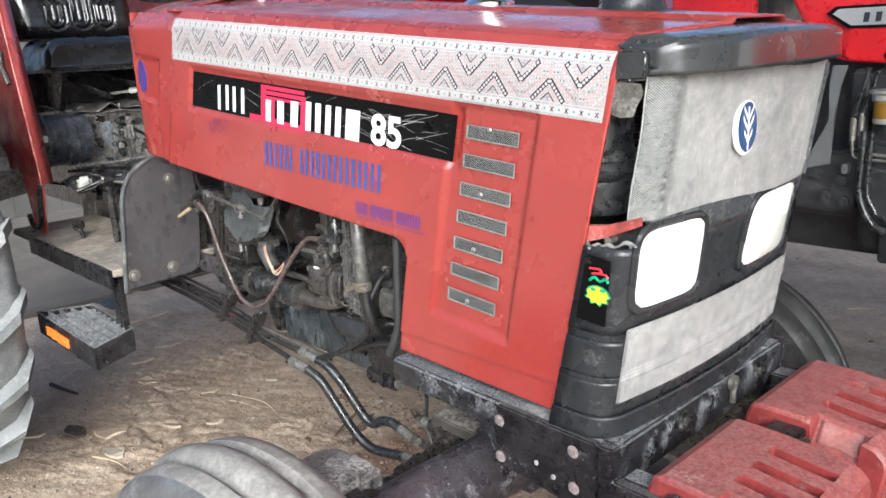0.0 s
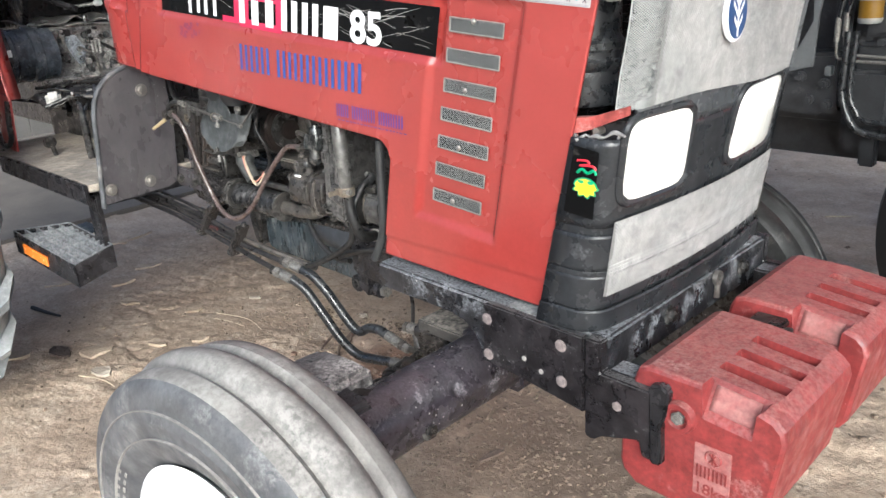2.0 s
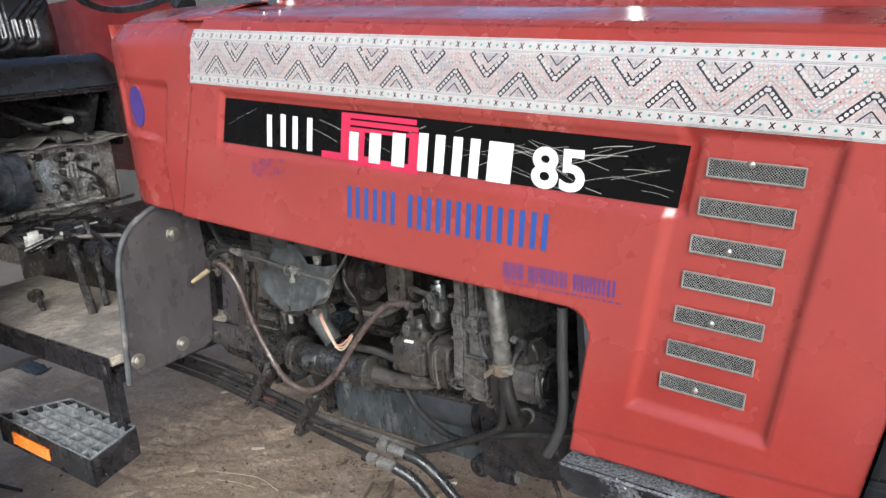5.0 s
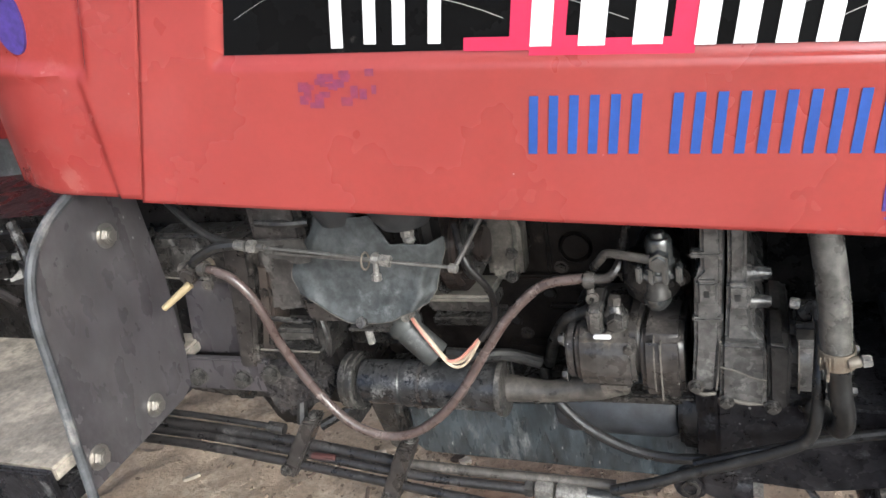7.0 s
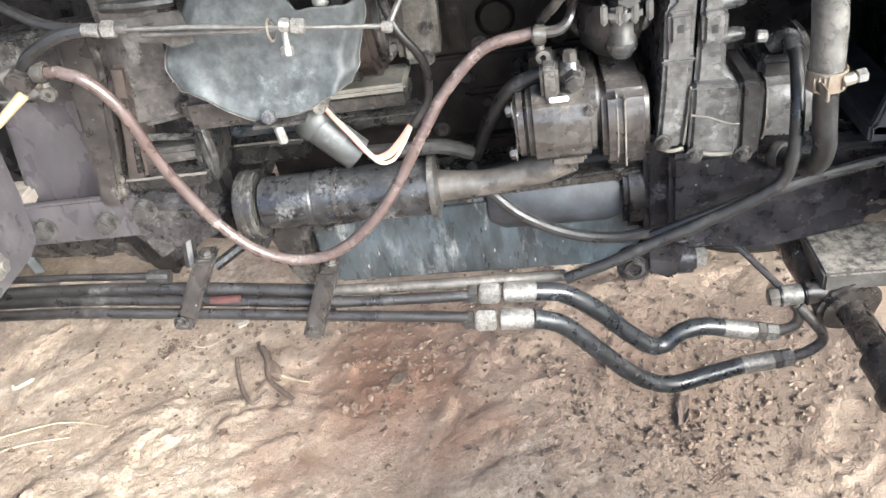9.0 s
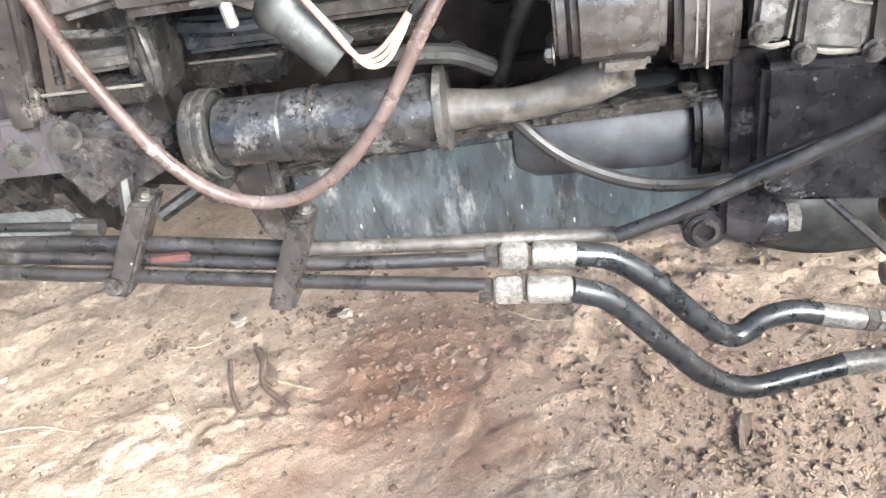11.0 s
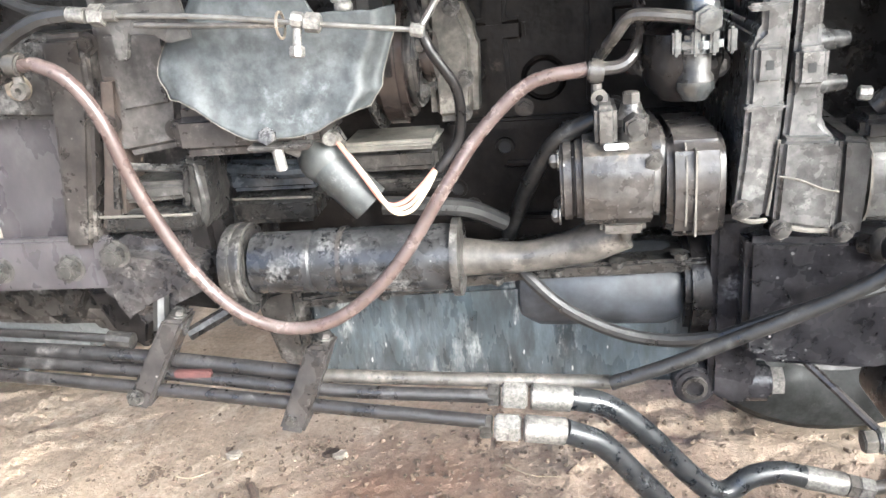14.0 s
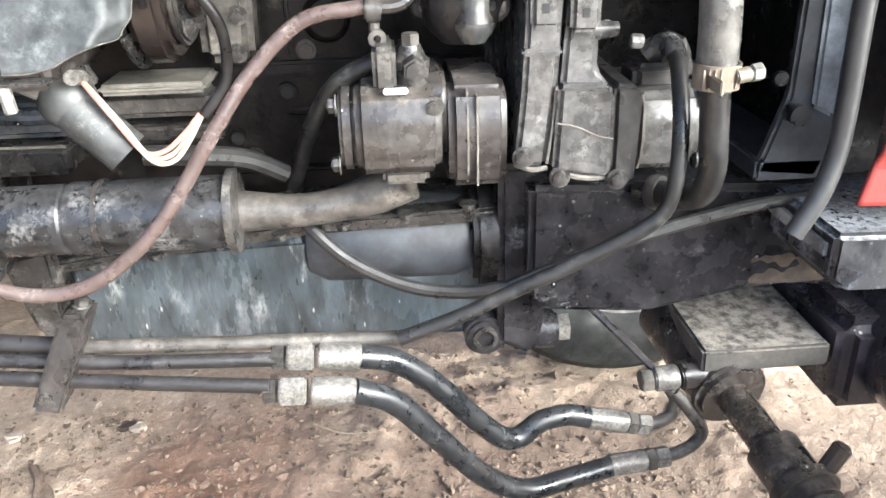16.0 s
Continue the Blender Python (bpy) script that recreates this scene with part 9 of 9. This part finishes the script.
    for p, q in (((-2.62, -0.10, 1.30), (-2.46, 0.02, 1.205)), ((-2.70, 0.04, 1.31), (-2.52, 0.20, 1.23)), ((-2.72, -0.14, 1.22), (-2.50, -0.12, 1.33))):
        one("seat_strut", CHASSIS, gb, lambda bm: tube(bm, [p, ((p[0] + q[0]) / 2, (p[1] + q[1]) / 2, (p[2] + q[2]) / 2 - 0.01), q], 0.011, 10, 4))
    one("top_link_plate", IRON, gb, lambda bm: prism(bm, [(-0.14, 1.16), (-0.10, 1.16), (-0.12, 1.29), (-0.15, 1.30)], -2.60, -2.59, "x", 0.002))
    for y, z in ((-0.135, 1.165), (-0.12, 1.150), (-0.105, 1.162), (-0.09, 1.172)):
        one("spring_coil", REARALU, gb, lambda bm: lathe(bm, [(0.012, -0.004), (0.016, 0), (0.012, 0.004)], T((-2.50, y, z)), 16))
    # rods, brackets and pedal shafts on the tunnel in front of it
    tunnel = one("gear_tunnel", IRON_BLACK, tractor, lambda bm: box(bm, (-2.45, -0.17, 0.70), (-1.60, 0.18, 0.93), 0.03, 4), "dark grimy gear tunnel between the platforms")
    rng = random.Random(21)
    for k in range(26):
        x, y, z = rng.uniform(-2.36, -1.75), rng.uniform(-0.26, 0.06), rng.uniform(0.90, 0.965)
        L, h = rng.uniform(0.12, 0.34), rng.uniform(-0.05, 0.06)
        d = rng.uniform(-0.13, 0.13)
        one("linkage_rod", rng.choice([IRON_BLACK, IRON_BLACK, CHASSIS, REARTIN, OLDTUBE]), tunnel,
            lambda bm: tube(bm, [(x - L / 2, y - d, z - h), (x - L * 0.1, y, z + 0.012), (x + L / 2, y + d, z + h)], rng.uniform(0.005, 0.011), 8, 5))
    for k in range(30):
        x, y, z = rng.uniform(-2.38, -1.72), rng.uniform(-0.25, 0.10), rng.uniform(0.90, 0.955)
        a, b, c = rng.uniform(0.012, 0.05), rng.uniform(0.008, 0.035), rng.uniform(0.008, 0.028)
        tilt = T((x, y, z)) @ rot("Z", rng.uniform(-40, 40)) @ rot("Y", rng.uniform(-25, 25))
        one("linkage_bracket", rng.choice([IRON_BLACK, IRON_BLACK, CHASSIS, REARTIN]), tunnel, lambda bm: box(bm, (-a, -b, -c), (a, b, c), min(a, b, c) * 0.4, 2, tilt))
    for k in range(22):
        piece("bolt", BOLT_BRIGHT, tunnel, T((rng.uniform(-2.35, -1.75), rng.uniform(-0.20, 0.08), 0.945)) @ rot("Y", rng.uniform(20, 90)))
    thick(one("splash_sheet", IRON, tunnel, lambda bm: sheet(bm, lambda u, v: (-2.30 + 0.30 * u, -0.28 + 0.26 * v, 0.93 + 0.05 * v + 0.014 * math.sin(u * 7 + v * 5)), 12, 10)), 0.004)
    # seat
    seat = part_seat()
    # fenders
    for sd in (-1, 1):
        # Side sheet takes a darker red than the flange, top and foot.
        bm = B()
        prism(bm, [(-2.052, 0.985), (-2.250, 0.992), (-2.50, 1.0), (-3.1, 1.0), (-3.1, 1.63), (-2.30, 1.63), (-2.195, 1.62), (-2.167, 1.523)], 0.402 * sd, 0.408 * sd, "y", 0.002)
        fe0 = part("fender", bm, RED_DARK, tractor, "red fender, its side sheet darker than the folded flange")
        bm = B()
        a, b, c, d = Vector((-2.049, 0.403 * sd, 0.970)), Vector((-2.080, 0.362 * sd, 0.967)), Vector((-2.222, 0.362 * sd, 1.62)), Vector((-2.188, 0.403 * sd, 1.62))
        quad(bm, a, b, c, d)
        flange = thick(part("fender_flange", bm, RED_FENDER, fe0, "bright red fender flange"), 0.004, 0)
        bm = B()
        tube(bm, [a + Vector((0.002, 0.004 * sd, 0)), a.lerp(d, 0.5) + Vector((0.002, 0.004 * sd, 0)), d + Vector((0.002, 0.004 * sd, 0))], 0.0042, 8, 3)
        part("flange_bead", bm, PINK, flange)
        bm = B()
        sheet(bm, lambda u, v: (-2.195 - 0.9 * u, (0.405 + 0.50 * v) * sd, 1.625 + 0.05 * math.sin(u * 2.4)), 14, 8)
        thick(part("fender_top", bm, RED_FENDER, fe0), 0.004)
        bm = B()
        prism(bm, [(-2.060, 0.975), (-2.108, 0.797), (-2.165, 0.802), (-2.212, 0.822), (-2.252, 1.0)], 0.396 * sd, 0.402 * sd, "y", 0.0015)
        part("fender_foot", bm, RED_FENDER, fe0, "red sheet foot of the fender")
        bm = B()
        ball(bm, (-2.262, 0.412 * sd, 0.994), 0.016, (1, 0.5, 0.9), 10)
        part("mud_lump", bm, GRIME, fe0)
        if sd < 0:
            fe = fe0
    bm = B()
    tube(bm, [(-2.075, -0.405, 0.965), (-2.085, -0.412, 0.90), (-2.100, -0.412, 0.845), (-2.140, -0.414, 0.818), (-2.190, -0.414, 0.822), (-2.226, -0.410, 0.850)], 0.0085, 10, 6)
    part("fender_hose", bm, RUBBER, fe)
    bm = B()
    tube(bm, [(-2.205, -0.412, 1.385), (-2.200, -0.420, 1.345), (-2.180, -0.420, 1.315), (-2.165, -0.416, 1.283)], 0.009, 10, 5)
    part("fender_catch", bm, ALU, fe, "small grey catch")
    bm = B()
    tube(bm, [(-2.18, -0.42, 0.80), (-2.16, -0.43, 0.775), (-2.19, -0.43, 0.76), (-2.215, -0.42, 0.775)], 0.006, 8, 5)
    part("wire_loop", bm, ALUDARK, fe)
    bm = B()
    cyl(bm, (-1.60, -0.02, 1.50), (-1.75, 0.0, 1.62), 0.025, n=16)
    lathe(bm, [(0.19, -0.012), (0.20, 0), (0.19, 0.012), (0.18, 0)], T((-1.76, 0, 1.63)) @ rot("Y", -35), 40, True)
    for k in range(3):
        a = radians(120 * k)
        p = T((-1.76, 0, 1.63)) @ rot("Y", -35)
        cyl(bm, p @ Vector((0, 0, 0)), p @ Vector((0.19 * math.cos(a), 0.19 * math.sin(a), 0)), 0.009, n=10)
    part("steering_wheel", bm, PLASTIC, tractor, "black steering wheel")


def part_seat():
    """Seat with a padded cushion and a backrest pressed with three loops."""
    cy = 0.045
    bm = B()
    def cushion(u, v):
        x, y = -2.80 + 0.385 * u, cy - 0.25 + 0.50 * v
        e, f = min(u * 0.385, (1 - u) * 0.385), min(v, 1 - v) * 0.50
        r = 0.07
        h = 0.105 * math.sqrt(max(0.0, 1 - (1 - min(1, e / r)) ** 2)) * math.sqrt(max(0.0, 1 - (1 - min(1, f / r)) ** 2))
        wr = 0.004 * noise.noise(Vector((x * 9, y * 22, 2.0)))
        return (x, y, 1.325 + h + wr * (h > 0.05) - 0.012 * math.exp(-((u - 0.55) / 0.2) ** 2))
    sheet(bm, cushion, 48, 48)
    seat = part("seat", bm, VINYL, tractor, "glossy black vinyl tractor seat with looped backrest", angle=60)
    bm = B()
    box(bm, (-2.80, cy - 0.25, 1.305), (-2.415, cy + 0.25, 1.330), 0.011, 3)
    part("seat_base", bm, RUBBER, seat)
    bm = B()
    def back(u, v):
        y, z = cy - 0.235 + 0.47 * u, 1.425 + 0.36 * v
        e, f = min(u, 1 - u) * 0.47, min(v, 1 - v) * 0.36
        r = 0.06
        q = 0.06 * math.sqrt(max(0.0, 1 - (1 - min(1, e / r)) ** 2)) * math.sqrt(max(0.0, 1 - (1 - min(1, f / r)) ** 2))
        for c, flare in ((cy - 0.085, -1), (cy + 0.012, 0), (cy + 0.105, 1)):
            zz = max(0.0, z - 1.56)
            dy = abs(y - c - flare * zz * 1.1)
            arm = abs(dy - 0.025) if z > 1.505 else abs(math.hypot(dy, z - 1.505) - 0.025)
            q += (0.008 * math.exp(-(arm / 0.006) ** 2) - 0.006 * math.exp(-((arm - 0.012) / 0.006) ** 2)) * step01(0.02, 0.06, e) * step01(0.01, 0.05, f)
        return (-2.80 + q - 0.08 * v * v, y, z)
    sheet(bm, back, 110, 80)
    part("backrest", bm, VINYL, seat, angle=70)
    bm = B()
    box(bm, (-2.90, cy - 0.235, 1.425), (-2.81, cy + 0.235, 1.76), 0.03, 3)
    part("backrest_shell", bm, PLASTIC, seat)
    for y in (-0.14, 0.20):
        bm = B()
        prism(bm, [(-2.78, 1.31), (-2.45, 1.31), (-2.55, 1.15), (-2.75, 1.15)], y - 0.01, y + 0.01, "y", 0.003)
        part("seat_frame", bm, CHASSIS, seat)
    return seat


PLATE = mat("sandy_dusty_black_plate", (0.17, 0.152, 0.130), 0.6, col2=(0.29, 0.255, 0.215), big=8, vary=0.25, dust=(0.46, 0.405, 0.335), dust_amt=0.5, dust_scale=7, dust_k=0.8, bump=0.4, blotch=0.2)
# Rear castings, alloy and tin are coloured paler to stand in for missing light.
GEARGREY = mat("lightened_grimy_casting", (0.27, 0.265, 0.255), 0.34, metal=0.3, col2=(0.11, 0.107, 0.102), big=18, vary=0.25, dust=(0.3564, 0.3416, 0.3168), dust_amt=0.32, dust_scale=24, bump=0.7, bump_scale=90)
SLATE = mat("slate_grey_valve_paint", (0.28, 0.305, 0.34), 0.34, col2=(0.12, 0.13, 0.14), big=30, vary=0.2, dust=(0.3300, 0.3190, 0.3080), dust_amt=0.25, dust_scale=30, bump=0.25)
REARALU = mat("lightened_valve_alloy", (0.36, 0.355, 0.34), 0.32, metal=0.35, col2=(0.15, 0.147, 0.14), big=30, vary=0.25, dust=(0.42, 0.40, 0.37), dust_amt=0.25, dust_scale=26, bump=0.4, bump_scale=120)
REARTIN = mat("lightened_dusty_tin", (0.24, 0.23, 0.215), 0.40, metal=0.2, col2=(0.11, 0.105, 0.10), big=16, vary=0.25, dust=(0.40, 0.38, 0.35), dust_amt=0.3, dust_scale=18, bump=0.3)
REARBLUE = mat("blue_black_housing_paint", (0.030, 0.036, 0.045), 0.22, col2=(0.062, 0.070, 0.082), big=12, vary=0.2, dust=(0.36, 0.37, 0.38), dust_amt=0.18, dust_scale=16, bump=0.25, specks=0.12, speck_scale=80)
BOLT_BRIGHT = bolt_mesh("bolt", 0.0095, 0.011, BRIGHTALU, 1.35)

build_rear()

# ---- the neighbouring tractor and what stands behind ----
def build_neighbour():
    t2 = empty("parked_tractor", (0.2, 1.9, 0), "bright red tractor with slate grey engine parked behind", "tractor")
    Y = 1.45
    bm = B()
    prism(bm, [(-0.60, 1.62), (-0.472, 1.386), (-0.392, 1.252), (-0.305, 1.225), (-0.10, 1.212), (1.3, 1.18), (1.3, 1.70), (-0.60, 1.74)], Y, Y + 0.60, "y", 0.012, 3)
    hood = part("hood", bm, RED_NEW, t2, "glossy bright red hood")
    bm = B()
    prism(bm, [(-0.318, 1.262), (-0.303, 1.232), (-0.08, 1.216), (1.3, 1.185), (1.3, 1.30), (-0.30, 1.33)], Y - 0.012, Y + 0.004, "y", 0.004)
    part("hood_lower_panel", bm, RED_NEW, hood)
    bm = B()
    flat = [(-0.372, 1.372), (-0.345, 1.392), (0.35, 1.392), (0.35, 1.318), (-0.305, 1.326)]
    prism(bm, flat, Y - 0.020, Y - 0.012, "y", 0.001)
    plate = part("name_plate", bm, DECAL_BLACK, hood)
    bm = B()
    prism(bm, [(-0.352, 1.370), (-0.335, 1.384), (0.35, 1.384), (0.35, 1.326), (-0.296, 1.334)], Y - 0.0215, Y - 0.0205, "y", 0)
    part("name_field", bm, mat("silver_grey_badge", (0.42, 0.43, 0.44), 0.35, metal=0.3, vary=0.05, bump=0.02), plate, "silver grey badge field")
    for k in range(5):
        bm = B()
        prism(bm, slanted(-0.262 + k * 0.034, 1.342, -0.246 + k * 0.034, 0.028, 0.1, 0), Y - 0.0235, Y - 0.0222, "y", 0)
        part("badge_bar", bm, INK_BLACK, plate)
    for x, z in ((-0.445, 1.345), (-0.350, 1.285), (-0.19, 1.243)):
        bm = B()
        cyl(bm, (x, Y - 0.002, z), (x, Y - 0.012, z), 0.010, n=14)
        part("hood_screw", bm, IRON_BLACK, hood)
    bm = B()
    box(bm, (-0.428, Y - 0.02, 1.262), (-0.405, Y - 0.012, 1.290), 0.002)
    part("warning_label", bm, YELLOW, hood, "small yellow warning label")
    # engine side
    bm = B()
    box(bm, (-0.255, Y + 0.05, 0.62), (1.0, Y + 0.5, 1.20), 0.02)
    eng = part("engine", bm, GREYMF, t2, "slate grey painted engine block")
    for lo, hi in (((-0.22, Y + 0.02, 0.70), (0.6, Y + 0.06, 0.98)), ((-0.20, Y + 0.00, 1.00), (0.5, Y + 0.06, 1.10))):
        bm = B()
        box(bm, lo, hi, 0.012)
        part("side_cover", bm, GREYMF, eng)
    for k in range(6):
        bm = B()
        box(bm, (-0.17 + k * 0.09, Y - 0.005, 0.60), (-0.12 + k * 0.09, Y + 0.03, 0.72), 0.006)
        part("engine_rib", bm, GREYMF, eng)
    bm = B()
    prism(bm, [(-0.52, 0.90), (-0.44, 0.94), (-0.26, 0.95), (-0.24, 0.77), (-0.30, 0.745), (-0.46, 0.755)], Y + 0.0, Y + 0.5, "y", 0.012)
    fb = part("front_casting", bm, GREYMF, t2, "slate grey front casting")
    for x, z in ((-0.368, 0.872), (-0.292, 0.854), (-0.337, 0.800), (-0.279, 0.788)):
        bm = B()
        cyl(bm, (x, Y, z), (x, Y - 0.022, z), 0.017, n=16, w=0.003)
        cyl(bm, (x, Y - 0.022, z), (x, Y - 0.036, z), 0.011, n=6)
        part("casting_bolt", bm, GREYMF, fb)
    bm = B()
    prism(bm, [(-0.345, 1.215), (-0.300, 1.215), (-0.318, 1.150), (-0.328, 1.06), (-0.333, 0.905), (-0.412, 0.885), (-0.408, 0.915), (-0.345, 1.045), (-0.352, 1.15)], Y - 0.01, Y, "y", 0.002)
    part("grey_bracket", bm, GREYMF2, t2, "light grey sheet bracket")
    bm = B()
    tube(bm, [(-0.62, Y + 0.02, 0.99), (-0.46, Y + 0.02, 1.12), (-0.385, Y + 0.02, 1.19)], 0.022, 10, 4)
    cyl(bm, (-0.392, Y - 0.01, 1.195), (-0.392, Y + 0.04, 1.195), 0.022, n=18)
    part("grey_strut", bm, GREYMF2, t2)
    for top, run in (([(-0.226, 1.210), (-0.238, 1.15), (-0.252, 1.10), (-0.259, 1.040)], [(-0.259, 1.040), (-0.257, 0.962), (-0.252, 0.942), (-0.235, 0.934), (-0.17, 0.930), (0.2, 0.925)]),
                     ([(-0.200, 1.200), (-0.214, 1.14), (-0.228, 1.10), (-0.236, 1.055)], [(-0.236, 1.055), (-0.235, 0.982), (-0.230, 0.963), (-0.215, 0.955), (-0.15, 0.946), (0.2, 0.940)])):
        bm = B()
        tube(bm, [(x, Y - 0.04, z) for x, z in top], 0.0078, 12, 6)
        hh = part("hydraulic_hose", bm, RUBBER, t2, "braided black hydraulic hose")
        bm = B()
        tube(bm, [(x, Y - 0.04, z) for x, z in run], 0.0048, 10, 6)
        part("steel_line", bm, ZINC, hh, "bright steel hydraulic line")
        x, z = top[-1]
        bm = B()
        cyl(bm, (x, Y - 0.04, z + 0.02), (x, Y - 0.04, z - 0.035), 0.0092, n=12, w=0.002)
        part("hose_ferrule", bm, ZINC, hh)
        bm = B()
        cyl(bm, (x, Y - 0.04, z - 0.036), (x, Y - 0.04, z - 0.052), 0.0088, n=6, w=0.001)
        part("hose_nut", bm, ZINC, hh)
    for pts, r in (([(-0.223, 1.02), (-0.224, 0.906), (-0.223, 0.826), (-0.190, 0.748), (-0.130, 0.714), (0.1, 0.70)], 0.0105), ([(-0.200, 1.02), (-0.203, 0.90), (-0.200, 0.828), (-0.180, 0.785), (-0.142, 0.754), (0.05, 0.735)], 0.0085)):
        bm = B()
        tube(bm, [(x, Y - 0.05, z) for x, z in pts], r, 12, 8)
        part("large_hose", bm, RUBBER, t2, "thick black looped hose")
    bm = B()
    lathe(bm, [(0, 0), (0.030, 0.004), (0.034, 0.012), (0.034, 0.02)], T((-0.171, Y - 0.04, 1.040)), 24)
    bowl = part("filter_foot", bm, FILTER, t2)
    bm = B()
    lathe(bm, [(0.036, 0.070), (0.040, 0.075), (0.040, 0.09), (0.048, 0.094), (0.048, 0.104), (0, 0.108)], T((-0.171, Y - 0.04, 1.040)), 24)
    ff = part("fuel_filter", bm, FILTER, t2, "fuel filter with a clear bowl")
    bm = B()
    cyl(bm, (-0.171, Y - 0.04, 1.060), (-0.171, Y - 0.04, 1.111), 0.0345, n=24)
    part("filter_bowl", bm, FILTER_Y, ff, "amber fuel in a clear bowl")
    for x, z, r in ((-0.17, 0.88, 0.012), (-0.21, 0.86, 0.010), (-0.14, 0.985, 0.012), (-0.1, 0.90, 0.016)):
        bm = B()
        cyl(bm, (x, Y + 0.02, z), (x, Y - 0.02, z), r, n=6, w=0.002)
        part("engine_fitting", bm, GREYMF, t2)
    bm = B()
    box(bm, (-0.29, Y - 0.03, 0.88), (-0.27, Y + 0.01, 0.91), 0.003)
    part("hose_bracket", bm, GREYMF2, t2)
    for nm, lo, hi in (("frame_casting", (-0.62, Y + 0.12, 0.70), (-0.24, Y + 0.30, 1.30)), ("frame_rib", (-0.50, Y + 0.06, 0.93), (-0.46, Y + 0.14, 1.22)), ("frame_rib", (-0.30, Y + 0.02, 0.95), (-0.24, Y + 0.14, 1.20)), ("pump_casting", (-0.24, Y - 0.01, 0.72), (-0.10, Y + 0.06, 0.90))):
        bm = B()
        box(bm, lo, hi, 0.012, 3)
        part(nm, bm, GREYMF, t2)
    # front wheel, fender and cab rear
    for nm, cx, cy, R, w in (("front_tyre", 0.43, 1.34, 0.48, 0.13), ("front_tyre", 0.43, 2.55, 0.48, 0.13), ("rear_tyre", -1.75, 2.55, 0.78, 0.2), ("rear_tyre", -1.75, 1.20 + 0.55, 0.78, 0.2)):
        bm = B()
        lathe(bm, [(R * 0.5, w * .8), (R * 0.62, w), (R * 0.85, w * 1.05), (R * 0.96, w * .8), (R, w * 0.3), (R, -w * 0.3), (R * 0.96, -w * .8), (R * 0.85, -w * 1.05), (R * 0.62, -w), (R * 0.5, -w * .8)], T((cx, cy, R)) @ rot("X", 90), 56)
        ty = part(nm, bm, BLACKTYRE, t2, "clean black tyre")
        bm = B()
        lathe(bm, [(R * 0.5, w * .8), (R * 0.4, w * .3), (0, w * .3)], T((cx, cy, R)) @ rot("X", 90), 40)
        part("rim", bm, GREYMF2, ty)
    bm = B()
    prism(bm, [(-2.35, 0.7), (-2.6, 1.2), (-2.2, 1.65), (-1.5, 1.68), (-1.02, 1.35), (-0.98, 1.30), (-1.0, 1.42), (-1.45, 1.76), (-2.25, 1.74), (-2.7, 1.2), (-2.45, 0.7)], Y + 0.10, Y + 0.56, "y", 0.01)
    part("fender", bm, RED_NEW, t2, "red rear fender")
    bm = B()
    box(bm, (-1.9, Y + 0.25, 0.55), (0.0, Y + 0.45, 0.95), 0.03)
    box(bm, (-0.9, Y + 0.15, 1.28), (-0.62, Y + 0.5, 1.5), 0.02)
    part("chassis_body", bm, GREYMF, t2)
    bm = B()
    box(bm, (-0.98, Y + 0.1, 1.33), (-0.66, Y + 0.14, 1.56), 0.01)
    part("side_box", bm, RED_NEW, t2, "red side cover")


BLACKTYRE = mat("clean_black_tyre", (0.010, 0.010, 0.011), 0.55, vary=0.1, bump=0.2)
build_neighbour()
